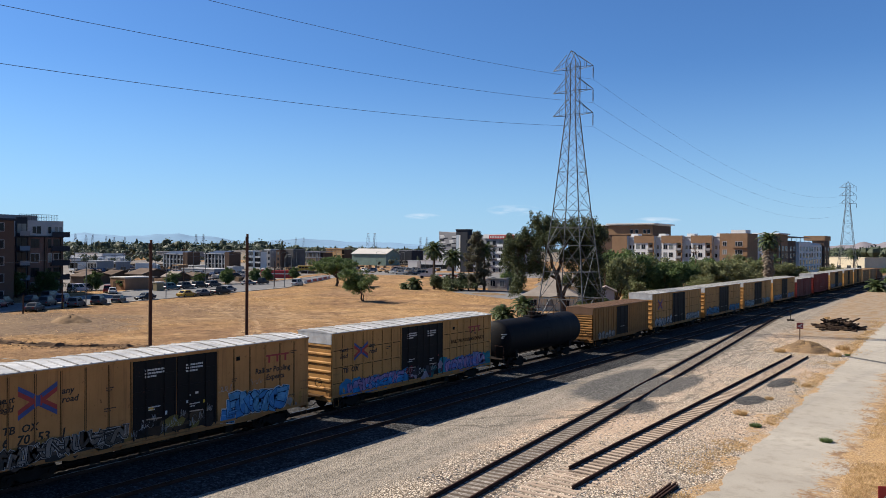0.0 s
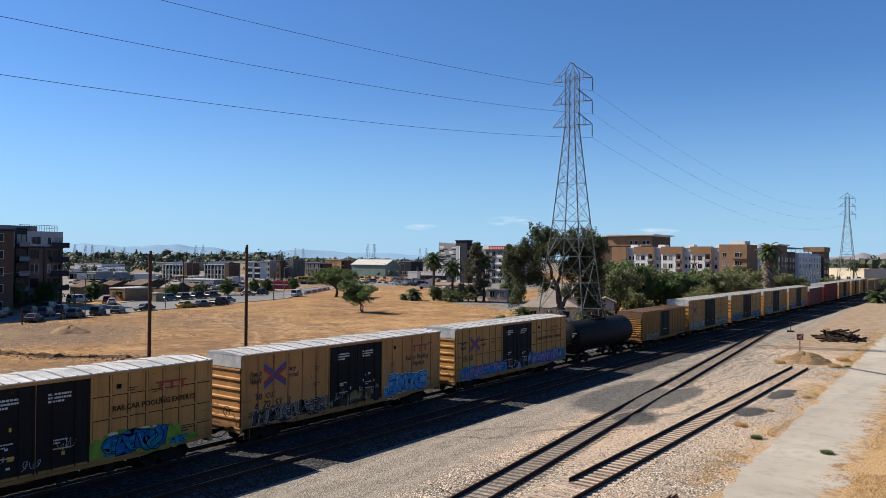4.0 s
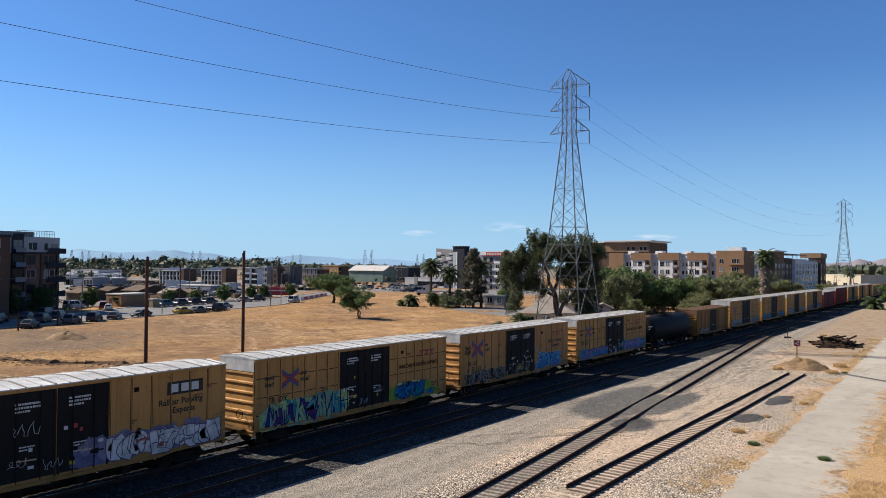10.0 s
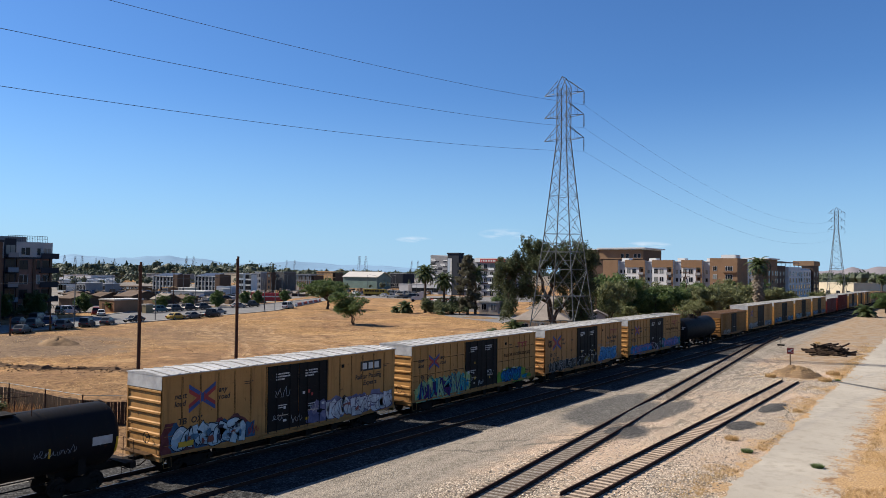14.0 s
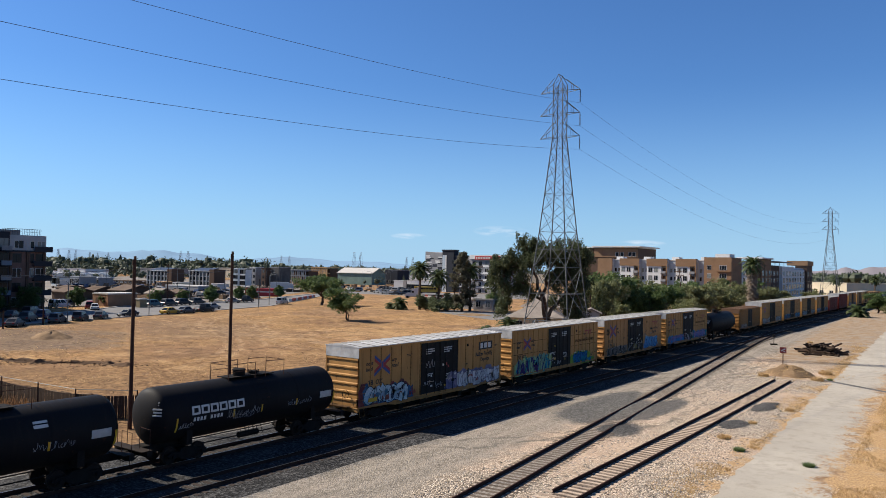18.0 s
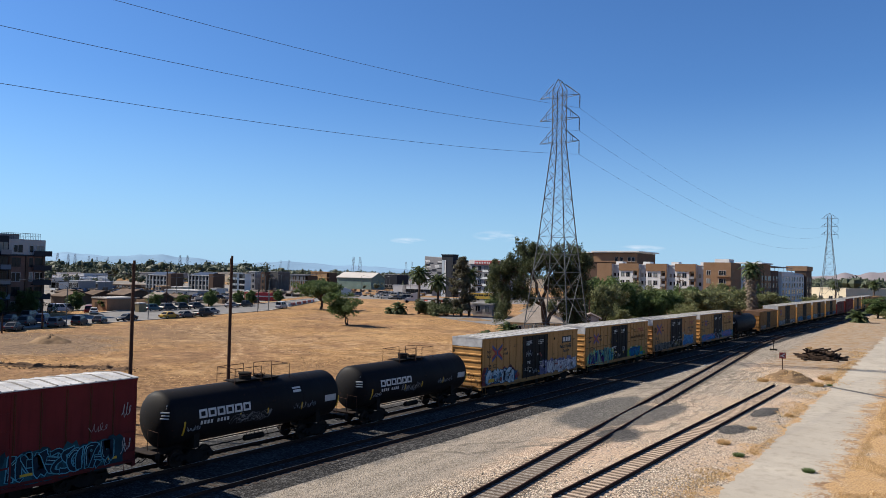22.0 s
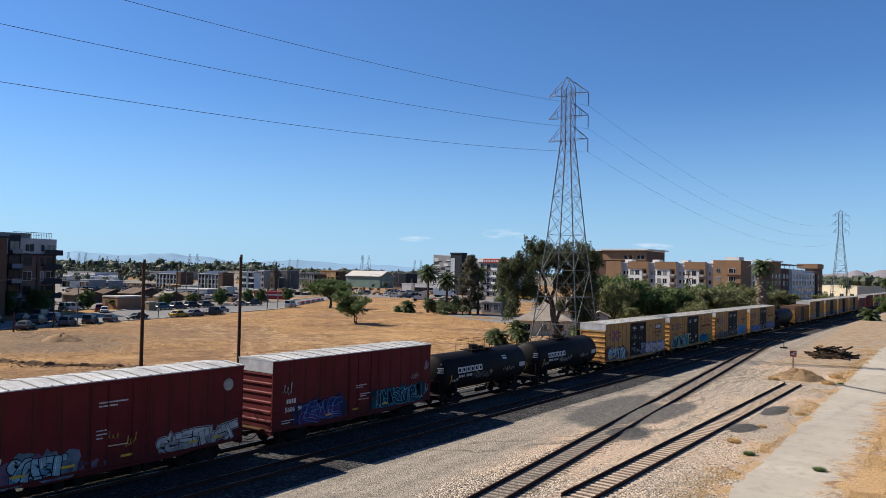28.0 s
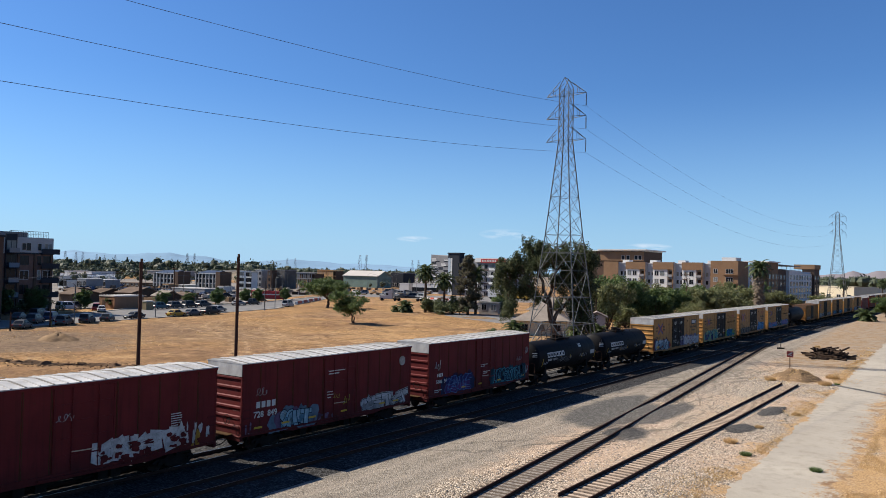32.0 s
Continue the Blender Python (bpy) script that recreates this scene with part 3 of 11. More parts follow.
def words(name, text, size, material, parent, m, label="", lean=0.0, thick=0.004):
    cu = bpy.data.curves.new("writing", "FONT")
    cu.body, cu.size, cu.extrude, cu.shear, cu.resolution_u = text, size, thick, lean, 2
    cu.offset = size * 0.022
    tmp = new("writing", cu)
    bpy.context.view_layer.update()
    me = bpy.data.meshes.new_from_object(tmp.evaluated_get(bpy.context.evaluated_depsgraph_get()))
    bpy.data.objects.remove(tmp)
    bpy.data.curves.remove(cu)
    me.materials.clear()
    me.materials.append(material)
    ob = tagged(part(name, me, material, parent, label), label, kind="stuff")
    ob.matrix_basis = m
    return ob


def on_side(x, y, z):
    return Matrix.Translation((x, y, z)) @ SIDE


# ---- ground ----
GZ = -0.24
sheet = Shape()
xs = [-4600, -2500, -1200, -700, -450, -300, -220, -160, -110, -75, -55, -40, -25, -12, 0, 20, 80, 300, 1200, 4600]
ys = [-4600, -1500, -500, -150, -60, -20, 0, 20, 40, 60, 80, 110, 150, 200, 280, 400, 600, 900, 1600, 2800, 4700]
sheet.add([(x, y, GZ) for y in ys for x in xs],
          [(j * len(xs) + i, j * len(xs) + i + 1, (j + 1) * len(xs) + i + 1, (j + 1) * len(xs) + i)
           for j in range(len(ys) - 1) for i in range(len(xs) - 1)])
solid("ground", sheet, GROUND, "dry straw-coloured lot and pale gravel rail yard", "ground", kind="structure")


def strip(left, right, y0, y1, step, z, wobble, seed):
    """A flat strip along y with frayed borders."""
    sh, v = Shape(), []
    ny = int((y1 - y0) / step)
    for j in range(ny + 1):
        y = y0 + j * step
        a = left(y) + wobble * noise.noise((y * 0.35, seed, 0)) + wobble * 0.5 * noise.noise((y * 1.7, seed, 3))
        b = right(y) + wobble * noise.noise((y * 0.3, seed, 7)) + wobble * 0.6 * noise.noise((y * 1.5, seed, 9))
        for i in range(5):
            v.append((a + (b - a) * i / 4, y, z))
    sh.add(v, [(j * 5 + i, j * 5 + i + 1, j * 5 + i + 6, j * 5 + i + 5) for j in range(ny) for i in range(4)])
    return sh


solid("path", strip(lambda y: -9.35 - 0.031 * y, lambda y: -4.9 - 0.026 * y, 8, 260, 0.5, GZ + 0.008, 0.9, 3.0),
      PATH, "pale worn access path with straw along its edges", "path", kind="structure")

# raised ballast under the two main tracks
bed = Shape()
prof = [(-39.6, GZ - 0.02), (-38.4, -0.19), (-28.9, -0.19), (-27.7, GZ - 0.02)]
yy = [-60 + 6 * i for i in range(111)]
bed.add([(x + (0.25 * noise.noise((x, y * 0.15, 1)) if i in (0, 3) else 0), y, z) for y in yy for i, (x, z) in enumerate(prof)],
        [(j * 4 + i, j * 4 + i + 1, j * 4 + i + 5, j * 4 + i + 4) for j in range(len(yy) - 1) for i in range(3)])
solid("ballast_bed", bed, BALLAST, "dark crushed stone ballast under the main tracks", "ballast", kind="structure")

# ---- tracks ----
RAIL = [(-0.07, -0.172), (0.07, -0.172), (0.07, -0.160), (0.012, -0.135), (0.012, -0.045), (0.036, -0.032),
        (0.036, -0.004), (0.028, 0.0), (-0.028, 0.0), (-0.036, -0.004), (-0.036, -0.032), (-0.012, -0.045), (-0.012, -0.135), (-0.07, -0.160)]
TIE_BOX = Shape().box(-1.30, -0.115, -0.16, 1.30, 0.115, 0.0, 0.012)


def rail(line, side, material):
    """A rail of the real section along a list of (x, y, z)."""
    sh, v, n = Shape(), [], len(RAIL)
    for i, p in enumerate(line):
        a, b = Vector(line[max(0, i - 1)]), Vector(line[min(len(line) - 1, i + 1)])
        d = (b - a).normalized()
        r = Vector((d.y, -d.x, 0))
        for u, w in RAIL:
            v.append(Vector(p) + r * (side * 0.7535 + u) + Vector((0, 0, w)))
    f = [(j * n + i, j * n + (i + 1) % n, j * n + n + (i + 1) % n, j * n + n + i) for j in range(len(line) - 1) for i in range(n)]
    f += [tuple(range(n - 1, -1, -1)), tuple(range(len(v) - n, len(v)))]
    return sh.add(v, f)


def railway(name, label, line, tie_mat, spacing=0.52, ties=(0, 1e9), sink=0.0, ends=(None, None), limit=290, worn=None):
    th = thing(name, label, "railway track", group="tracks of the yard", kind="structure")
    for side, end in zip((-1, 1), ends):
        pts = [p for p in line if end is None or p[1] >= end]
        part("rail", rail(pts, side, worn or RAIL_RUST), worn or RAIL_RUST, th)
    me = TIE_BOX.mesh("sleeper", tie_mat)
    rest, done, dist, count = Shape(), 0.0, 0.0, 0
    for a, b in zip(line, line[1:]):
        a, b = Vector(a), Vector(b)
        seg = (b - a).length
        while done < dist + seg:
            p = a + (b - a) * ((done - dist) / seg)
            turn = math.atan2(-(b - a).x, (b - a).y)
            if ties[0] <= p.y <= ties[1]:
                j = random.uniform(-1, 1)
                m = pose(p.x + 0.05 * j, p.y + 0.03 * random.uniform(-1, 1), p.z - 0.172 - sink, 0, 0, math.degrees(turn) + 1.2 * random.uniform(-1, 1))
                if 10 <= p.y and count < limit:
                    s = part("sleeper", me, tie_mat, th)
                    s.matrix_basis = m
                    count += 1
                else:
                    rest.add([m @ Vector(q) for q in TIE_BOX.v], TIE_BOX.f)
            done += spacing
        dist += seg
    if rest.v:
        tagged(part("sleepers", rest, tie_mat, th), kind="stuff")
    return th


X_MAIN, X_SECOND = -35.55, -30.92

# ---- the train ----


def train_at(t):
    u = (t - 13.0) / 10.0
    return 38.200 * u + 1.2149 * u * u - 0.39045 * u ** 3


MOVERS = []  # thing, its place along the train
HW, EAVE, SILL = 1.575, 5.14, 0.90


def bogie(parent, y, detail=True):
    b = Shape()
    for s in (-1, 1):
        x = s * 1.02
        poly = [(-1.25, 0.50), (-1.05, 0.68), (-0.55, 0.66), (-0.30, 0.84), (0.30, 0.84), (0.55, 0.66), (1.05, 0.68), (1.25, 0.50),
                (1.08, 0.36), (0.62, 0.40), (0.35, 0.22), (-0.35, 0.22), (-0.62, 0.40), (-1.08, 0.36)]
        b.prism(poly, s * 0.14, lambda u, w, d, x=x: (x + d, u, w))
        for k in (-0.16, 0.0, 0.16):
            b.rod((x + s * 0.07, k, 0.30), (x + s * 0.07, k, 0.62), 0.065, 8)
        for k in (-0.89, 0.89):
            b.rod((x + s * 0.10, k, 0.457), (x + s * 0.24, k, 0.457), 0.11, 8)
    b.box(-1.0, -0.20, 0.45, 1.0, 0.20, 0.78)
    ob = part("bogie", b, FRAME_DARK, parent)
    ob.location = (0, y, 0)
    if not detail:
        for k in (-0.89, 0.89):
            w = Shape()
            for s in (-1, 1):
                w.rod((s * 0.70, 0, 0), (s * 0.82, 0, 0), 0.457, 18)
            part("wheelset", w.rod((-0.8, 0, 0), (0.8, 0, 0), 0.08, 8), WHEEL_STEEL, ob).location = (0, k, 0.457)
        return ob
    for k in (-0.89, 0.89):
        w = Shape()
        for s in (-1, 1):
            pl = lambda a, c, d, s=s: (s * d, a, c)
            w.lathe([(0.66, 0.30), (0.665, 0.475), (0.70, 0.475), (0.705, 0.457), (0.82, 0.452), (0.825, 0.40), (0.79, 0.36), (0.78, 0.16), (0.84, 0.13), (0.85, 0.05)], 20, pl)
            for i in range(4):
                a = math.tau * i / 4
                w.rod((s * 0.80, 0.25 * math.cos(a), 0.25 * math.sin(a)), (s * 0.815, 0.25 * math.cos(a), 0.25 * math.sin(a)), 0.05, 6)
        w.rod((-0.8, 0, 0), (0.8, 0, 0), 0.085, 8)
        ws = part("wheelset", w, WHEEL_STEEL, ob)
        ws.location = (0, k, 0.457)
    return ob


def coupler(parent, y, way):
    c = Shape()
    c.bar((0, y - way * 0.3, 0.87), (0, y + way * 0.62, 0.87), 0.16, 0.18)
    c.prism([(-0.17, 0.0), (0.15, 0.0), (0.20, 0.16), (0.12, 0.30), (-0.02, 0.24), (-0.06, 0.33), (-0.17, 0.33)], 0.28,
            lambda u, w, d: (u, y + way * (0.55 + w), 0.73 + d))
    part("coupler", c, FRAME_DARK, parent)
    h = Shape()
    pts = [(0.42, y + way * 0.1, 0.78), (0.43, y + way * 0.45, 0.58), (0.40, y + way * 0.8, 0.55), (0.38, y + way * 1.05, 0.66)]
    part("air_hose", h.tube(pts, 0.028, 6), RUBBER, parent)


def ladder(parent, x, y, z0, z1, wide, rungs, facing, material):
    """Rungs of bent bar: facing 'x' on the side, 'y' on an end."""
    if facing == "x":
        pts = [(0, 0, 0), (0.09, 0, 0), (0.09, wide, 0), (0, wide, 0)]
    else:
        k = -1 if facing == "-y" else 1
        pts = [(0, 0, 0), (0, k * 0.09, 0), (wide, k * 0.09, 0), (wide, 0, 0)]
    me = Shape().tube(pts, 0.016, 5).mesh("ladder_rung", material)
    for i in range(rungs):
        part("ladder_rung", me, material, parent).location = (x, y, z0 + (z1 - z0) * i / (rungs - 1))


def boxcar(length, paint, end_paint, doors, posts, roof_mat, name="boxcar", eave=EAVE, style="post", door_mat=None, end_ribs=6, roof_ribs=15):
    """A boxcar: doors is (from, to, leaves) measured from the rear end; rear is -y, the visible side +x."""
    th = thing(name, "boxcar", "boxcar", group="cars of the freight train")
    h = length / 2
    d0, d1, leaves = doors[0] - h, doors[1] - h, doors[2]
    # floor and frame
    fr = Shape().box(-0.45, -h + 0.15, 0.70, 0.45, h - 0.15, 1.05).box(-1.45, -h + 0.1, 1.02, 1.45, h - 0.1, 1.12)
    for s in (-1, 1):
        for y in (-h + 2.2, h - 2.2):
            fr.box(-1.4, y - 0.15, 0.78, 1.4, y + 0.15, 1.02)
        fr.rod((s * 0.9, -1.6, 0.72), (s * 0.9, 0.6, 0.72), 0.14, 8)
        fr.rod((s * 0.55, -h + 3.6, 0.42), (s * 0.55, h - 3.6, 0.42), 0.05, 6)
    for a, b in ((-h + 4.3, -h + 6.6), (-2.4, -0.2), (0.7, 2.6), (h - 6.4, h - 4.4)):  # reservoirs and brake gear
        fr.rod((0.25, a, 0.40), (0.25, b, 0.40), 0.24, 10)
        fr.box(-0.7, (a + b) / 2 - 0.25, 0.22, 0.9, (a + b) / 2 + 0.25, 0.7)
    part("underframe", fr, FRAME_DARK, th)
    # side walls
    sill_drop = [(-h, SILL + 0.10), (-h + 3.2, SILL + 0.02), (-h + 4.0, SILL - 0.10), (h - 4.0, SILL - 0.10), (h - 3.2, SILL + 0.02), (h, SILL + 0.10)]
    outline = sill_drop + [(h, eave - 0.02), (-h, eave - 0.02)]
    far = Shape().prism(outline, 0.10, lambda u, w, d: (-HW + 0.02 + d, u, w))
    n = int(length / 1.25)
    for i in range(n + 1):
        y = -h + 0.1 + (length - 0.2) * i / n
        far.box(-HW - 0.03, y - 0.05, SILL + 0.12, -HW + 0.02, y + 0.05, eave - 0.1)
    part("far_side_wall", far, paint, th)
    part("side_wall", Shape().prism(outline, 0.10, lambda u, w, d: (HW - 0.14 + d, u, w)), paint, th)
    wide = 0.10 if style == "post" else 0.035
    deep = 0.042 if style == "post" else 0.02
    pm = Shape().box(HW - 0.04, -wide / 2, SILL + 0.14, HW - 0.04 + deep, wide / 2, eave - 0.16, 0.012).mesh("side_post", paint)
    # dark strips beside each post: seam grime, and shade put in as colour
    gm = Shape().box(HW - 0.042, -wide / 2 - 0.035, SILL + 0.2, HW - 0.037, wide / 2 + 0.035, eave - 0.17).mesh("seam_grime", DARK_BROWN)
    for a, b, count in ((-h + 0.06, d0 - 0.06, posts[0]), (d1 + 0.06, h - 0.06, posts[1])):
        for i in range(count + 1):
            part("side_post", pm, paint, th).location = (0, a + (b - a) * i / count, 0)
            part("seam_grime", gm, DARK_BROWN, th).location = (0, a + (b - a) * i / count, 0)
    part("top_rail", Shape().box(HW - 0.05, -h, eave - 0.16, HW + 0.03, h, eave - 0.01, 0.015), paint, th)
    part("side_sill", Shape().box(HW - 0.05, -h, SILL + 0.10, HW + 0.01, h, SILL + 0.24, 0.012), paint, th)
    # doors
    dm = door_mat or DOOR_BLACK
    w = (d1 - d0) / leaves
    for i in range(leaves):
        a = d0 + i * w + 0.03
        b = a + w - 0.06
        dz0, dz1 = SILL + 0.16, eave - 0.20
        door = part("door", Shape().box(HW - 0.05, a, dz0, HW - 0.012, b, dz1, 0.015), dm, th)
        st = Shape()
        for k in range(1, 5):
            z = dz0 + (dz1 - dz0) * k / 5
            st.box(HW - 0.015, a + 0.06, z - 0.04, HW + 0.010, b - 0.06, z + 0.04, 0.008)
        st.box(HW - 0.015, a, dz0, HW + 0.012, a + 0.09, dz1).box(HW - 0.015, b - 0.09, dz0, HW + 0.012, b, dz1)
        part("door_stiffener", st, dm, door)
        for y in (a + w * 0.28, b - w * 0.28):
            rodm = Shape().rod((HW + 0.03, y, dz0 - 0.02), (HW + 0.03, y, dz1), 0.022, 6)
            for z in (dz0 + 0.5, dz0 + 1.9, dz1 - 0.5):
                rodm.box(HW - 0.01, y - 0.05, z, HW + 0.05, y + 0.05, z + 0.06)
            part("lock_rod", rodm, dm, door)
        part("door_handle", Shape().bar((HW + 0.06, a + w * 0.28, dz0 + 0.95), (HW + 0.06, a + w * 0.62, dz0 + 0.92), 0.03, 0.05), CHROME, door)
    tr = Shape().box(HW - 0.04, d0 - 0.6, SILL - 0.02, HW + 0.05, d1 + 0.6, SILL + 0.09, 0.012)
    part("door_track", tr, paint, th)
    # roof: a flat gable with raised seams
    rp = Shape()
    v = []
    for y in (-h - 0.02, h + 0.02):
        v += [(-HW - 0.04, y, eave - 0.04), (-HW - 0.04, y, eave + 0.01), (0, y, eave + 0.13), (HW + 0.04, y, eave + 0.01), (HW + 0.04, y, eave - 0.04)]
    rp.add(v, [(4, 3, 2, 1, 0), (5, 6, 7, 8, 9), (0, 1, 6, 5), (1, 2, 7, 6), (2, 3, 8, 7), (3, 4, 9, 8), (4, 0, 5, 9)])
    roof = part("roof", rp, roof_mat, th)
    seam = Shape()
    for s in (-1, 1):
        seam.add([(0, -0.05, 0.13), (0, -0.035, 0.165), (0, 0.035, 0.165), (0, 0.05, 0.13),
                  (s * (HW + 0.02), -0.05, 0.012), (s * (HW + 0.02), -0.035, 0.045), (s * (HW + 0.02), 0.035, 0.045), (s * (HW + 0.02), 0.05, 0.012)],
                 [(0, 1, 5, 4), (1, 2, 6, 5), (2, 3, 7, 6), (4, 5, 6, 7)])
    seam_mat = ROOF_SEAM if roof_mat == GALV else roof_mat
    sm = seam.mesh("roof_seam", seam_mat)
    lm = seam.mesh("roof_rib", ROOF_RIB if roof_mat == GALV else roof_mat)
    for i in range(2 * roof_ribs - 1):
        part("roof_rib" if i % 2 else "roof_seam", lm if i % 2 else sm, roof_mat, roof).location = (0, -h + 0.35 + (length - 0.7) * i / (2 * roof_ribs - 2), eave)
    # ends
    for s in (-1, 1):
        y = s * h
        cap = 0.74
        e = part("end_wall", Shape().box(-HW + 0.06, min(y - s * 0.14, y - s * 0.06), 0.98, HW - 0.08, max(y - s * 0.14, y - s * 0.06), eave - cap), end_paint, th)
        part("end_cap", Shape().box(-HW + 0.02, min(y - s * 0.12, y + s * 0.01), eave - cap, HW - 0.05, max(y - s * 0.12, y + s * 0.01), eave + 0.02, 0.02), roof_mat, th)
        for k in range(end_ribs):
            z = 1.55 + (eave - cap - 1.65) * k / (end_ribs - 1)
            poly = [(0.0, -0.11), (0.075, -0.045), (0.075, 0.045), (0.0, 0.11)]
            rb = Shape().prism(poly, 2 * HW - 0.30, lambda u, w, d, y=y, s=s, z=z: (-HW + 0.14 + d, y - s * 0.07 + s * u, z + w))
            part("end_rib", rb, end_paint, e)
        part("corner_post", Shape().box(HW - 0.16, min(y, y - s * 0.16), SILL + 0.1, HW - 0.03, max(y, y - s * 0.16), eave, 0.02), paint, th)
        part("end_sill", Shape().box(-HW + 0.05, min(y - s * 0.12, y + s * 0.05), 0.78, HW - 0.05, max(y - s * 0.12, y + s * 0.05), 1.06, 0.02), end_paint, th)
        ladder(th, HW - 0.62, y + s * 0.03, 1.15, 2.5, 0.46, 4, "-y" if s < 0 else "y", end_paint)
        ladder(th, -HW + 0.16, y + s * 0.03, 1.15, 2.5, 0.46, 4, "-y" if s < 0 else "y", end_paint)
        ladder(th, HW - 0.03, y - s * (0.62 if s > 0 else 0.14), 1.1, 2.5, 0.46, 4, "x", paint)
        st = Shape().tube([(HW - 0.05, y - s * 0.15, 0.95), (HW, y - s * 0.15, 0.45), (HW, y - s * 0.60, 0.45), (HW - 0.05, y - s * 0.60, 0.95)], 0.016, 5)
        part("sill_step", st, paint, th)
        pf = Shape().box(-HW + 0.2, min(y, y + s * 0.42), 1.10, 0.9, max(y, y + s * 0.42), 1.14)
        part("crossover_platform", pf, DARK_BROWN, th)
        coupler(th, y, s)
    wheel = Shape()
    ring = [(0.55 + 0.28 * math.cos(math.tau * i / 14), -h - 0.20, 1.95 + 0.28 * math.sin(math.tau * i / 14)) for i in range(15)]
    wheel.tube(ring, 0.018, 5)
    for i in range(3):
        wheel.rod((0.55, -h - 0.20, 1.95), ring[i * 5], 0.014, 5)
    wheel.rod((0.55, -h, 1.95), (0.55, -h - 0.2, 1.95), 0.03, 6)
    part("brake_wheel", wheel, FRAME_DARK, th)
    bogie(th, -h + 2.30)
    bogie(th, h - 2.30)
    return th


def tank_car(length=13.4, radius=1.50, axis=2.53, dome=True):
    th = thing("tank_car", "tank car", "tank car", group="cars of the freight train")
    h = length / 2
    rings = []
    for k in range(7):
        a = math.pi / 2 * k / 6
        rings.append((-h + 0.62 * (1 - math.sin(a)) , max(0.02, radius * math.cos(a) ** 0.72) if k < 6 else 0.02))
    head = sorted([(-h + 0.62 * (1 - math.cos(math.pi / 2 * k / 7)), max(0.02, radius * math.sin(math.pi / 2 * k / 7))) for k in range(8)])
    prof = head + [(-z, r) for z, r in reversed(head)]
    pl = lambda x, y, z: (x, z, axis + y)
    sh = Shape().lathe(prof, 40, pl)
    tank = part("tank", sh, TANK_BLACK, th, "glossy black cylindrical tank", True)
    for y in (-h * 0.42, -0.2, h * 0.46):
        part("weld_band", Shape().lathe([(y - 0.03, radius), (y - 0.028, radius + 0.008), (y + 0.028, radius + 0.008), (y + 0.03, radius)], 40, pl), TANK_BLACK, tank)
    # underframe, ends, running gear
    fr = Shape()
    for s in (-1, 1):
        fr.box(-0.40, min(s * (h - 2.9), s * (h + 0.55)), 0.72, 0.40, max(s * (h - 2.9), s * (h + 0.55)), 1.10)
        fr.box(-1.45, min(s * (h + 0.25), s * (h + 0.55)), 0.80, 1.45, max(s * (h + 0.25), s * (h + 0.55)), 1.08)
        for q in (-1, 1):
            fr.box(min(q * 0.5, q * 1.25), s * (h - 2.1) - 0.18, 0.95, max(q * 0.5, q * 1.25), s * (h - 2.1) + 0.18, 1.75)
    for q in (-1, 1):
        fr.rod((q * 0.62, -h + 3, 0.72), (q * 0.62, h - 3, 0.72), 0.035, 5)
    fr.rod((0.75, -0.9, 0.78), (0.75, 0.5, 0.78), 0.17, 10)
    part("underframe", fr, FRAME_DARK, th)
    for s in (-1, 1):
        y = s * (h + 0.40)
        part("end_platform", Shape().box(-1.45, y - 0.45, 1.08, 1.45, y + 0.15, 1.12), WHEEL_STEEL, th)
        hr = Shape()
        hr.tube([(1.42, y, 0.75), (1.42, y, 2.15), (0.55, y, 2.20), (0.55, y, 1.1)], 0.018, 5)
        hr.tube([(-1.42, y, 0.75), (-1.42, y, 2.15), (-0.55, y, 2.20), (-0.55, y, 1.1)], 0.018, 5)
        hr.tube([(1.42, y - s * 0.1, 0.95), (1.42, y - s * 0.1, 0.42), (1.42, y - s * 0.6, 0.42), (1.42, y - s * 0.6, 0.95)], 0.016, 5)
        part("hand_rail", hr, RAIL_RUST, th)
        coupler(th, s * (h + 0.15), s)
    for i in range(3):
        part("lettering", Shape().box(-0.24 + 0.05 * (i % 2), -0.03, -0.035, 0.24, 0.03, 0.035), WHITE_PAINT, tank).matrix_basis = pose(1.08, -h + 0.205, axis + 0.52 - 0.16 * i, 0, 0, 34)
    if dome:
        part("valve_housing", Shape().lathe([(axis + radius - 0.05, 0.36), (axis + radius + 0.34, 0.36), (axis + radius + 0.36, 0.40), (axis + radius + 0.42, 0.40), (axis + radius + 0.46, 0.30)], 16, lambda x, y, z: (x, y - 0.35, z)), FRAME_DARK, th, smooth=True)
        mw = Shape().lathe([(axis + radius - 0.05, 0.26), (axis + radius + 0.16, 0.26), (axis + radius + 0.17, 0.32), (axis + radius + 0.22, 0.32), (axis + radius + 0.25, 0.2)], 14, lambda x, y, z: (x, y + 0.75, z))
        for i in range(6):
            a = math.tau * i / 6
            mw.rod((0.3 * math.cos(a), 0.75 + 0.3 * math.sin(a), axis + radius + 0.1), (0.3 * math.cos(a), 0.75 + 0.3 * math.sin(a), axis + radius + 0.3), 0.03, 5)
        part("manway", mw, FRAME_DARK, th)
        part("walkway_grate", Shape().box(-0.55, -1.5, axis + radius + 0.02, 0.55, 1.9, axis + radius + 0.06), FRAME_DARK, th)
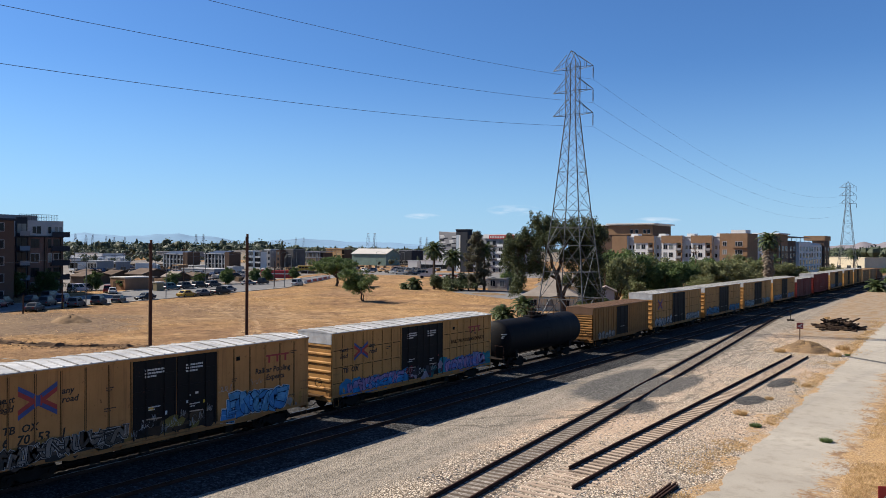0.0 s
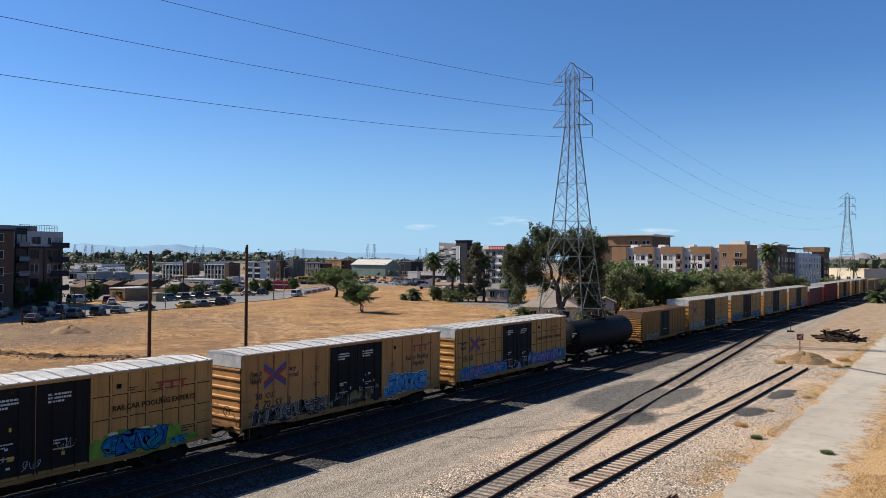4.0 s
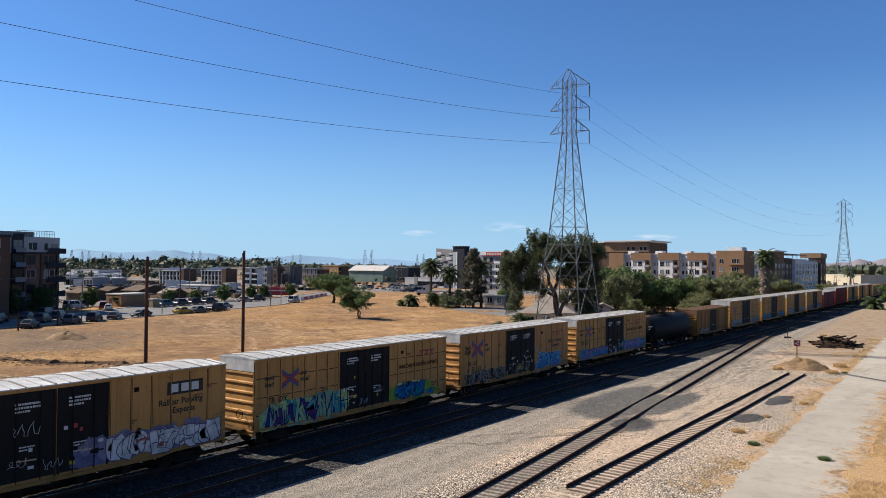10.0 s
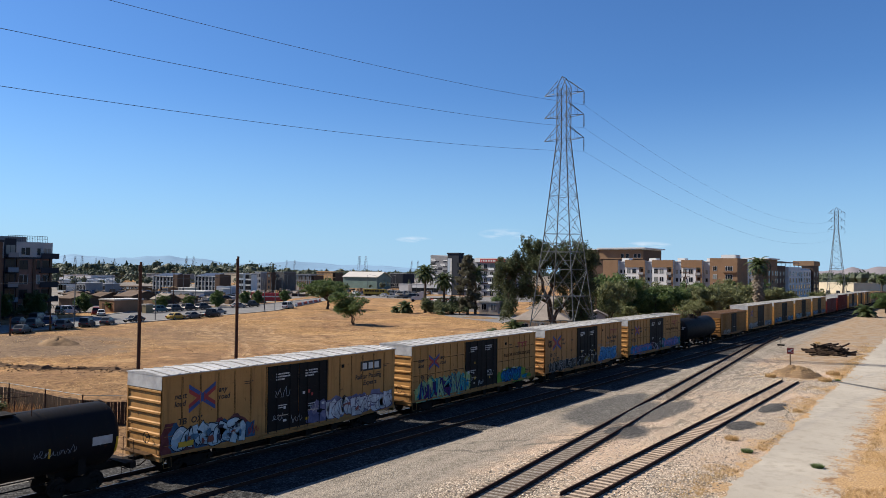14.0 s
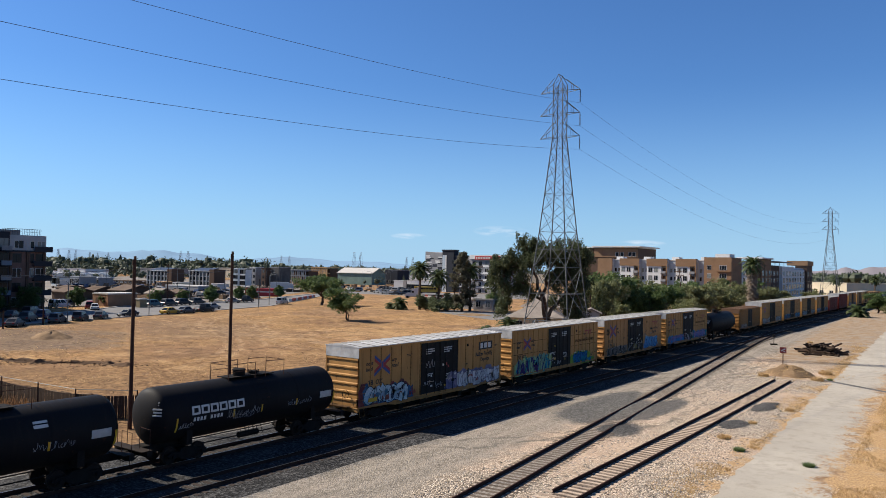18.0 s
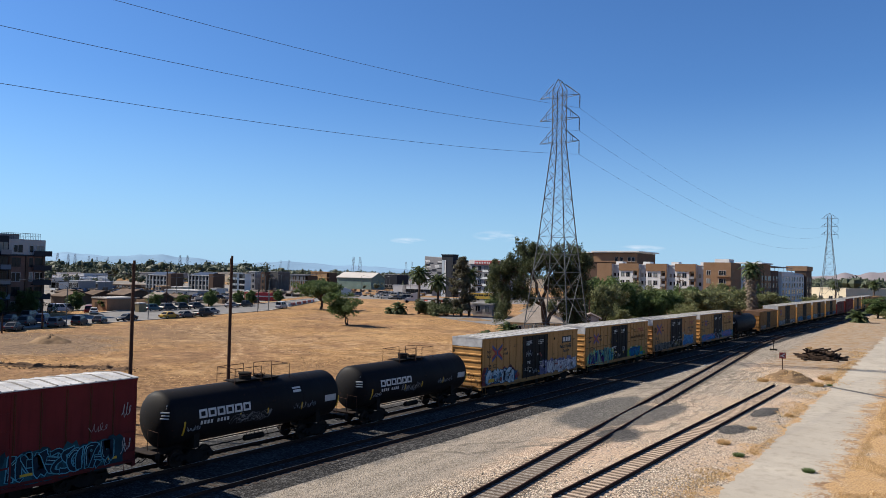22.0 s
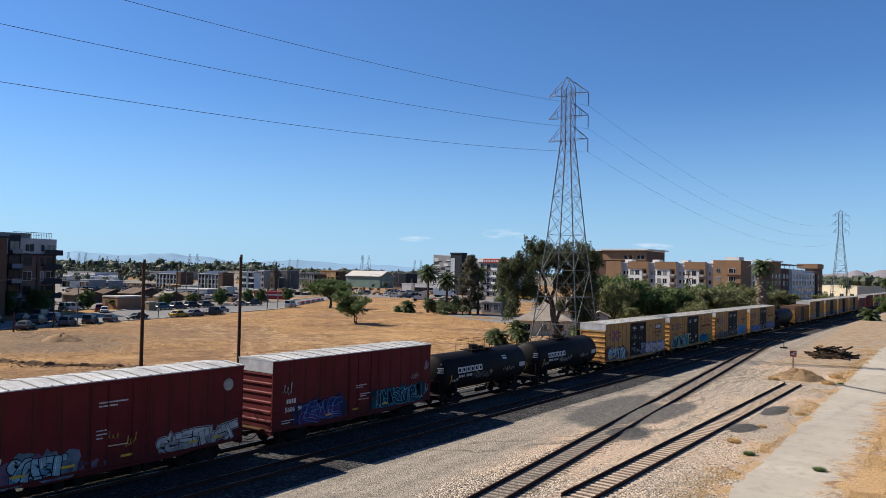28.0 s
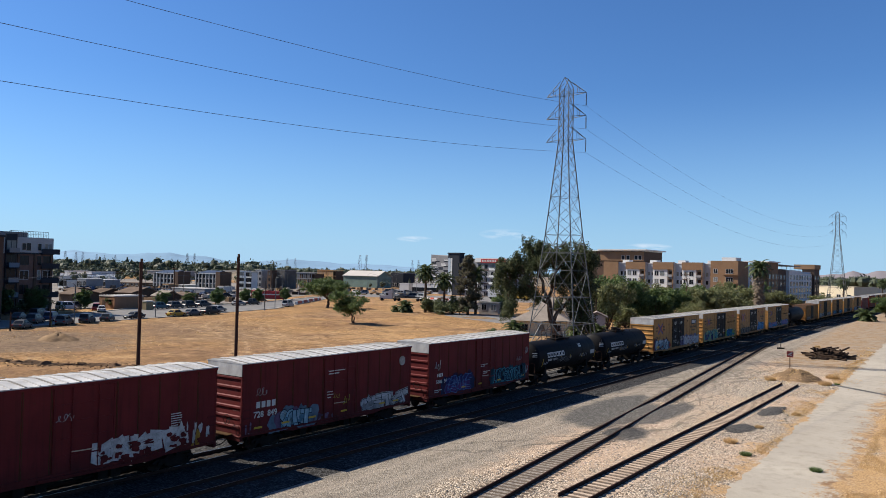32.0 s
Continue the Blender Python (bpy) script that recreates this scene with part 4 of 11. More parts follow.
        for q in (-1, 1):
            r = Shape()
            x, z0 = q * 0.80, axis + radius - 0.1
            r.tube([(x, -1.75, z0), (x, -1.75, z0 + 0.92), (x, 0.2, z0 + 0.95), (x, 0.2, z0)], 0.022, 6)
            r.tube([(x, 1.0, z0), (x, 1.0, z0 + 0.95), (x, 2.45, z0 + 0.92), (x, 2.45, z0)], 0.022, 6)
            r.tube([(x, -1.75, z0 + 0.5), (x, 0.2, z0 + 0.5)], 0.016, 5)
            part("guard_rail", r, RAIL_RUST, th)
        r = Shape()
        for y in (-1.75, 2.45):
            r.tube([(-0.8, y, axis + radius + 0.82), (0.8, y, axis + radius + 0.82)], 0.02, 5)
        part("guard_rail", r, RAIL_RUST, th)
        lad = Shape()
        for k in range(7):
            a = 0.15 + k * 0.20
            x, z = (radius + 0.10) * math.cos(a), axis + (radius + 0.10) * math.sin(a)
            lad.tube([(x - 0.1, 0.15, z), (x, 0.15, z), (x, 0.60, z), (x - 0.1, 0.60, z)], 0.013, 5)
        part("ladder", lad, FRAME_DARK, th)
    v = Shape()
    for k in (-0.6, 0.0, 0.6):
        v.tube([(0.5, k, axis - radius + 0.2), (0.95, k - 0.25, 0.72), (1.0, k + 0.1, 0.72), (0.5, k + 0.3, axis - radius + 0.2)], 0.02, 5)
    part("outlet_guard", v, FRAME_DARK, th)
    bogie(th, -4.6)
    bogie(th, 4.6)
    return th


def bars(parent, x, y, z, rows, wide, high, gap, material, name="lettering", lean=0.0):
    """Small unreadable writing: rows of short bars."""
    rng = random.Random(int(y * 100 + z * 10))
    for i in range(rows):
        sh = Shape()
        u = 0.0
        while u < wide * (1.0 if i < rows - 1 else 0.6):
            w = rng.uniform(0.5, 1.6) * high
            sh.box(x - 0.003, y + u, z - i * gap, x + 0.004, y + u + w, z - i * gap + high)
            u += w + high * 0.35
        tagged(part(name, sh, material, parent), kind="stuff")


GRAFFITI = {}


def spray(c):
    """Spray paint, one material a colour."""
    if c not in GRAFFITI:
        k = Mat("spray paint", 0.72)
        n, f = k.noise(2.2, 3), k.noise(14, 3)
        col = k.mix(k.ramp(n, [(0.35, 0.0), (0.65, 1.0)]), shade(c, 0.72), shade(c, 1.18))
        col = k.mix(k.math("MULTIPLY", k.ramp(f, [(0.55, 0.0), (0.72, 1.0)]), 0.4), col, shade(c, 0.5))
        GRAFFITI[c] = k.done(col)
    return GRAFFITI[c]


def blob(rng, w, h, n=14, rough=0.16):
    pts = []
    p = rng.uniform(2.6, 4.0)
    for i in range(n):
        a = math.tau * i / n
        c, s = math.cos(a), math.sin(a)
        r = (abs(c) ** p + abs(s) ** p) ** (-1 / p) * rng.uniform(1 - rough, 1 + rough * 0.6)
        pts.append((w / 2 * r * c, h / 2 * r * s))
    return pts


def graffiti(parent, x, y0, y1, z0, z1, letters, fill, line, shine, cloud=None, seed=1, wild=0.12, lean=0.1):
    """Sprayed lettering nobody can read: bulging shapes with outline, fill, gaps and highlights, in thin layers."""
    rng = random.Random(seed)
    w, h = (y1 - y0) / letters, z1 - z0
    put = lambda cy, cz, off: (lambda u, v, d: (x + off + d, cy + u + lean * v, cz + v))
    if cloud:
        for i in range(letters + 1):
            cy, cz = y0 + i * w + rng.uniform(-0.2, 0.2) * w, z0 + h * rng.uniform(0.35, 0.62)
            c = Shape().prism(blob(rng, w * 1.5, h * rng.uniform(0.8, 1.05), 18, 0.2), 0.0015, put(cy, cz, 0.001 + 0.0002 * i))
            part("graffiti_cloud", c, spray(cloud), parent)
    for i in range(letters):
        dark, full, lite = Shape(), Shape(), Shape()
        cy, cz = y0 + (i + 0.5) * w, z0 + h * (0.5 + rng.uniform(-0.08, 0.10))
        lw, lh = w * rng.uniform(0.95, 1.15), h * rng.uniform(0.80, 1.0)
        out = blob(rng, lw, lh, 16, wild + 0.05)
        dark.prism(out, 0.0015, put(cy, cz, 0.004 + 0.0003 * (i % 3)))
        full.prism([(u * 0.86, v * 0.88) for u, v in out], 0.0015, put(cy, cz, 0.0072 + 0.0003 * (i % 3)))
        for _ in range(rng.randint(3, 5)):  # strokes that part the letter
            a = rng.choice((0.0, 1.57, rng.uniform(-0.7, 0.7), 1.57 + rng.uniform(-0.4, 0.4)))
            L, T = rng.uniform(0.35, 0.75) * min(lw, lh), rng.uniform(0.02, 0.055) * h
            ox, oz = rng.uniform(-0.3, 0.3) * lw, rng.uniform(-0.35, 0.35) * lh
            ca, sa = math.cos(a), math.sin(a)
            q = [(-L / 2, -T), (0, -T * 1.2), (L / 2, -T * 0.4), (L / 2, T * 0.6), (0, T), (-L / 2, T * 0.7)]
            dark.prism([(ox + u * ca - v * sa, oz + u * sa + v * ca) for u, v in q], 0.0012, put(cy, cz, 0.0105 + 0.0002 * (i % 4)))
        ox, oz, r = rng.uniform(-0.3, 0.3) * lw, rng.uniform(0.05, 0.36) * lh, rng.uniform(0.05, 0.09) * h
        lite.prism([(ox + u, oz + v) for u, v in blob(rng, r * 3.6, r, 8, 0.2)], 0.0012, put(cy, cz, 0.013))
        o = part("graffiti_letter", dark, spray(line), parent)
        part("letter_fill", full, spray(fill), o)
        part("letter_highlight", lite, spray(shine), o)


GLYPHS = (  # bent strokes in a unit square, none of them a letter of any alphabet for certain
    (((0.12, 0.0), (0.10, 1.0), (0.92, 0.86)), ((0.14, 0.52), (0.78, 0.46)), ((0.14, 0.06), (0.96, 0.16))),
    (((0.88, 0.88), (0.30, 1.0), (0.14, 0.62), (0.80, 0.44), (0.84, 0.08), (0.05, 0.02)),),
    (((0.04, 1.0), (0.32, 0.0), (0.52, 0.66), (0.72, 0.0), (0.98, 1.04)),),
    (((0.14, 0.0), (0.18, 1.0), (0.84, 0.82), (0.70, 0.50), (0.24, 0.46), (0.98, 0.0)),),
    (((0.02, 0.0), (0.46, 1.04), (0.98, 0.0)), ((0.20, 0.34), (0.80, 0.30))),
    (((0.86, 0.82), (0.44, 1.0), (0.10, 0.52), (0.38, 0.0), (0.90, 0.12), (0.84, 0.48), (0.52, 0.44))),
    (((0.16, 0.0), (0.12, 1.0)), ((0.94, 1.02), (0.22, 0.52), (1.0, -0.02))),
    (((0.02, 0.92), (0.98, 1.0)), ((0.52, 0.94), (0.44, 0.0))),
    (((0.12, 0.0), (0.16, 1.0), (0.84, 0.02), (0.90, 1.04)),),
    (((0.08, 1.0), (0.12, 0.20), (0.50, 0.0), (0.88, 0.20), (0.92, 0.96)), ((0.50, 0.02), (0.48, 0.62))),
    (((0.10, 0.0), (0.22, 1.0), (0.52, 0.36), (0.80, 1.0), (0.92, 0.0)),),
)
GLYPHS = tuple((g,) if isinstance(g[0][0], float) else g for g in GLYPHS)


def ribbon(pts, half, flare):
    """The outline of a bent stroke, wider or narrower at its ends."""
    pts = [Vector(p) for p in pts]
    left, right = [], []
    for i, p in enumerate(pts):
        a = (p - pts[i - 1]).normalized() if i else None
        b = (pts[i + 1] - p).normalized() if i + 1 < len(pts) else None
        if a is None or b is None:
            d = b if a is None else a
            n, k, e = Vector((-d.y, d.x)), half * flare, p + d * (half * 0.5 if a is not None else -half * 0.5)
            left.append(e + n * k)
            right.append(e - n * k)
            continue
        n = Vector((-(a + b).y, (a + b).x))
        if n.length < 0.2:
            n = Vector((-a.y, a.x))
        n.normalize()
        k = half / max(0.62, n.dot(Vector((-a.y, a.x))))
        left.append(p + n * k)
        right.append(p - n * k)
    return [(q.x, q.y) for q in left + right[::-1]]


def rounded(pts):
    out = [pts[0]]
    for p, q in zip(pts, pts[1:]):
        out += [(p[0] * 0.75 + q[0] * 0.25, p[1] * 0.75 + q[1] * 0.25), (p[0] * 0.25 + q[0] * 0.75, p[1] * 0.25 + q[1] * 0.75)]
    return out + [pts[-1]]


def piece(parent, x, y0, y1, z0, z1, count, fill, line, halo=None, cloud=None, seed=1, thick=0.17, rise=0.0, low=None, shine=None, soft=True, edge=0.032):
    """A sprayed piece: heavy bent strokes with outline, halo, glints, a second colour low down, on a cloud of another colour."""
    rng = random.Random(seed)
    w, h = (y1 - y0) / count, z1 - z0
    skin = x if callable(x) else (lambda v: x)
    put = lambda off: (lambda u, v, d: (skin(v) + off + d, u, v))
    if cloud:
        m = count * 2 + 1
        for i in range(m):
            cy = y0 + (y1 - y0) * i / (m - 1) + rng.uniform(-0.15, 0.15) * w
            cz = z0 + h * rng.uniform(0.34, 0.58) + rise * i / m
            c = Shape().prism([(cy + u, min(z1 + 0.12 * h + max(0.0, rise), max(max(0.90, z0), cz + v))) for u, v in blob(rng, w * rng.uniform(0.8, 1.25), h * rng.uniform(0.8, 1.2), 16, 0.26)], 0.0008, put(0.0005 + 0.00025 * (i % 9)))
            part("graffiti_cloud", c, spray(cloud if isinstance(cloud[0], float) else cloud[i % len(cloud)]), parent)
    n, count = 0, 2 * count
    pad = h * (0.5 * thick + edge)
    w = (y1 - y0 - 2 * pad) / (count + 0.8)
    for i in range(count):
        out, dark, full, deep, lite = Shape(), Shape(), Shape(), Shape(), Shape()
        lean, grow = rng.uniform(-0.35, 0.45), rng.uniform(0.80, 1.0)
        a, b = y0 + pad + i * w, z0 + pad + rise * i / count + h * rng.uniform(0.0, 0.10)
        tall = h - 2 * pad
        flip, turn = rng.random() < 0.5, rng.random() < 0.5
        for stroke in GLYPHS[rng.randrange(len(GLYPHS))]:
            pts = []
            for u, v in stroke:
                u, v = (1 - u if flip else u) + rng.uniform(-0.16, 0.16), (1 - v if turn else v) * grow + rng.uniform(-0.10, 0.10)
                v = min(1.05, max(0.0, v))
                pts.append((min(y1 - pad, max(y0 + pad, a + w * (1.7 * u + lean * (v - 0.5)))), b + tall * v))
            if soft and len(pts) > 2:
                pts = rounded(rounded(pts))
            half, flare = thick * h * rng.uniform(0.26, 0.50), rng.uniform(0.6, 1.3)
            up = 0.0050 + 0.0009 * (n % 44)
            if halo:
                out.prism(ribbon(pts, half + h * (edge + 0.028), flare), 0.0003, put(0.0034 + 0.00002 * (n % 44)))
            dark.prism(ribbon(pts, half + h * edge, flare), 0.0003, put(up))
            full.prism(ribbon(pts, half, flare), 0.0003, put(up + 0.0004))
            if low:  # the second colour, on the lower reach of the stroke
                foot = [p for p in pts if p[1] < b + 0.5 * tall]
                if len(foot) > 1 and foot == pts[pts.index(foot[0]):pts.index(foot[0]) + len(foot)]:
                    deep.prism(ribbon(foot, half * 0.96, flare), 0.0002, put(up + 0.0006))
            if shine and rng.random() < 0.6:
                k = max(1, len(pts) // 3)
                lite.prism(ribbon([(p[0] - half * 0.45, p[1] + half * 0.2) for p in pts[:k + 1]], h * 0.010, 1.0), 0.0002, put(up + 0.0008))
            n += 1
        o = part("graffiti_letter", dark, spray(line), parent)
        part("letter_fill", full, spray(fill if isinstance(fill[0], float) else fill[i % len(fill)]), o)
        for nm, sh, c in (("letter_halo", out, halo), ("letter_shade", deep, low), ("letter_highlight", lite, shine)):
            if sh.v:
                part(nm, sh, spray(c), o)


def overspray(parent, x, y0, y1, z0, z1, count, colours, seed, size=1.0):
    """Worn paint in ragged patches, over doors and sills."""
    rng = random.Random(seed)
    coats = [Shape() for _ in colours]
    for i in range(count):
        w, h = size * (y1 - y0) * rng.uniform(0.06, 0.2), size * (z1 - z0) * rng.uniform(0.2, 0.7)
        cy, cz = rng.uniform(y0 + w / 2, y1 - w / 2), rng.uniform(z0 + h / 2, z1 - h / 2)
        coats[i % len(colours)].prism([(cy + u, cz + v) for u, v in blob(rng, w, h, 11, 0.45)], 0.0002, lambda u, v, d, k=i: (x + 0.0004 + 0.0003 * (k % 34) + d, u, v))
    for c, sh in zip(colours, coats):
        if sh.v:
            tagged(part("worn_paint", sh, spray(c), parent), kind="stuff")


def tag(parent, x, y, z, w, h, c, seed):
    """A quick scrawl: one line of uneven loops and hooks."""
    rng = random.Random(seed)
    skin = x if callable(x) else (lambda v: x)
    n = max(3, int(w / h * 2.2))
    pts = []
    for i in range(n):
        big, low, back, kind = rng.uniform(0.55, 1.0), rng.uniform(0.0, 0.25), rng.uniform(0.25, 0.6), rng.random()
        for k in range(7):
            a = math.tau * k / 7
            if kind < 0.6:  # a loop
                u, v = (i + k / 7) + back * math.sin(a), low + (big - low) * (0.5 - 0.5 * math.cos(a))
            else:  # a hook with a sharp turn
                u, v = i + k / 7 + 0.2 * rng.uniform(-1, 1), low + (big - low) * abs(1 - k / 3.5)
            pts.append((y + w * u / n + 0.12 * h * v, z + h * v))
    return part("scrawl", Shape().tube([(skin(v), u, v) for u, v in pts], max(0.009, h * 0.020), 4), spray(c), parent)


def emblem(parent, x, y, z, s):
    """A plain cross of red and blue arms."""
    red, blue = Shape(), Shape()
    for q in (-1, 1):
        for g in (-1, 1):
            tip, w = Vector((q * 0.80 * s, g * 0.50 * s)), 0.21 * s
            side = Vector((0, g * w))
            root = Vector((0, 0))
            for col, o, lift in ((red, -0.5, 0.002 + 0.0005 * (q + 2 * g + 3)), (blue, 0.5, 0.0058 + 0.0003 * (q + 2 * g + 3))):
                pts = [root + side * (o - 0.5), tip + side * (o - 0.5), tip + side * (o + 0.5), root + side * (o + 0.5)]
                if q * g < 0:
                    pts.reverse()
                col.prism([(p.x, p.y) for p in pts], 0.0002, lambda u, v, d, lift=lift: (x + lift + d, y + u, z + v))
    for col, half, lift in ((red, 0.17, 0.0085), (blue, 0.10, 0.0095)):
        col.prism([(-half * s, -0.22 * s), (half * s, -0.22 * s), (half * s, 0.22 * s), (-half * s, 0.22 * s)], 0.001, lambda u, v, d, lift=lift: (x + lift + d, y + u, z + v))
    part("emblem_red", red, LOGO_RED, parent)
    part("emblem_blue", blue, LOGO_BLUE, parent)


def block_logo(parent, x, y, z, wide, high, count, material, back=None):
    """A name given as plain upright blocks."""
    if back:
        part("logo_plate", Shape().box(x, y - 0.15, z - 0.12, x + 0.004, y + wide + 0.15, z + high + 0.12), back, parent)
    w = wide / count
    if material == LOGO_RED:
        part("logo_block", Shape().box(x + 0.004, y, z + high * 0.78, x + 0.009, y + wide * 0.95, z + high), material, parent)
        for i in range(count):
            part("logo_block", Shape().box(x + 0.004, y + (i + 0.32) * w, z, x + 0.009, y + (i + 0.56) * w, z + high * 0.78), material, parent)
        return
    me = Shape().box(x + 0.004, w * 0.08, z, x + 0.009, w * 0.80, z + high).mesh("logo_block", material)
    for i in range(count):
        part("logo_block", me, None, parent).location.y = y + i * w


def place_car(ob, rel, label):
    MOVERS.append((ob, rel))
    ob["label"] = label
    ob.location = (X_MAIN, rel, 0)
    return ob


LB = 18.67
H60 = LB / 2
plain_60 = boxcar(LB, YELLOW, ORANGE_END, (6.95, 11.9, 2), (6, 6), GALV, style="seam")
post_60 = boxcar(LB, YELLOW, ORANGE_END, (6.95, 11.9, 2), (7, 7), GALV, style="post")
for a, b in ((-H60 + 0.1, -H60 + 6.9), (-H60 + 11.95, H60 - 0.1)):
    for z in (1.95, 2.95, 4.05):
        # dark strip painted as the shade under each belt rail
        part("belt_grime", Shape().box(HW - 0.042, a, z - 0.085, HW - 0.036, b, z - 0.036), DARK_BROWN, post_60)
        part("belt_rail", Shape().box(HW - 0.045, a, z - 0.035, HW - 0.008, b, z + 0.035, 0.008), YELLOW, post_60)


def dress_yellow(car, number, logo_red, seed, flat, flat_sides=True):
    """Writing on a yellow car: slogan, emblem, marks and number."""
    x = HW - 0.036 if flat_sides else HW + 0.003
    y = -H60
    for a, b, dy, z in (("next", "load", 0.72, 3.86), ("any", "road", 3.50, 3.92)):
        words("lettering", a, 0.40, BLACK_PAINT, car, on_side(x, y + dy, z), lean=0.2)
        words("lettering", b, 0.40, BLACK_PAINT, car, on_side(x, y + dy, z - 0.40), lean=0.2)
    emblem(car, x, y + (2.45 if flat_sides else 2.7), 3.78, 1.06 if flat_sides else 0.84)
    words("lettering", "TB  OX", 0.46, BLACK_PAINT, car, on_side(x, y + 0.95, 2.50), lean=0.15)
    words("lettering", number, 0.56, BLACK_PAINT, car, on_side(x, y + (0.95 if flat_sides and not flat else 1.10), 1.98), lean=0.15)
    if flat:
        block_logo(car, x, y + 15.2, 3.98, 1.85, 0.42, 3, WHITE_PAINT, BLACK_PAINT)
    else:
        block_logo(car, x, y + 15.3, 3.90, 1.85, 0.46, 3, LOGO_RED)
    if flat_sides:
        words("lettering", "Railcar Pooling", 0.44, BLACK_PAINT, car, on_side(x, y + 14.55, 3.36), lean=0.05)
        words("lettering", "Experts", 0.44, BLACK_PAINT, car, on_side(x, y + 15.35, 2.92), lean=0.05)
    else:
        words("lettering", "RAILCAR POOLING EXPERTS", 0.36, DARK_BROWN, car, on_side(x, y + 12.98, 3.24))
    for i, dy in enumerate((7.6, 9.95)):
        bars(car, HW + 0.012, y + dy, 4.40, 3, 1.05, 0.09, 0.16, WHITE_PAINT)
        bars(car, HW + 0.012, y + dy + 0.2, 2.55 - 0.2 * i, 2, 0.6, 0.06, 0.13, WHITE_PAINT)
    bars(car, x, y + 16.6, 1.75, 2, 0.9, 0.07, 0.14, BLACK_PAINT)
    rng = random.Random(seed)
    for i in range(7):  # small placards, cards and stencils on the doors
        a, z = y + rng.uniform(7.2, 11.4), rng.uniform(1.3, 3.2)
        part("placard", Shape().box(HW + 0.011, a, z, HW + 0.015, a + rng.uniform(0.10, 0.28), z + rng.uniform(0.07, 0.24)), (WHITE_PAINT, WHITE_PAINT, SIGNAL_YELLOW, LOGO_RED)[rng.randrange(4)], car)
    for i in range(4):
        bars(car, x + 0.004, y + rng.choice((rng.uniform(5.0, 6.2), rng.uniform(12.3, 17.6))), rng.uniform(2.7, 4.5), 2, rng.uniform(0.3, 0.6), 0.05, 0.11, BLACK_PAINT)
    for i in range(3):
        tag(car, HW + 0.014, y + 7.3 + 1.5 * i, 1.2 + rng.random() * 0.7, 0.9, 0.6, (0.55, 0.55, 0.55), seed * 7 + i)
    part("defect_card_board", Shape().box(HW - 0.03, y + 13.2, 4.28, HW + 0.0, y + 13.45, 4.50, 0.01), FRAME_DARK, car)


# yellow 60-foot cars, from the rear of the train forward
car_a, car_b, car_d = plain_60, post_60, copy_thing(post_60, pose(0, 0, 0))
car_c = boxcar(LB, YELLOW_3, YELLOW_3, (6.95, 11.9, 2), (6, 6), GALV, style="seam")
bare_far = copy_thing(post_60, pose(0, 0, 0))
XS = HW + 0.004
dress_yellow(car_a, "6 6", False, 3, True)
piece(car_a, XS, -8.9, -3.7, 1.0, 2.5, 5, (0.50, 0.64, 0.70), (0.02, 0.03, 0.05), None, ((0.20, 0.06, 0.06), (0.06, 0.13, 0.24), (0.16, 0.07, 0.07)), 5, 0.30, -0.15, (0.34, 0.50, 0.60), (0.85, 0.87, 0.88))
overspray(car_a, XS + 0.050, -8.4, -4.2, 1.1, 2.2, 12, ((0.24, 0.09, 0.07), (0.05, 0.06, 0.09), (0.10, 0.20, 0.30)), 6, 0.6)
tag(car_a, XS + 0.05, -3.9, 1.1, 0.9, 1.0, (0.40, 0.08, 0.07), 72)
part("routing_card", Shape().box(HW + 0.0, -8.35, 1.35, HW + 0.046, -7.45, 1.62), SIGNAL_YELLOW, car_a, "yellow stencil panel")
overspray(car_a, XS, 0.6, 9.2, 0.95, 2.55, 26, ((0.19, 0.18, 0.30), (0.24, 0.22, 0.33), (0.15, 0.15, 0.27)), 7)
piece(car_a, XS + 0.009, 2.2, 9.2, 0.98, 2.45, 7, (0.66, 0.65, 0.65), (0.14, 0.10, 0.16), None, None, 8, 0.36, -0.08, None, (0.82, 0.82, 0.82))
overspray(car_a, XS + 0.055, 3.4, 8.8, 1.3, 2.1, 9, ((0.34, 0.12, 0.10), (0.22, 0.20, 0.30)), 9, 0.5)
tag(car_a, HW + 0.015, -1.9, 2.9, 1.3, 0.8, (0.6, 0.6, 0.6), 71)
place_car(car_a, 19.42 + H60, "yellow boxcar with black doors, pale bubble graffiti, white roof")
dress_yellow(car_b, "66", True, 4, False, False)
piece(car_b, XS, -8.6, -2.2, 0.92, 2.55, 6, ((0.045, 0.035, 0.16), (0.30, 0.48, 0.30), (0.06, 0.04, 0.18), (0.05, 0.30, 0.38)), (0.012, 0.010, 0.05), (0.34, 0.52, 0.24), ((0.38, 0.52, 0.22), (0.24, 0.46, 0.34), (0.05, 0.33, 0.42)), 15, 0.19, 0.0, (0.10, 0.03, 0.14), (0.42, 0.62, 0.22), False, 0.02)
overspray(car_b, XS + 0.002, -8.7, -7.2, 0.9, 1.7, 6, ((0.03, 0.30, 0.44), (0.04, 0.24, 0.38)), 17)
overspray(car_b, XS + 0.002, -3.0, -1.7, 0.95, 2.2, 7, ((0.03, 0.30, 0.44), (0.03, 0.10, 0.28)), 18)
piece(car_b, XS, 3.0, 6.9, 0.88, 2.2, 4, (0.012, 0.14, 0.36), (0.006, 0.010, 0.03), (0.20, 0.33, 0.05), ((0.20, 0.33, 0.05), (0.16, 0.28, 0.06)), 16, 0.38, 0.0, (0.015, 0.27, 0.40), (0.10, 0.46, 0.52))
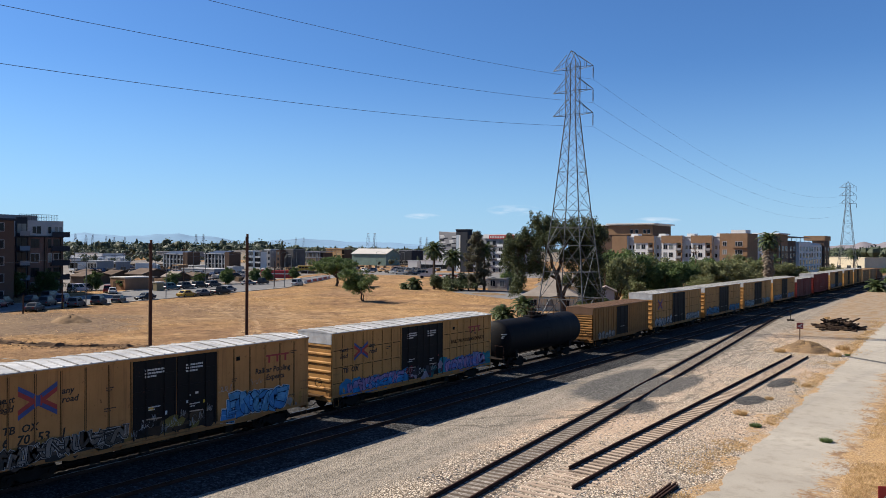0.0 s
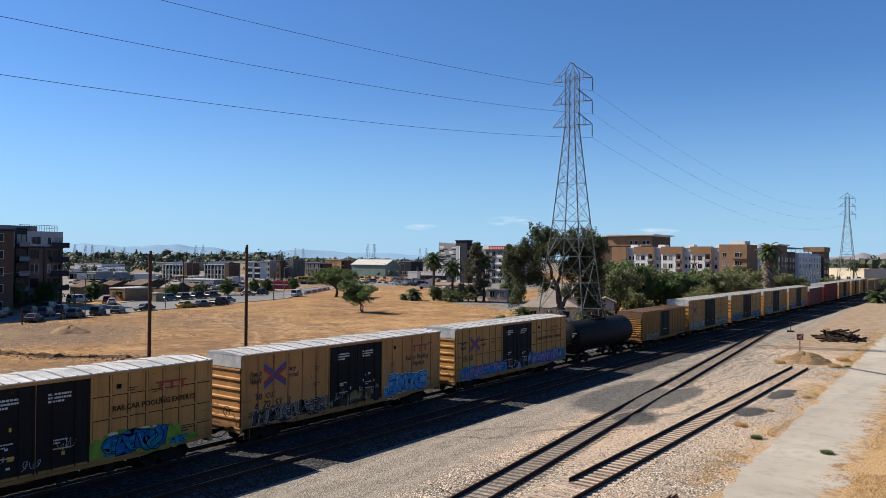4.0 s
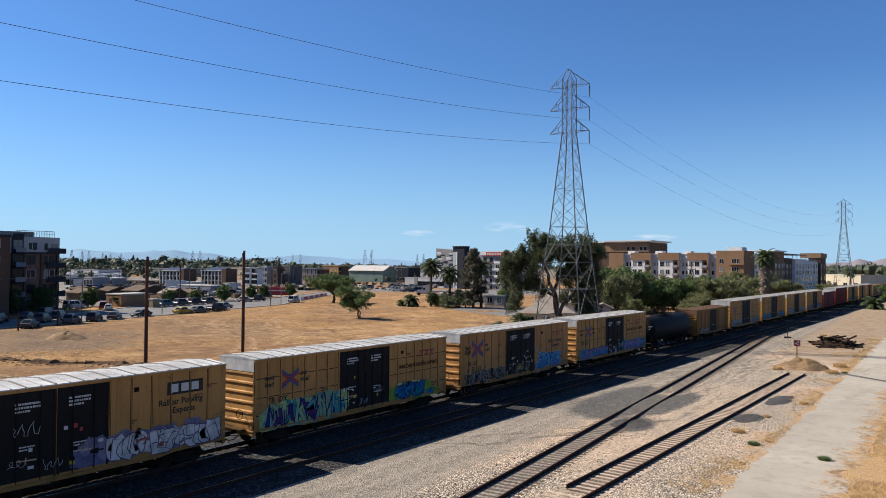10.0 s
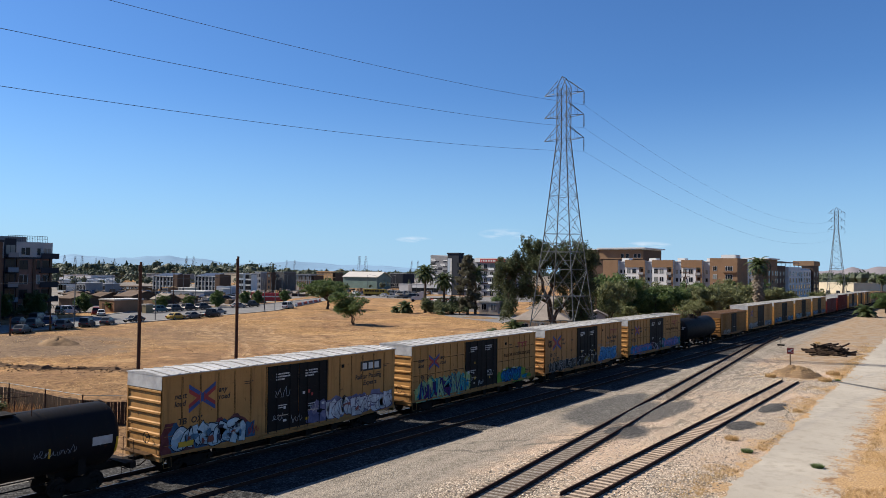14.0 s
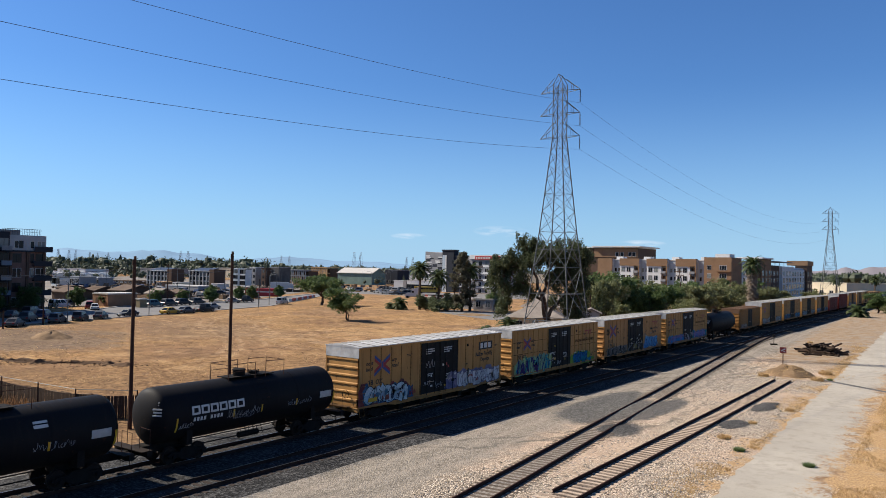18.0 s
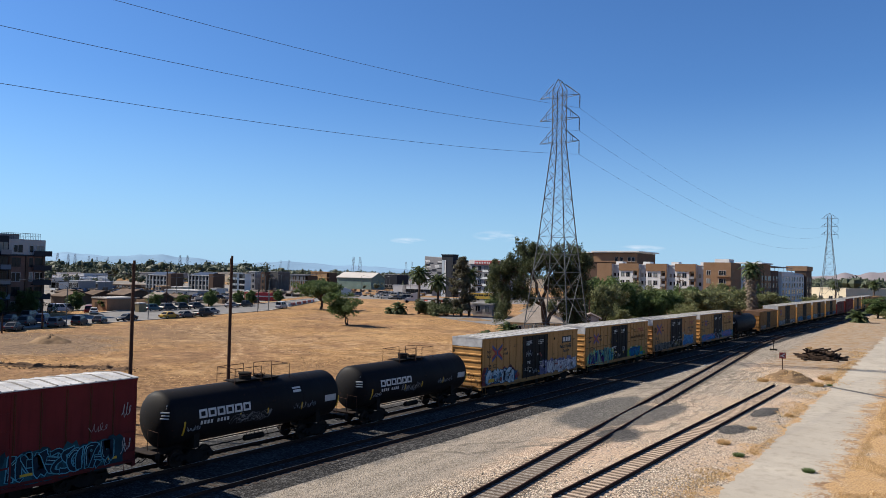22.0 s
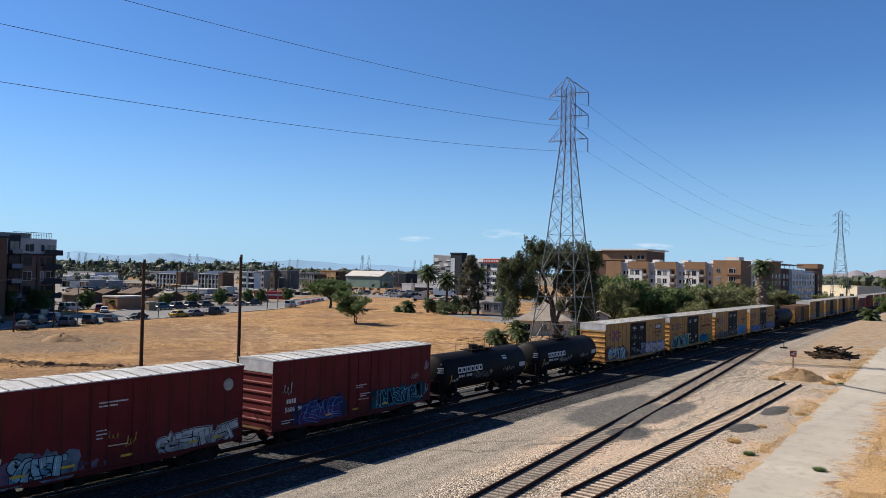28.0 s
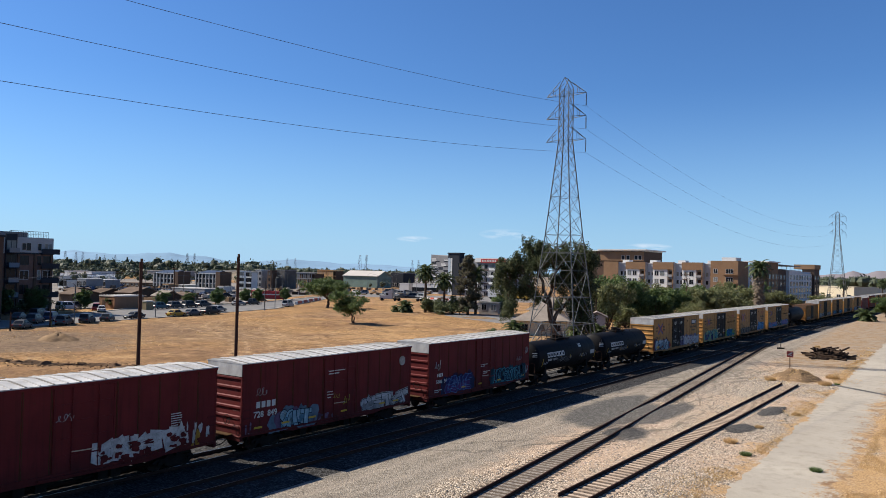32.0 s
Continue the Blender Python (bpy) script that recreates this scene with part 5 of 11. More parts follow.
for i, u in enumerate((3.7, 4.5, 5.4, 5.9)):
    part("letter_glint", Shape().prism([(u + p, 2.16 - 0.05 * (i % 2) + q) for p, q in blob(random.Random(i), 0.5, 0.2, 10, 0.2)], 0.0006, lambda p, q, d: (XS + 0.002 + d, p, q)), spray((0.72, 0.76, 0.62)), car_b)
piece(car_b, XS, 6.7, 7.9, 0.95, 1.55, 1, (0.02, 0.26, 0.42), (0.01, 0.02, 0.04), None, (0.20, 0.33, 0.05), 19, 0.34)
place_car(car_b, 40.08 + H60, "yellow boxcar with black doors and vivid blue-green graffiti")
dress_yellow(car_c, "6  70  53   1", True, 6, False)
overspray(car_c, XS, -8.8, -2.3, 0.9, 2.05, 30, ((0.10, 0.075, 0.06), (0.05, 0.045, 0.042), (0.15, 0.105, 0.07), (0.24, 0.15, 0.05)), 24)
piece(car_c, XS + 0.008, -8.7, -2.5, 0.92, 1.95, 7, ((0.09, 0.075, 0.062), (0.20, 0.165, 0.135), (0.30, 0.26, 0.225)), (0.02, 0.018, 0.018), (0.50, 0.48, 0.46), None, 25, 0.20, 0.15, None, (0.62, 0.60, 0.57))
overspray(car_c, HW + 0.013, -2.35, 2.5, 0.98, 2.1, 34, ((0.06, 0.042, 0.03), (0.02, 0.018, 0.017), (0.10, 0.07, 0.045), (0.035, 0.03, 0.028), (0.20, 0.16, 0.05)), 27)
for i in range(9):
    tag(car_c, HW + 0.024, -2.5 + 0.55 * i, 1.15 + 0.3 * (i % 3), 0.35, 0.55, (0.40, 0.39, 0.38), 280 + i)
piece(car_c, XS, 2.7, 7.8, 0.92, 2.6, 5, ((0.08, 0.28, 0.58), (0.13, 0.36, 0.60)), (0.01, 0.016, 0.05), (0.66, 0.70, 0.72), None, 26, 0.30, 0.0, (0.07, 0.24, 0.52), (0.20, 0.46, 0.74), True, 0.022)
tag(car_c, XS + 0.01, 2.7, 2.6, 0.9, 0.6, (0.55, 0.53, 0.50), 21)
tag(car_c, XS + 0.01, 4.9, 2.7, 0.8, 0.45, (0.55, 0.53, 0.50), 22)
tag(car_c, XS + 0.01, -8.9, 3.3, 0.9, 0.9, (0.20, 0.11, 0.06), 23)
overspray(car_c, XS, 7.0, 9.2, 0.9, 2.0, 8, ((0.34, 0.32, 0.30), (0.46, 0.25, 0.08), (0.28, 0.25, 0.22)), 28)
place_car(car_c, 60.72 + H60, "yellow boxcar with black doors and jagged blue graffiti")
dress_yellow(car_d, "", True, 7, False, False)
piece(car_d, XS, -8.1, -1.9, 0.92, 1.95, 6, ((0.30, 0.20, 0.38), (0.22, 0.22, 0.42)), (0.02, 0.02, 0.06), None, ((0.05, 0.22, 0.44), (0.10, 0.16, 0.40)), 35, 0.32, 0.1, (0.04, 0.26, 0.58), (0.52, 0.34, 0.58), False)
overspray(car_d, XS, -9.1, -7.9, 0.9, 1.9, 6, ((0.05, 0.20, 0.28), (0.40, 0.22, 0.05)), 37)
overspray(car_d, HW + 0.013, -2.2, 2.6, 0.95, 2.1, 16, ((0.04, 0.12, 0.13), (0.14, 0.03, 0.04), (0.30, 0.26, 0.32), (0.05, 0.05, 0.06)), 38)
piece(car_d, XS, 2.7, 8.6, 0.95, 2.2, 6, ((0.34, 0.23, 0.42), (0.24, 0.26, 0.46)), (0.05, 0.03, 0.12), None, ((0.04, 0.24, 0.30), (0.10, 0.18, 0.40)), 36, 0.36, 0.0, (0.16, 0.22, 0.52), (0.55, 0.40, 0.62))
place_car(car_d, 81.42 + H60, "yellow boxcar with dark doors and pink and blue graffiti")

FAR = [(136.9, (0.40, 0.42, 0.42), "yellow boxcar with black doors and grey graffiti"),
       (157.5, (0.10, 0.26, 0.42), "yellow ribbed boxcar with dark doors, blue spray paint"),
       (178.2, (0.30, 0.38, 0.40), "yellow ribbed boxcar with dark doors, pale spray paint"),
       (198.9, (0.22, 0.30, 0.42), "yellow ribbed boxcar with dark doors and faded graffiti"),
       (259.6, (0.28, 0.28, 0.30), "yellow boxcar far along the train")]
for i, (rel, c, lab) in enumerate(FAR):
    car = bare_far if i == 0 else copy_thing(bare_far, pose(0, 0, 0))
    place_car(car, rel + H60, lab)
for i, (ob, rel) in enumerate(MOVERS[4:]):
    c = FAR[i][1]
    graffiti(ob, XS, -8.6, -2.4, 0.95, 2.2, 6, c, (0.04, 0.04, 0.05), (0.6, 0.6, 0.6), None, 50 + i, 0.18, 0.1)
    graffiti(ob, XS, 3.0, 8.6, 0.95, 2.1, 5, c, (0.04, 0.04, 0.05), (0.6, 0.6, 0.6), None, 60 + i, 0.18, 0.1)
    if i == 0:
        emblem(ob, HW + 0.003, -6.8, 3.7, 0.95)

# 50-foot cars
L50 = 15.45
red_50 = boxcar(L50, RED, RED, (6.5, 9.55, 1), (5, 5), GALV, style="seam", door_mat=RED, end_ribs=6, roof_ribs=13)
red_far = copy_thing(red_50, pose(0, 0, 0))
red_mid = copy_thing(red_50, pose(0, 0, 0))
red_tail = copy_thing(red_50, pose(0, 0, 0))
X5 = XS
h5 = L50 / 2
piece(red_50, X5, -5.7, -1.7, 0.95, 2.55, 4, (0.035, 0.04, 0.14), (0.10, 0.20, 0.44), None, ((0.03, 0.035, 0.08), (0.05, 0.03, 0.07)), 81, 0.22, 0.0, (0.09, 0.045, 0.15), (0.30, 0.42, 0.62))
piece(red_50, X5, 1.4, 6.8, 0.95, 2.4, 6, (0.012, 0.028, 0.045), (0.10, 0.36, 0.46), None, ((0.015, 0.05, 0.07), (0.02, 0.09, 0.12)), 82, 0.20, 0.05, None, (0.30, 0.62, 0.66))
tag(red_50, X5 + 0.05, 5.2, 2.7, 1.0, 0.5, (0.55, 0.55, 0.55), 85)
tag(red_50, X5 + 0.01, 6.9, 1.5, 0.5, 0.9, (0.5, 0.5, 0.5), 86)
words("lettering", "5606  96", 0.40, WHITE_PAINT, red_50, on_side(X5, -h5 + 0.95, 2.02))
block_logo(red_50, X5, -h5 + 1.05, 2.52, 0.8, 0.26, 4, WHITE_PAINT)
tag(red_50, X5 + 0.01, -h5 + 0.7, 3.0, 0.8, 0.9, (0.55, 0.55, 0.55), 83)
tag(red_50, X5 + 0.01, -h5 + 14.6, 3.2, 0.5, 0.8, (0.6, 0.6, 0.6), 84)
for y, z in ((-h5 + 7.2, 2.9), (-h5 + 7.6, 2.3), (-h5 + 0.7, 1.5)):
    bars(red_50, HW + 0.012, y, z, 2, 1.0, 0.06, 0.14, WHITE_PAINT)
for y in (-h5 + 4.4, -h5 + 6.9, -h5 + 9.9, -h5 + 13.9):
    part("reflector", Shape().box(HW - 0.01, y, 1.35, HW + 0.022, y + 0.55, 1.46), SIGNAL_YELLOW, red_50)
place_car(red_50, -28.25 + h5, "dark red boxcar with teal and violet graffiti")
piece(red_mid, X5, -5.1, -2.1, 0.90, 2.25, 3, (0.26, 0.44, 0.52), (0.01, 0.015, 0.03), None, ((0.14, 0.20, 0.26), (0.16, 0.10, 0.17)), 91, 0.34, -0.05, (0.12, 0.26, 0.36), (0.62, 0.72, 0.76))
overspray(red_mid, X5, -2.5, -0.3, 0.9, 1.7, 9, ((0.18, 0.12, 0.19), (0.10, 0.05, 0.08), (0.14, 0.10, 0.15)), 96)
piece(red_mid, X5, 2.1, 7.6, 0.92, 2.1, 4, (0.52, 0.52, 0.52), (0.012, 0.012, 0.014), (0.44, 0.44, 0.44), None, 117, 0.32, 0.0, (0.30, 0.30, 0.31), (0.80, 0.80, 0.80))
overspray(red_mid, X5, -7.6, -6.7, 0.95, 1.8, 5, ((0.20, 0.14, 0.22), (0.24, 0.18, 0.25)), 99)
words("lettering", "728  849", 0.50, WHITE_PAINT, red_mid, on_side(X5, -h5 + 0.85, 1.98))
block_logo(red_mid, X5, -h5 + 1.0, 2.52, 1.55, 0.36, 4, WHITE_PAINT)
bars(red_mid, HW + 0.012, -h5 + 6.9, 4.05, 2, 1.5, 0.07, 0.17, WHITE_PAINT)
bars(red_mid, HW + 0.012, -h5 + 6.8, 2.75, 3, 0.5, 0.06, 0.18, WHITE_PAINT)
part("round_patch", Shape().rod((HW - 0.03, -h5 + 14.4, 4.15), (HW - 0.004, -h5 + 14.4, 4.15), 0.33, 24), spray((0.42, 0.40, 0.37)), red_mid)
tag(red_mid, HW + 0.02, -h5 + 7.3, 2.3, 0.7, 0.4, (0.55, 0.50, 0.08), 93)
tag(red_mid, HW + 0.02, -h5 + 8.3, 1.8, 0.6, 0.7, (0.55, 0.50, 0.08), 94)
tag(red_mid, X5 + 0.01, -h5 + 1.0, 3.2, 0.9, 0.5, (0.6, 0.6, 0.58), 95)
for y in (-h5 + 0.9, -h5 + 3.0, -h5 + 5.2, -h5 + 8.1, -h5 + 11.9, -h5 + 13.4):
    part("reflector", Shape().box(HW - 0.01, y, 1.35, HW + 0.022, y + 0.6, 1.46), SIGNAL_YELLOW, red_mid)
place_car(red_mid, -45.88 + h5, "dark red boxcar with white lettering and silver graffiti")
piece(red_tail, X5, 0.6, 6.2, 0.95, 2.25, 5, (0.62, 0.60, 0.58), (0.40, 0.36, 0.34), None, None, 97, 0.30, 0.12, None, None, False, 0.012)
overspray(red_tail, X5 + 0.05, 0.8, 6.8, 0.95, 2.2, 26, ((0.14, 0.022, 0.022), (0.11, 0.02, 0.02), (0.13, 0.02, 0.02)), 96, 0.5)
overspray(red_tail, X5, 5.6, 7.3, 0.95, 2.6, 9, ((0.60, 0.58, 0.56), (0.50, 0.46, 0.44), (0.46, 0.24, 0.04)), 95)
tag(red_tail, X5, -h5 + 6.6, 3.3, 0.9, 0.6, (0.55, 0.55, 0.55), 98)
bars(red_tail, X5, -h5 + 12.6, 2.95, 6, 0.6, 0.05, 0.12, WHITE_PAINT)
place_car(red_tail, -63.05 + h5, "dark red boxcar with torn white graffiti")
red_far.scale = (1, 1, 0.88)
place_car(red_far, 220.0 + h5, "bright red boxcar with grey spray paint")
RUSTY_ROOF = car_paint("rusty roof", (0.20, 0.115, 0.07), (0.08, 0.045, 0.03))
orange_50 = boxcar(L50, YELLOW_2, YELLOW_2, (6.0, 9.2, 1), (9, 10), RUSTY_ROOF, eave=4.42, style="post", end_ribs=9, roof_ribs=13)
graffiti(orange_50, X5, -h5 + 1.2, -h5 + 5.5, 0.95, 1.8, 5, (0.34, 0.30, 0.26), (0.06, 0.04, 0.03), (0.5, 0.46, 0.4), None, 101)
place_car(orange_50, 119.95 + h5, "brownish yellow ribbed boxcar with a rusty roof")
tall_red = boxcar(LB, RED_2, RED_2, (7.0, 11.8, 2), (7, 7), GALV, style="post", door_mat=RED_2)
place_car(tall_red, 238.2 + H60, "tall red boxcar far along the train")
yellow_50 = boxcar(L50, YELLOW, ORANGE_END, (6.0, 9.4, 2), (6, 6), GALV, style="post")
place_car(yellow_50, 281.3 + h5, "short yellow boxcar far along the train")
place_car(copy_thing(yellow_50, pose(0, 0, 0)), 298.9 + h5, "short yellow boxcar far along the train")
tan_50 = boxcar(L50, TAN, TAN, (6.3, 9.3, 1), (8, 8), TAN, eave=4.55, style="post", door_mat=TAN)
for k in range(2):
    place_car(tan_50 if k == 0 else copy_thing(tan_50, pose(0, 0, 0)), 317.0 + 17.6 * k + h5, "tan ribbed boxcar far along the train")
brown_50 = boxcar(L50, BROWN, BROWN, (6.3, 9.3, 1), (8, 8), BROWN, eave=4.2, style="post", door_mat=BROWN)
place_car(brown_50, 352.5 + h5, "brown boxcar at the far end of the train")

# tank cars
tank_a = tank_car()
tank_b = copy_thing(tank_a, pose(0, 0, 0))


def round_bars(car, y0, y1, z, high, count, material, name):
    """Blocks bent to the tank's flank."""
    sh = Shape()
    ax, r = 2.53, 1.505
    at = lambda u, zz, d: ((r + d) * math.cos(math.asin((zz - ax) / r)), u, zz + d * math.sin(math.asin((zz - ax) / r)))
    w = (y1 - y0) / count

    def quad(a, b, c, e):
        n = 3
        for j in range(n):
            z0, z1 = c + (e - c) * j / n, c + (e - c) * (j + 1) / n
            v = [at(a, z0, 0), at(b, z0, 0), at(b, z1, 0), at(a, z1, 0), at(a, z0, 0.006), at(b, z0, 0.006), at(b, z1, 0.006), at(a, z1, 0.006)]
            sh.add(v, [(3, 2, 1, 0), (4, 5, 6, 7), (0, 1, 5, 4), (1, 2, 6, 5), (2, 3, 7, 6), (3, 0, 4, 7)])
    for i in range(count):
        a = y0 + i * w
        if count == 1:
            quad(a, a + w, z, z + high)
            continue
        quad(a + w * 0.06, a + w * 0.80, z + high * 0.1, z + high * 0.9)
    part(name, sh, material, car)


for n, car in enumerate((tank_a, tank_b)):
    for i in range(6):
        a, b = -4.65 + 0.6 * i, -4.13 + 0.6 * i
        for p, q, z, high in ((a, a + 0.12, 2.54, 0.46), (b - 0.12, b, 2.54, 0.46), (a + 0.12, b - 0.12, 2.54, 0.11), (a + 0.12, b - 0.12, 2.89, 0.11)):
            round_bars(car, p, q, z, high, 1, WHITE_PAINT, "logo_block")
    for i in range(9):
        if i != 4:
            round_bars(car, -4.55 + 0.22 * i, -4.41 + 0.22 * i, 2.20, 0.20, 1, WHITE_PAINT, "lettering")
    for y in (-5.6, -1.9, 0.15, 2.9, 6.15):
        round_bars(car, y, y + 0.10, 1.75 if y < -5 or y > 6 else 2.05, 0.75 if y < -5 or y > 6 else 0.42, 1, SIGNAL_YELLOW, "reflector")
    round_bars(car, 4.95, 5.95, 2.25, 0.40, 1, GALV, "placard_plate")
    if n:
        round_bars(car, 2.3, 2.95, 3.12, 0.14, 1, WHITE_PAINT, "lettering")
        round_bars(car, 2.3, 2.95, 3.32, 0.10, 1, WHITE_PAINT, "lettering")
    for i in range(5):
        bars(car, 1.05, -6.42, 3.35 - 0.13 * i, 1, 0.4, 0.05, 0.1, WHITE_PAINT)
    flank = lambda z: math.sqrt(1.507 ** 2 - (z - 2.53) ** 2)
    if n:
        piece(car, flank, -2.6, 0.6, 1.75, 2.45, 3, (0.02, 0.02, 0.022), (0.20, 0.20, 0.205), None, None, 111, 0.26, 0.0, None, (0.42, 0.42, 0.43))
    else:
        tag(car, flank, -2.3, 2.0, 2.4, 0.5, (0.50, 0.50, 0.50), 110)
        tag(car, flank, -1.9, 1.85, 1.6, 0.4, (0.40, 0.40, 0.41), 112)
    tag(car, flank, 2.2, 2.05, 2.0, 0.45, (0.45, 0.47, 0.5), 120 + n)
    tag(car, flank, -5.4, 1.9, 0.9, 0.3, (0.6, 0.6, 0.6), 123 + n)
place_car(tank_a, 10.85, "black tank car with pale lettering blocks and a railed top walkway")
place_car(tank_b, -4.35, "black tank car with pale lettering blocks and faded graffiti")
tank_n = tank_car(14.6, 1.62, 2.62)
place_car(tank_n, 110.1, "plain black tank car between yellow boxcars")


def motions():
    times = [0.5 * i for i in range(65)]
    for ob, rel in MOVERS:
        walk(ob, [(t, Matrix.Translation((X_MAIN, rel + train_at(t), 0))) for t in times])
    turns = [0.16 * i for i in range(200)] + [32.0]
    for ob, rel in MOVERS:
        if -70 < rel < 115:
            for ws in ob.children_recursive:
                if ws.name.split(".")[0] == "wheelset":
                    place = Matrix.Translation(ws.location)
                    walk(ws, [(t, place @ Matrix.Rotation(-(train_at(t) - train_at(0)) / 0.457, 4, "X")) for t in turns])
    for ob, rows in DRIVES:
        walk(ob, rows)
    walk(semi, [(t, pose(x, y, GZ + 0.012, 0, 0, 122)) for t, x, y in SEMI_AT])

# ---- rail yard ----
def straight(x, y0, y1, step=4.0):
    n = max(1, int((y1 - y0) / step))
    return [(x, y0 + (y1 - y0) * i / n, 0.0) for i in range(n + 1)]


railway("main_track", "main track with dark sleepers under the train", straight(X_MAIN, -70, 560), TIE_DARK, worn=None)
railway("second_track", "empty main track with dark sleepers beside the train", straight(X_SECOND, -60, 560), TIE_DARK)


rh = Shape().box(-0.028, -60, 0.0005, 0.028, 560, 0.003).mesh("rail_head", RAIL_TOP)
for xt, nm in ((X_MAIN, "main_track"), (X_SECOND, "second_track")):
    for s in (-1, 1):
        part("rail_head", rh, None, bpy.data.objects[nm], "worn bright rail head").location = (xt + s * 0.7535, 0, 0)


def third_x(y):
    if y < 118:
        return -19.32 - 0.1005 * (y - 30.7)
    u = (y - 118) / 52.0
    return -28.09 - 0.1005 * 52 * (u - u * u / 2) - 0.15 * u


line3 = [(third_x(y), y, -0.05 + 0.05 * min(1.0, max(0.0, (y - 100) / 50))) for y in range(4, 171, 2)]
railway("third_track", "rusty siding that curves into the main tracks", line3, TIE_OLD, sink=0.0)
line4 = [(-16.12, y, -0.035) for y in (31.0, 33.7, 45, 58, 70, 83.7)]
railway("stub_track", "short rusty stub track with pale bare sleepers", line4, TIE, spacing=0.56, ties=(26, 84), ends=(33.6, None))
for i in range(12):
    part("sleeper", TIE_BOX.mesh("sleeper", TIE), TIE, bpy.data.objects["stub_track"]).matrix_basis = pose(-16.1 + random.uniform(-0.1, 0.1), 30.6 - 0.56 * i, -0.205, 0, 0, random.uniform(-2, 2))


# the stub's brown stands for dirt and for shade between its sleepers
CRIB = stone_material("brown crib gravel with dirt and shade", 14, (0.07, 0.052, 0.04), (0.22, 0.165, 0.125), (0.44, 0.35, 0.27), 0.03)
CRIB_GREY = stone_material("grey crib gravel", 14, (0.11, 0.095, 0.082), (0.36, 0.31, 0.26), (0.66, 0.58, 0.50), 0.03)
for nm, pts in (("third_track", line3), ("stub_track", [(-16.12, y, 0) for y in (33.5, 45, 58, 70, 83.6)])):
    crib = Shape()
    for (ax, ay, _), (bx, by, _) in zip(pts, pts[1:]):
        crib.add([(ax - 0.70, ay, GZ + 0.012), (ax + 0.70, ay, GZ + 0.012), (bx + 0.70, by, GZ + 0.012), (bx - 0.70, by, GZ + 0.012)], [(0, 1, 2, 3)])
    part("crib_gravel", crib, CRIB_GREY if nm == "third_track" else CRIB, bpy.data.objects[nm], "gravel sheet between the sleepers")


def patch(name, label, cx, cy, rx, ry, high, material, seed, turn=0.0, n=28):
    """A low spread heap with a ragged rim."""
    sh, v, rings = Shape(), [], 6
    for r in range(rings):
        k = (r + 1) / rings
        for i in range(n):
            a = math.tau * i / n
            q = k * (1 + 0.28 * noise.noise((math.cos(a) * 1.6, math.sin(a) * 1.6, seed)))
            x, y = rx * q * math.cos(a), ry * q * math.sin(a)
            z = high * (1 - k ** 1.6) * (1 + 0.45 * noise.noise((x * 1.6, y * 1.6, seed)) + 0.2 * noise.noise((x * 4.1, y * 4.1, seed)))
            v.append((x, y, z if r < rings - 1 else -0.02))
    v.append((0, 0, high))
    f = [(r * n + i, (r + 1) * n + i, (r + 1) * n + (i + 1) % n, r * n + (i + 1) % n) for r in range(rings - 1) for i in range(n)]
    f += [(i, (i + 1) % n, len(v) - 1) for i in range(n)]
    f = [tuple(reversed(q)) if len(q) == 4 else q for q in f]
    c, s_ = math.cos(radians(turn)), math.sin(radians(turn))
    v = [(cx + x * c - y * s_, cy + x * s_ + y * c, GZ + z) for x, y, z in v]
    return solid(name, sh.add(v, f), material, label, "gravel", kind="structure", smooth=True)


patch("crossing_gravel", "grey gravel spread over the siding rails", -21.95, 58.0, 3.0, 7.6, 0.13, GROUND, 4.0, 6)
for cx, cy, rx, ry, sd in ((-14.4, 57.4, 1.15, 2.1, 14.0), (-14.2, 66.6, 1.0, 2.7, 19.0), (-20.4, 50.2, 1.3, 2.0, 9.0)):
    patch("gravel_heap", "low heap of dark fine gravel on the yard", cx, cy, rx, ry, 0.10, COAL, sd, -6)
patch("dirt_mound", "brown earth mound ending the stub track", -16.7, 90.0, 2.6, 3.0, 1.0, SOIL, 34.0)


def tuft_mesh(name, count, spread, high, lean, material, seed):
    rng = random.Random(seed)
    sh = Shape()
    for _ in range(count):
        a, r = rng.uniform(0, math.tau), spread * math.sqrt(rng.random())
        x, y = r * math.cos(a), r * math.sin(a)
        b, h, w = rng.uniform(0, math.tau), high * rng.uniform(0.45, 1.0), 0.012 + 0.012 * rng.random()
        dx, dy = lean * h * math.cos(b), lean * h * math.sin(b)
        px, py = -math.sin(b) * w, math.cos(b) * w
        sh.add([(x - px, y - py, 0), (x + px, y + py, 0), (x + dx * 0.5 + px * 0.7, y + dy * 0.5 + py * 0.7, h * 0.6),
                (x + dx * 0.5 - px * 0.7, y + dy * 0.5 - py * 0.7, h * 0.6), (x + dx, y + dy, h)], [(0, 1, 2, 3), (3, 2, 4)])
    return sh.mesh(name, material)


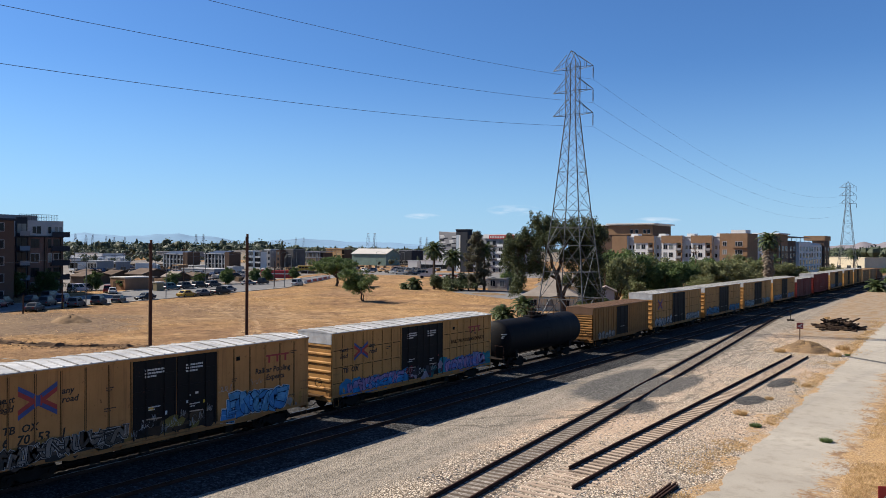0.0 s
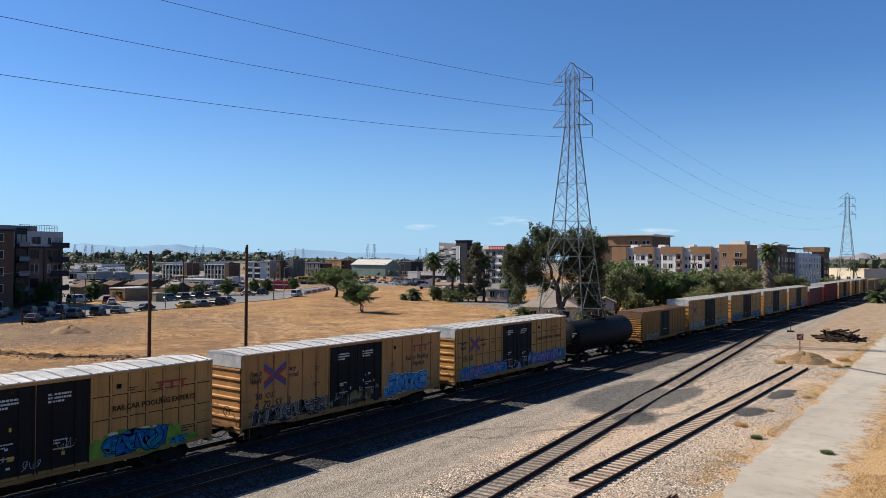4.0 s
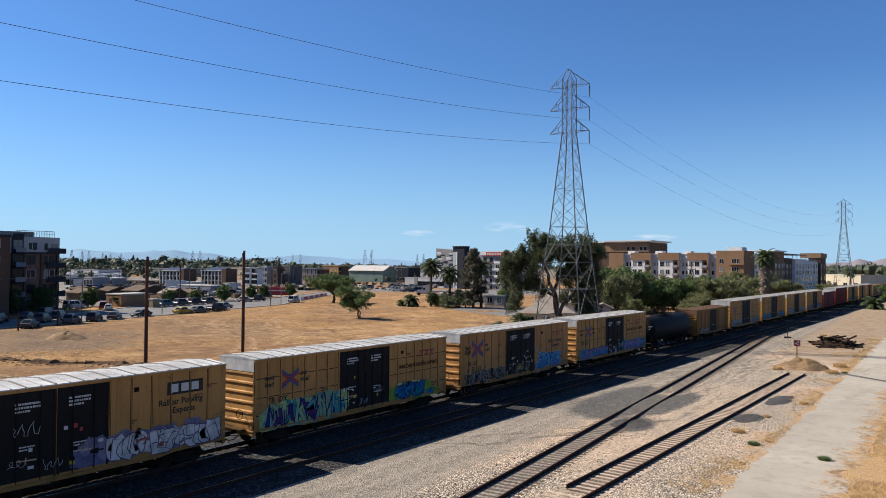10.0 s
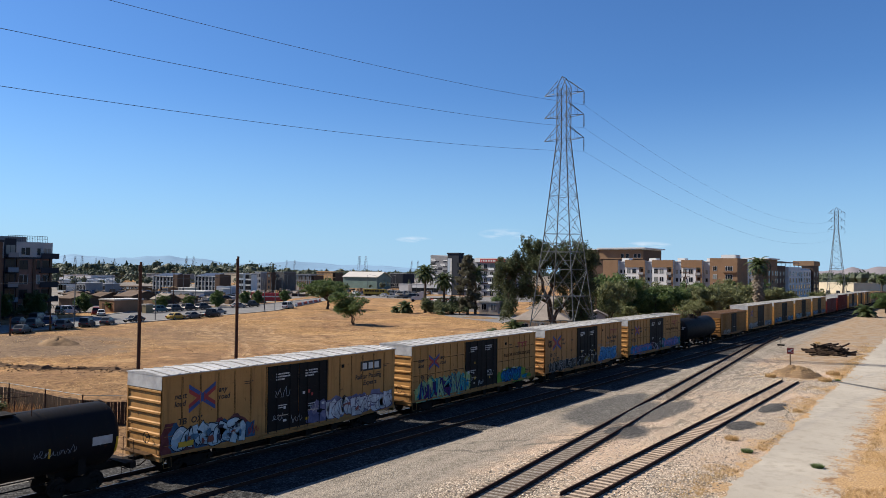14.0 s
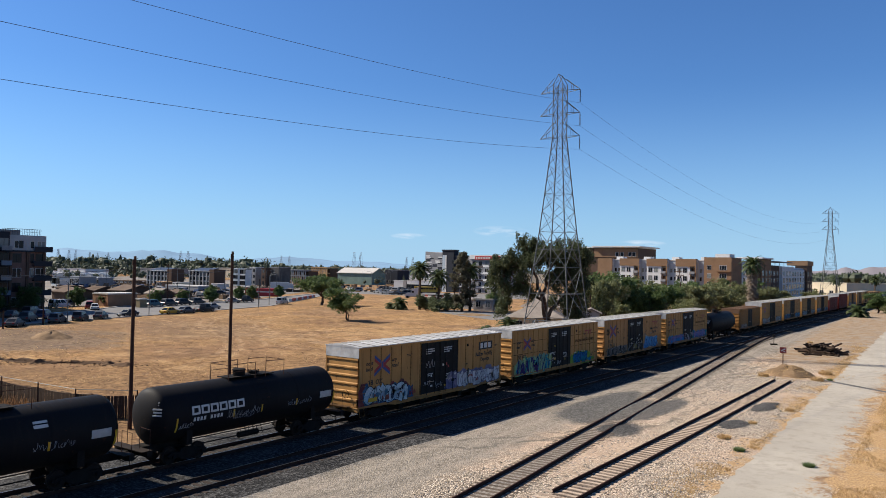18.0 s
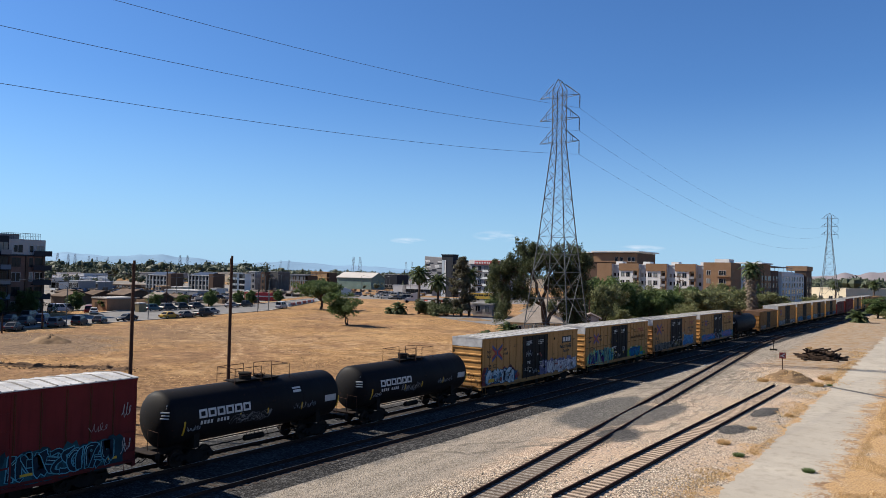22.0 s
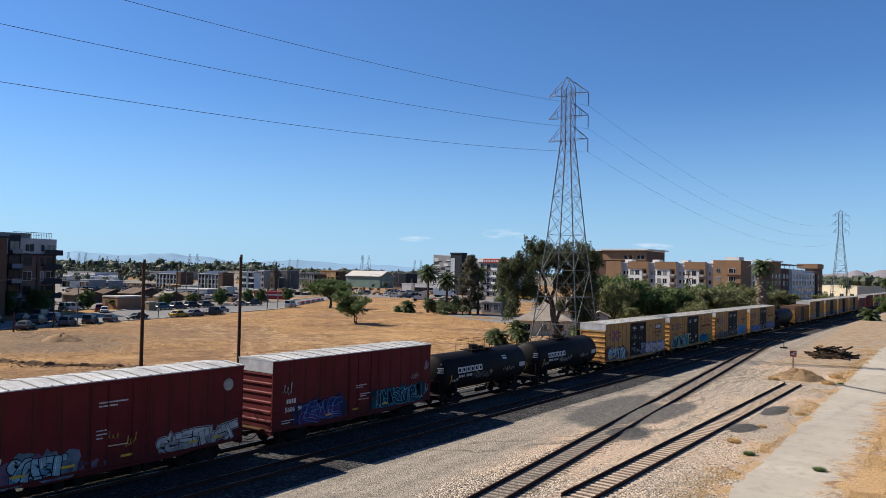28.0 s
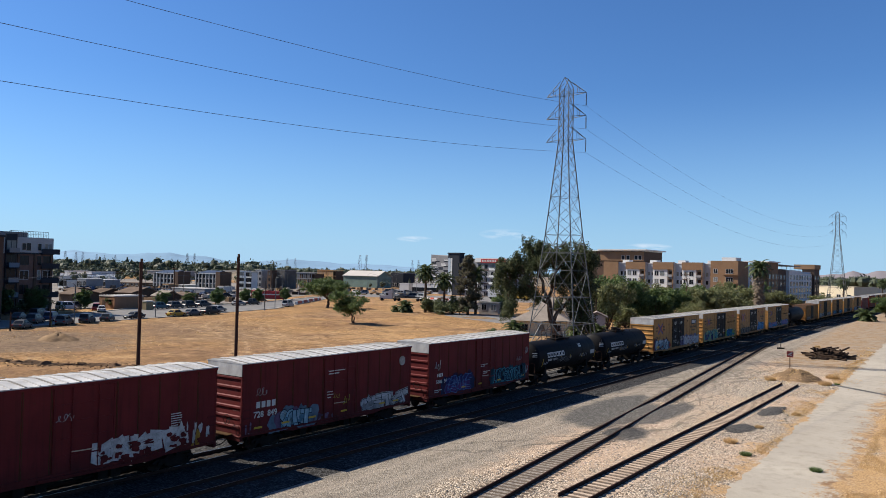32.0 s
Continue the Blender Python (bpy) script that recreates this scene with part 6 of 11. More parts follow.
def scatter_grass():
    """Dry grass along the path, on the mound and over the verge."""
    rng = random.Random(77)
    sh = Shape()
    spots = []
    for _ in range(22000):
        y = 30 + 110 * rng.random() ** 1.7
        side = rng.random()
        if side < 0.30:
            x = -9.5 - 0.031 * y - abs(rng.gauss(0, 1.1))
        elif side < 0.95:
            x = -4.6 - 0.026 * y + abs(rng.gauss(0, 2.6))
        else:
            x = rng.gauss(-16.2, 2.6)
            y = 90 + rng.gauss(0, 3.0)
        if noise.noise((x * 0.35, y * 0.18, 5)) < 0.0:
            continue
        spots.append((x, y))
    for x, y in spots:
        base = GZ
        d = math.hypot((x + 16.7) / 2.6, (y - 90) / 3.0)
        if d < 1:
            base += 1.05 * (1 - d ** 1.6)
        for _ in range(5):
            b, h, w = rng.uniform(0, math.tau), rng.uniform(0.03, 0.13), rng.uniform(0.010, 0.026)
            l = rng.uniform(0.3, 1.2) * h
            qx, qy = x + rng.gauss(0, 0.12), y + rng.gauss(0, 0.12)
            px, py = -math.sin(b) * w, math.cos(b) * w
            sh.add([(qx - px, qy - py, base), (qx + px, qy + py, base), (qx + l * math.cos(b), qy + l * math.sin(b), base + h)], [(0, 1, 2)])
    solid("dry_grass", sh, WEED, "short straw-yellow grass along the path", "dry grass", kind="stuff")


scatter_grass()


def scatter_pebbles():
    """Loose stones on the gravel near the stub track."""
    rng = random.Random(78)
    sh = Shape()
    for _ in range(9000):
        y = 28 + 62 * rng.random() ** 1.5
        x = rng.uniform(-22.0, -9.6 - 0.031 * y)
        r = rng.uniform(0.02, 0.06)
        if math.hypot((x + 21.5) / 4.5, (y - 57.5) / 10.5) < 1:
            continue
        a = rng.uniform(0, math.tau)
        c, s = math.cos(a) * r, math.sin(a) * r
        z = GZ
        if abs(x - third_x(y)) < 1.0 or abs(x + 16.12) < 0.9:
            continue
        sh.add([(x + c * 1.3, y + s * 1.3, z), (x - s, y + c, z), (x - c * 1.2, y - s * 1.2, z), (x + s, y - c, z), (x + c * 0.4, y + s * 0.3, z + r * 0.9), (x - c * 0.5, y - s * 0.4, z + r * 0.8)],
               [(0, 1, 4), (1, 5, 4), (1, 2, 5), (2, 3, 5), (3, 4, 5), (3, 0, 4)])
    k = Mat("pebble", 0.9)
    col = k.ramp(k.island(), [(0.0, (0.10, 0.09, 0.08)), (0.5, (0.34, 0.30, 0.26)), (1.0, (0.58, 0.51, 0.44))])
    solid("loose_stones", sh, k.done(col), "pale loose stones on the yard", "stones", kind="stuff")


scatter_pebbles()


def scatter_straw():
    """Stubble and dead stalks over the dry lot."""
    rng = random.Random(79)
    sh = Shape()
    for _ in range(7000):
        x, y = rng.uniform(-135, -44), rng.uniform(30, 165)
        if noise.noise((x * 0.07, y * 0.07, 3)) + 0.5 * noise.noise((x * 0.25, y * 0.25, 7)) < -0.05 or x > -44:
            continue
        for _ in range(3):
            b, h, w = rng.uniform(0, math.tau), rng.uniform(0.03, 0.13), rng.uniform(0.02, 0.06)
            l = rng.uniform(0.2, 1.4) * h
            qx, qy = x + rng.gauss(0, 0.2), y + rng.gauss(0, 0.2)
            px, py = -math.sin(b) * w, math.cos(b) * w
            sh.add([(qx - px, qy - py, GZ), (qx + px, qy + py, GZ), (qx + l * math.cos(b), qy + l * math.sin(b), GZ + h)], [(0, 1, 2)])
    solid("dry_stubble", sh, WEED, "sparse straw stubble over the dry lot", "dry grass", kind="stuff")


scatter_straw()


def scatter_litter():
    """Dark dead clumps and crumbs of earth, lying in streaks on the lot."""
    rng = random.Random(81)
    sh = Shape()
    for _ in range(30000):
        x, y = rng.uniform(-140, -44), rng.uniform(28, 175)
        if noise.noise((x * 0.10, y * 0.22, 9)) + 0.6 * noise.noise((x * 0.4, y * 0.9, 4)) < 0.16:
            continue
        r, a = rng.uniform(0.03, 0.11), rng.gauss(0, 0.4)
        c, q = math.cos(a) * r, math.sin(a) * r
        sh.add([(x + 1.6 * c, y + 1.6 * q, GZ), (x - q, y + c, GZ), (x - 1.3 * c, y - 1.3 * q, GZ), (x + q, y - c, GZ), (x + 0.2 * c, y + 0.2 * q, GZ + r * rng.uniform(0.3, 0.8))], [(0, 1, 4), (1, 2, 4), (2, 3, 4), (3, 0, 4)])
    k = Mat("lot litter", 0.95)
    col = k.ramp(k.island(), [(0.0, (0.13, 0.085, 0.055)), (0.6, (0.25, 0.16, 0.09)), (1.0, (0.50, 0.33, 0.17))])
    solid("lot_litter", sh, k.done(col), "dark dead clumps strewn over the dry lot", "dry weeds", kind="stuff")


scatter_litter()

# buffer sign, switch stand, old sleepers, spare rails, red sign, weeds
sg = thing("track_sign", "small red and white sign on a thin post", "sign", pose(-18.4, 95.5, GZ, 0, 0, 20))
part("post", Shape().box(-0.05, -0.05, 0, 0.05, 0.05, 2.05, 0.01), plain("sign post", (0.16, 0.10, 0.07), 0.8), sg)
part("plate", Shape().box(-0.36, -0.075, 1.75, 0.36, -0.05, 2.45, 0.01), plain("faded red sign", (0.42, 0.075, 0.065), 0.6), sg)
bars(sg, 0, 0, 0, 1, 0.01, 0.01, 0.01, WHITE_PAINT)
mk = Shape()
for s in (-1, 1):
    mk.prism([(-0.26, s * 0.05 + 2.12), (-0.2, s * 0.05 + 2.0), (0.26, -s * 0.18 + 2.05), (0.2, -s * 0.18 + 2.16)], 0.004, lambda u, w, d: (u, -0.079 - d, w))
part("white_mark", mk, WHITE_PAINT, sg)
sw = thing("switch_stand", "dark switch stand beside the turnout", "switch stand", pose(-25.6, 126.0, GZ))
part("mast", Shape().rod((0, 0, 0), (0, 0, 1.55), 0.05, 8), FRAME_DARK, sw)
part("target", Shape().box(-0.22, -0.02, 1.30, 0.22, 0.02, 1.62, 0.01), FRAME_DARK, sw)
part("base", Shape().box(-0.5, -0.25, 0, 0.5, 0.25, 0.22, 0.03), FRAME_DARK, sw)
old = Shape().box(-1.25, -0.11, -0.09, 1.25, 0.11, 0.09, 0.02)
old_me = old.mesh("old_sleeper", tie_material("rotten sleeper", (0.045, 0.030, 0.022), (0.11, 0.075, 0.055)))
rng = random.Random(5)
heap = thing("sleeper_heap", "heap of dark rotten old sleepers thrown together", "timber heap", pose(-17.6, 118.0, GZ))
for i in range(64):
    r = rng.random()
    x, y = max(-2.6, min(2.6, rng.gauss(0, 1.5))), rng.gauss(0, 1.5)
    z = 0.12 + max(0.0, 1.25 - 0.36 * math.hypot(x, y)) * rng.random()
    part("old_sleeper", old_me, None, heap).matrix_basis = pose(x, y, z, 0, rng.uniform(-16, 16) * (1 if z > 0.3 else 0.3), rng.uniform(0, 180))
for i in range(9):
    part("old_sleeper", old_me, None, heap).matrix_basis = pose(rng.uniform(-1.6, 1.6), rng.uniform(-1.4, 1.4), 0.82 + 0.3 * rng.random(), 0, rng.uniform(-26, 26), rng.uniform(20, 70))
rails = thing("rail_stack", "short stack of rusty spare rails on the gravel", "rails")
for i in range(3):
    part("spare_rail", rail([(-11.98 + 0.16 * i + 0.753, 26.0, GZ + 0.17), (-12.02 + 0.16 * i + 0.753, 34.3 + 0.25 * (i % 2), GZ + 0.17)], -1, RAIL_RUST), RAIL_RUST, rails)
rs = thing("warning_board", "small red and white board on a stake beside the path", "sign", pose(-3.37, 34.52, GZ, 0, 0, 28))
part("stake", Shape().box(-0.04, -0.04, 0, 0.04, 0.04, 1.46), WOOD_POLE, rs)
part("board", Shape().box(-0.42, -0.07, 0.94, 0.42, -0.04, 1.60), plain("red board", (0.50, 0.04, 0.04), 0.5), rs)
part("white_field", Shape().prism([(-0.38, 0.98), (0.38, 0.98), (-0.1, 1.28)], 0.004, lambda u, w, d: (u, -0.074 - d, w)), WHITE_PAINT, rs)
# flat dark strip painted in for a thin cast shadow across the path
shadow_strip = Shape().add([(-19.5, 92.8, GZ + 0.013), (-13.5, 87.6, GZ + 0.013), (-5.5, 81.6, GZ + 0.013), (-5.5, 82.5, GZ + 0.013), (-13.5, 88.7, GZ + 0.013), (-19.5, 93.6, GZ + 0.013)], [(0, 1, 4, 5), (1, 2, 3, 4)])
solid("trench_patch", shadow_strip, plain("painted shadow on path", (0.20, 0.19, 0.18), 0.95, 0, 1.5, 0.35, 0.1), "thin shadow line across the path, laid as a dark strip", "path", kind="structure")
weed_g = tuft_mesh("weed", 420, 0.42, 0.42, 0.7, LEAF, 3)
weed_d = tuft_mesh("weed", 300, 0.55, 0.6, 0.5, WEED, 4)
for x, y, s, g in ((-7.75, 47.6, 1.0, 1), (-12.4, 88.0, 0.8, 1), (-13.3, 58.5, 0.7, 0), (-12.2, 66, 0.8, 0), (-18.6, 86.5, 1.3, 0), (-13.6, 52, 1.0, 0), (-11.9, 49, 1.0, 1), (-13.4, 86.8, 1.5, 0), (-13.6, 93.0, 1.6, 0), (-21.8, 134, 1.0, 0)):
    w = tagged(new("weed", weed_g if g else weed_d), "low green weed on gravel" if g else "dry brown weed on gravel", "weed", "weeds of the yard")
    w.location, w.scale = (x, y, GZ), (0.75 * s, 0.75 * s, 0.6 * s)

# ---- power line ----
def strut(sh, p, q, w):
    sh.bar(p, q, w, w)


def lattice_tower(m, wires_side=1, label="tall grey lattice power pylon with bare arms on one side"):
    th = thing("power_pylon", label, "pylon", m, group="pylons of the power line")
    half = lambda z: (3.62 - z * 0.1065) if z < 16.2 else ((1.895 - (z - 16.2) * 0.0905) if z < 29.2 else 0.72)
    corner = lambda z, i: Vector((half(z) * (1, 1, -1, -1)[i], half(z) * (1, -1, -1, 1)[i], z))
    top = 36.6
    for i in range(4):
        leg = Shape()
        for a, b in ((-0.1, 16.2), (16.2, 29.2), (29.2, top)):
            strut(leg, corner(a, i), corner(b, i), 0.12 if a < 20 else 0.095)
        part("leg", leg, TOWER_STEEL, th)
        part("footing", Shape().box(corner(0, i).x - 0.35, corner(0, i).y - 0.35, -0.1, corner(0, i).x + 0.35, corner(0, i).y + 0.35, 0.30, 0.05), KERB, th)
    levels = [4.1, 11.3, 16.2, 19.0, 21.4, 23.5, 25.4, 27.2, 29.2, 30.8, 32.4, 34.0, 35.6, top]
    for f in range(4):
        g = (f + 1) % 4
        at = lambda z, u: corner(z, f).lerp(corner(z, g), u)
        br = Shape()
        strut(br, corner(4.1, f), corner(4.1, g), 0.10)  # inverted V down to the feet, with its short ties
        for q in (f, g):
            strut(br, at(4.1, 0.5), corner(0.1, q), 0.09)
            strut(br, (at(4.1, 0.5) + corner(0.1, q)) / 2, corner(2.1, q), 0.06)
            strut(br, (at(4.1, 0.5) + corner(0.1, q)) / 2, at(4.1, 0.2 if q == f else 0.8), 0.06)
        for n, (a, b) in enumerate(zip(levels, levels[1:])):
            w = 0.048 if a > 16 else 0.066
            strut(br, corner(a, f), corner(b, g), w)
            strut(br, corner(a, g), corner(b, f), w)
            if n < 2:
                mid = (corner(a, f) + corner(b, g) + corner(a, g) + corner(b, f)) / 4
                strut(br, at((a + b) / 2, 0.0), mid, 0.065)
                strut(br, at((a + b) / 2, 1.0), mid, 0.065)
                for q, e in ((0.0, 0.25), (1.0, 0.75)):
                    for z in (a + (b - a) * 0.25, a + (b - a) * 0.75):
                        strut(br, at(z, q), at(z, e), 0.05)
            if a in (11.3, 16.2, 21.4, 29.2, 32.4, 35.6):
                strut(br, corner(a, f), corner(a, g), w)
        part("lattice_face", br, TOWER_STEEL, th)
    for z in ARM_Z:
        for s in (-1, 1):
            tip = Vector((s * 3.0, 0, z))
            r1, r2 = Vector((s * 0.72, -0.72, z)), Vector((s * 0.72, 0.72, z))
            u1, u2 = Vector((s * 0.62, -0.66, min(z + 1.95, 37.4))), Vector((s * 0.62, 0.66, min(z + 1.95, 37.4)))
            run = [u1, tip, u2, (u2 + tip) / 2, (r2 + tip) / 2, r2, tip, r1, (r1 + tip) / 2, (u1 + tip) / 2, u1]
            part("cross_arm", Shape().tube(run, 0.042, 5), TOWER_STEEL, th)
            if s == wires_side:
                ins = Shape().rod(tip, tip - Vector((0, 0, DROP)), 0.025, 5)
                for k in range(14):
                    c = tip - Vector((0, 0, 0.2 + k * 0.11))
                    ins.lathe([(c.z - 0.04, 0.04), (c.z - 0.02, 0.115), (c.z, 0.11), (c.z + 0.02, 0.045)], 8, lambda x, y, zz, c=c: (c.x + x, c.y + y, zz))
                part("insulator_string", ins, INSULATOR, th)
    cap = Shape()
    for i in range(4):
        strut(cap, corner(top, i), (0, (0.62, -0.62, -0.62, 0.62)[i], 37.9), 0.07)
    strut(cap, (0, -0.62, 37.9), (0, 0.62, 37.9), 0.07)
    part("peak", cap, TOWER_STEEL, th)
    return th


ARM_Z, DROP = (29.25, 32.45, 35.6), 1.85
PX, PY, SPAN = -47.1, 94.4, 238.0
lattice_tower(pose(PX, PY, GZ))
lattice_tower(pose(PX, PY + SPAN, GZ), label="distant grey lattice power pylon of the same line")
lattice_tower(pose(PX, PY - SPAN, GZ), label="grey lattice power pylon behind the bridge")
for z in ARM_Z:
    for y0 in (PY - SPAN, PY):
        sh = Shape()
        pts = []
        for i in range(41):
            u = i / 40
            pts.append((PX + 3.0, y0 + SPAN * u, z - DROP + GZ - 4 * 7.65 * u * (1 - u)))
        solid("power_line", sh.tube(pts, 0.017 if y0 < PY else 0.012, 5), WIRE, "thin dark conductor sagging between pylons", "power line", group="conductors")

# ---- wooden poles behind the train ----
def wood_pole(x, y, high, lean=0.0):
    th = thing("wooden_pole", "bare dark wooden pole without cross-arms", "pole", pose(x, y, GZ, 0, lean, 0), group="old poles along the lot")
    part("shaft", Shape().rod((0, 0, 0), (0, 0, high - 0.5), 0.135, 12, 0.105), WOOD_POLE, th, smooth=True)
    part("top_pin", Shape().box(-0.06, -0.05, high - 0.7, 0.06, 0.09, high, 0.01).box(-0.03, -0.14, high - 0.62, 0.03, -0.04, high - 0.2), WOOD_POLE, th)
    return th


wood_pole(-45.0, 28.95, 11.25)
wood_pole(-45.0, 36.9, 11.80)
w = thing("hanging_lines", "thin slack line between the old poles", "cable")
part("line", Shape().tube([(-45.0, 4.0 + 2.5 * i, 9.2 + 1.0 * (i / 10) ** 2) for i in range(11)], 0.014, 5), WIRE, w)
part("line", Shape().tube([(-45.0, 29.0 + 0.8 * i, 10.2 - 0.3 * math.sin(i * 0.314)) for i in range(11)], 0.014, 5), WIRE, w)

# ---- fence and broken ground behind the train ----
fe = thing("slat_fence", "low dark slatted chain-link fence, sagging", "fence")
SLAT = Shape().box(-0.075, -0.01, 0, 0.075, 0.01, 1.62).mesh("slat", CHAIN)
fpts = [(-71.0, 26.0), (-65.6, 27.0), (-60.3, 28.0), (-55.5, 28.3), (-51.0, 28.6), (-47.4, 31.0)]
for i, (x, y) in enumerate(fpts):
    part("fence_post", Shape().rod((x, y, GZ), (x, y, 1.78), 0.045, 8), RAIL_RUST, fe)
for (ax, ay), (bx, by) in zip(fpts, fpts[1:]):
    n = 26
    for k in range(n):
        u = (k + 0.41) / n
        o = part("slat", SLAT, None, fe)
        o.matrix_basis = pose(ax + (bx - ax) * u, ay + (by - ay) * u, GZ + 0.05 - 0.10 * math.sin(u * math.pi), 0, random.uniform(-1.5, 1.5), math.degrees(math.atan2(by - ay, bx - ax)))
    part("top_rail", Shape().rod((ax, ay, 1.74), (bx, by, 1.74), 0.022, 6), TOWER_STEEL, fe)


def ridge(name, label, pts, wide, high, material, seed):
    """A ragged low bank along a line."""
    sh, v, n = Shape(), [], 7
    dense = []
    for (ax, ay), (bx, by) in zip(pts, pts[1:]):
        dense += [(ax + (bx - ax) * k / 34, ay + (by - ay) * k / 34) for k in range(34)]
    for x, y in dense:
        for i in range(n):
            u = i / (n - 1) * 2 - 1
            q = 1 + 0.7 * noise.noise((x * 0.9, y * 0.9, seed + 0.6 * i))
            v.append((x + 0.3 * noise.noise((x, y, i)), y + wide * u * q, GZ - 0.02 + max(0, high * (1 - u * u) * q * (0.22 + 1.25 * noise.noise((x * 1.7, y * 1.7, seed + 0.5 * i))))))
    sh.add(v, [(j * n + i, (j + 1) * n + i, (j + 1) * n + i + 1, j * n + i + 1) for j in range(len(dense) - 1) for i in range(n - 1)])
    return solid(name, sh, material, label, "soil bank", kind="structure")




def clods(name, label, pts, count, spread, size, material, seed):
    """Loose clods of earth strewn along a line."""
    rng = random.Random(seed)
    sh = Shape()
    for _ in range(count):
        u = rng.uniform(0, len(pts) - 1.001)
        i = int(u)
        x = pts[i][0] + (pts[i + 1][0] - pts[i][0]) * (u - i) + rng.gauss(0, spread)
        y = pts[i][1] + (pts[i + 1][1] - pts[i][1]) * (u - i) + rng.gauss(0, spread)
        s = size * rng.uniform(0.3, 1.0) ** 1.5
        v, f = LUMPS[rng.randrange(10)]
        sh.add([(x + 1.5 * s * p[0], y + 1.5 * s * p[1], GZ + s * (0.8 * p[2] + 0.2)) for p in v], f)
    solid(name, sh, material, label, "soil", kind="stuff")


clods("soil_clods", "dark crumbling clods of soil across the lot", [(-98, 37.5), (-88, 39.5), (-81, 41.3), (-77, 45), (-72, 46.5)], 620, 1.1, 0.15, SOIL_DARK, 2)
ridge("soil_bank", "low crumbling soil edge across the lot", [(-98, 37.8), (-88, 39.8), (-81, 41.6), (-77, 45.2), (-72, 46.8)], 1.3, 0.34, SOIL_DARK, 2.0)
ridge("soil_bank", "brown turned soil beside the fence", [(-76, 30.5), (-66, 31.5), (-58, 32.5), (-50, 35)], 1.6, 0.45, SOIL, 6.0)
patch("dirt_mound", "small earth heap on the dry lot", -106.0, 55.7, 3.0, 2.6, 0.95, SOIL, 41.0)
patch("dirt_mound", "flat earth heap on the dry lot", -96.0, 150.0, 5.0, 3.0, 0.4, SOIL, 44.0)

# ---- trees ----
def leaf_cloud(sh, rng, c, r, count, size, squash=0.8, droop=0.0):
    for _ in range(count):
        d = Vector((rng.gauss(0, 1), rng.gauss(0, 1), rng.gauss(0, 1)))
        d = d.normalized() * (r * rng.random() ** 0.4)
        p = Vector(c) + Vector((d.x, d.y, d.z * squash - droop * rng.random()))
        n = Vector((rng.gauss(0, 1), rng.gauss(0, 1), rng.gauss(0, 1) - droop * 0.5)).normalized()
        a = n.orthogonal().normalized()
        b = n.cross(a)
        s = size * rng.uniform(0.6, 1.3)
        sh.add([p - a * s * 0.5, p + b * s * 0.28, p + a * s * 0.6, p - b * s * 0.28], [(0, 1, 2, 3)])


def limb(sh, p, q, r0, r1, rng, bend=0.12, n=4):
    pts = [Vector(p)]
    L = (Vector(q) - Vector(p)).length
    for i in range(1, n):
        u = i / n
        pts.append(Vector(p).lerp(Vector(q), u) + Vector((rng.uniform(-1, 1), rng.uniform(-1, 1), rng.uniform(-0.5, 0.8))) * bend * L * 0.5)
    pts.append(Vector(q))
    for i in range(n):
        sh.rod(pts[i], pts[i + 1], r0 + (r1 - r0) * i / n, 7, r0 + (r1 - r0) * (i + 1) / n)


TREES = {}


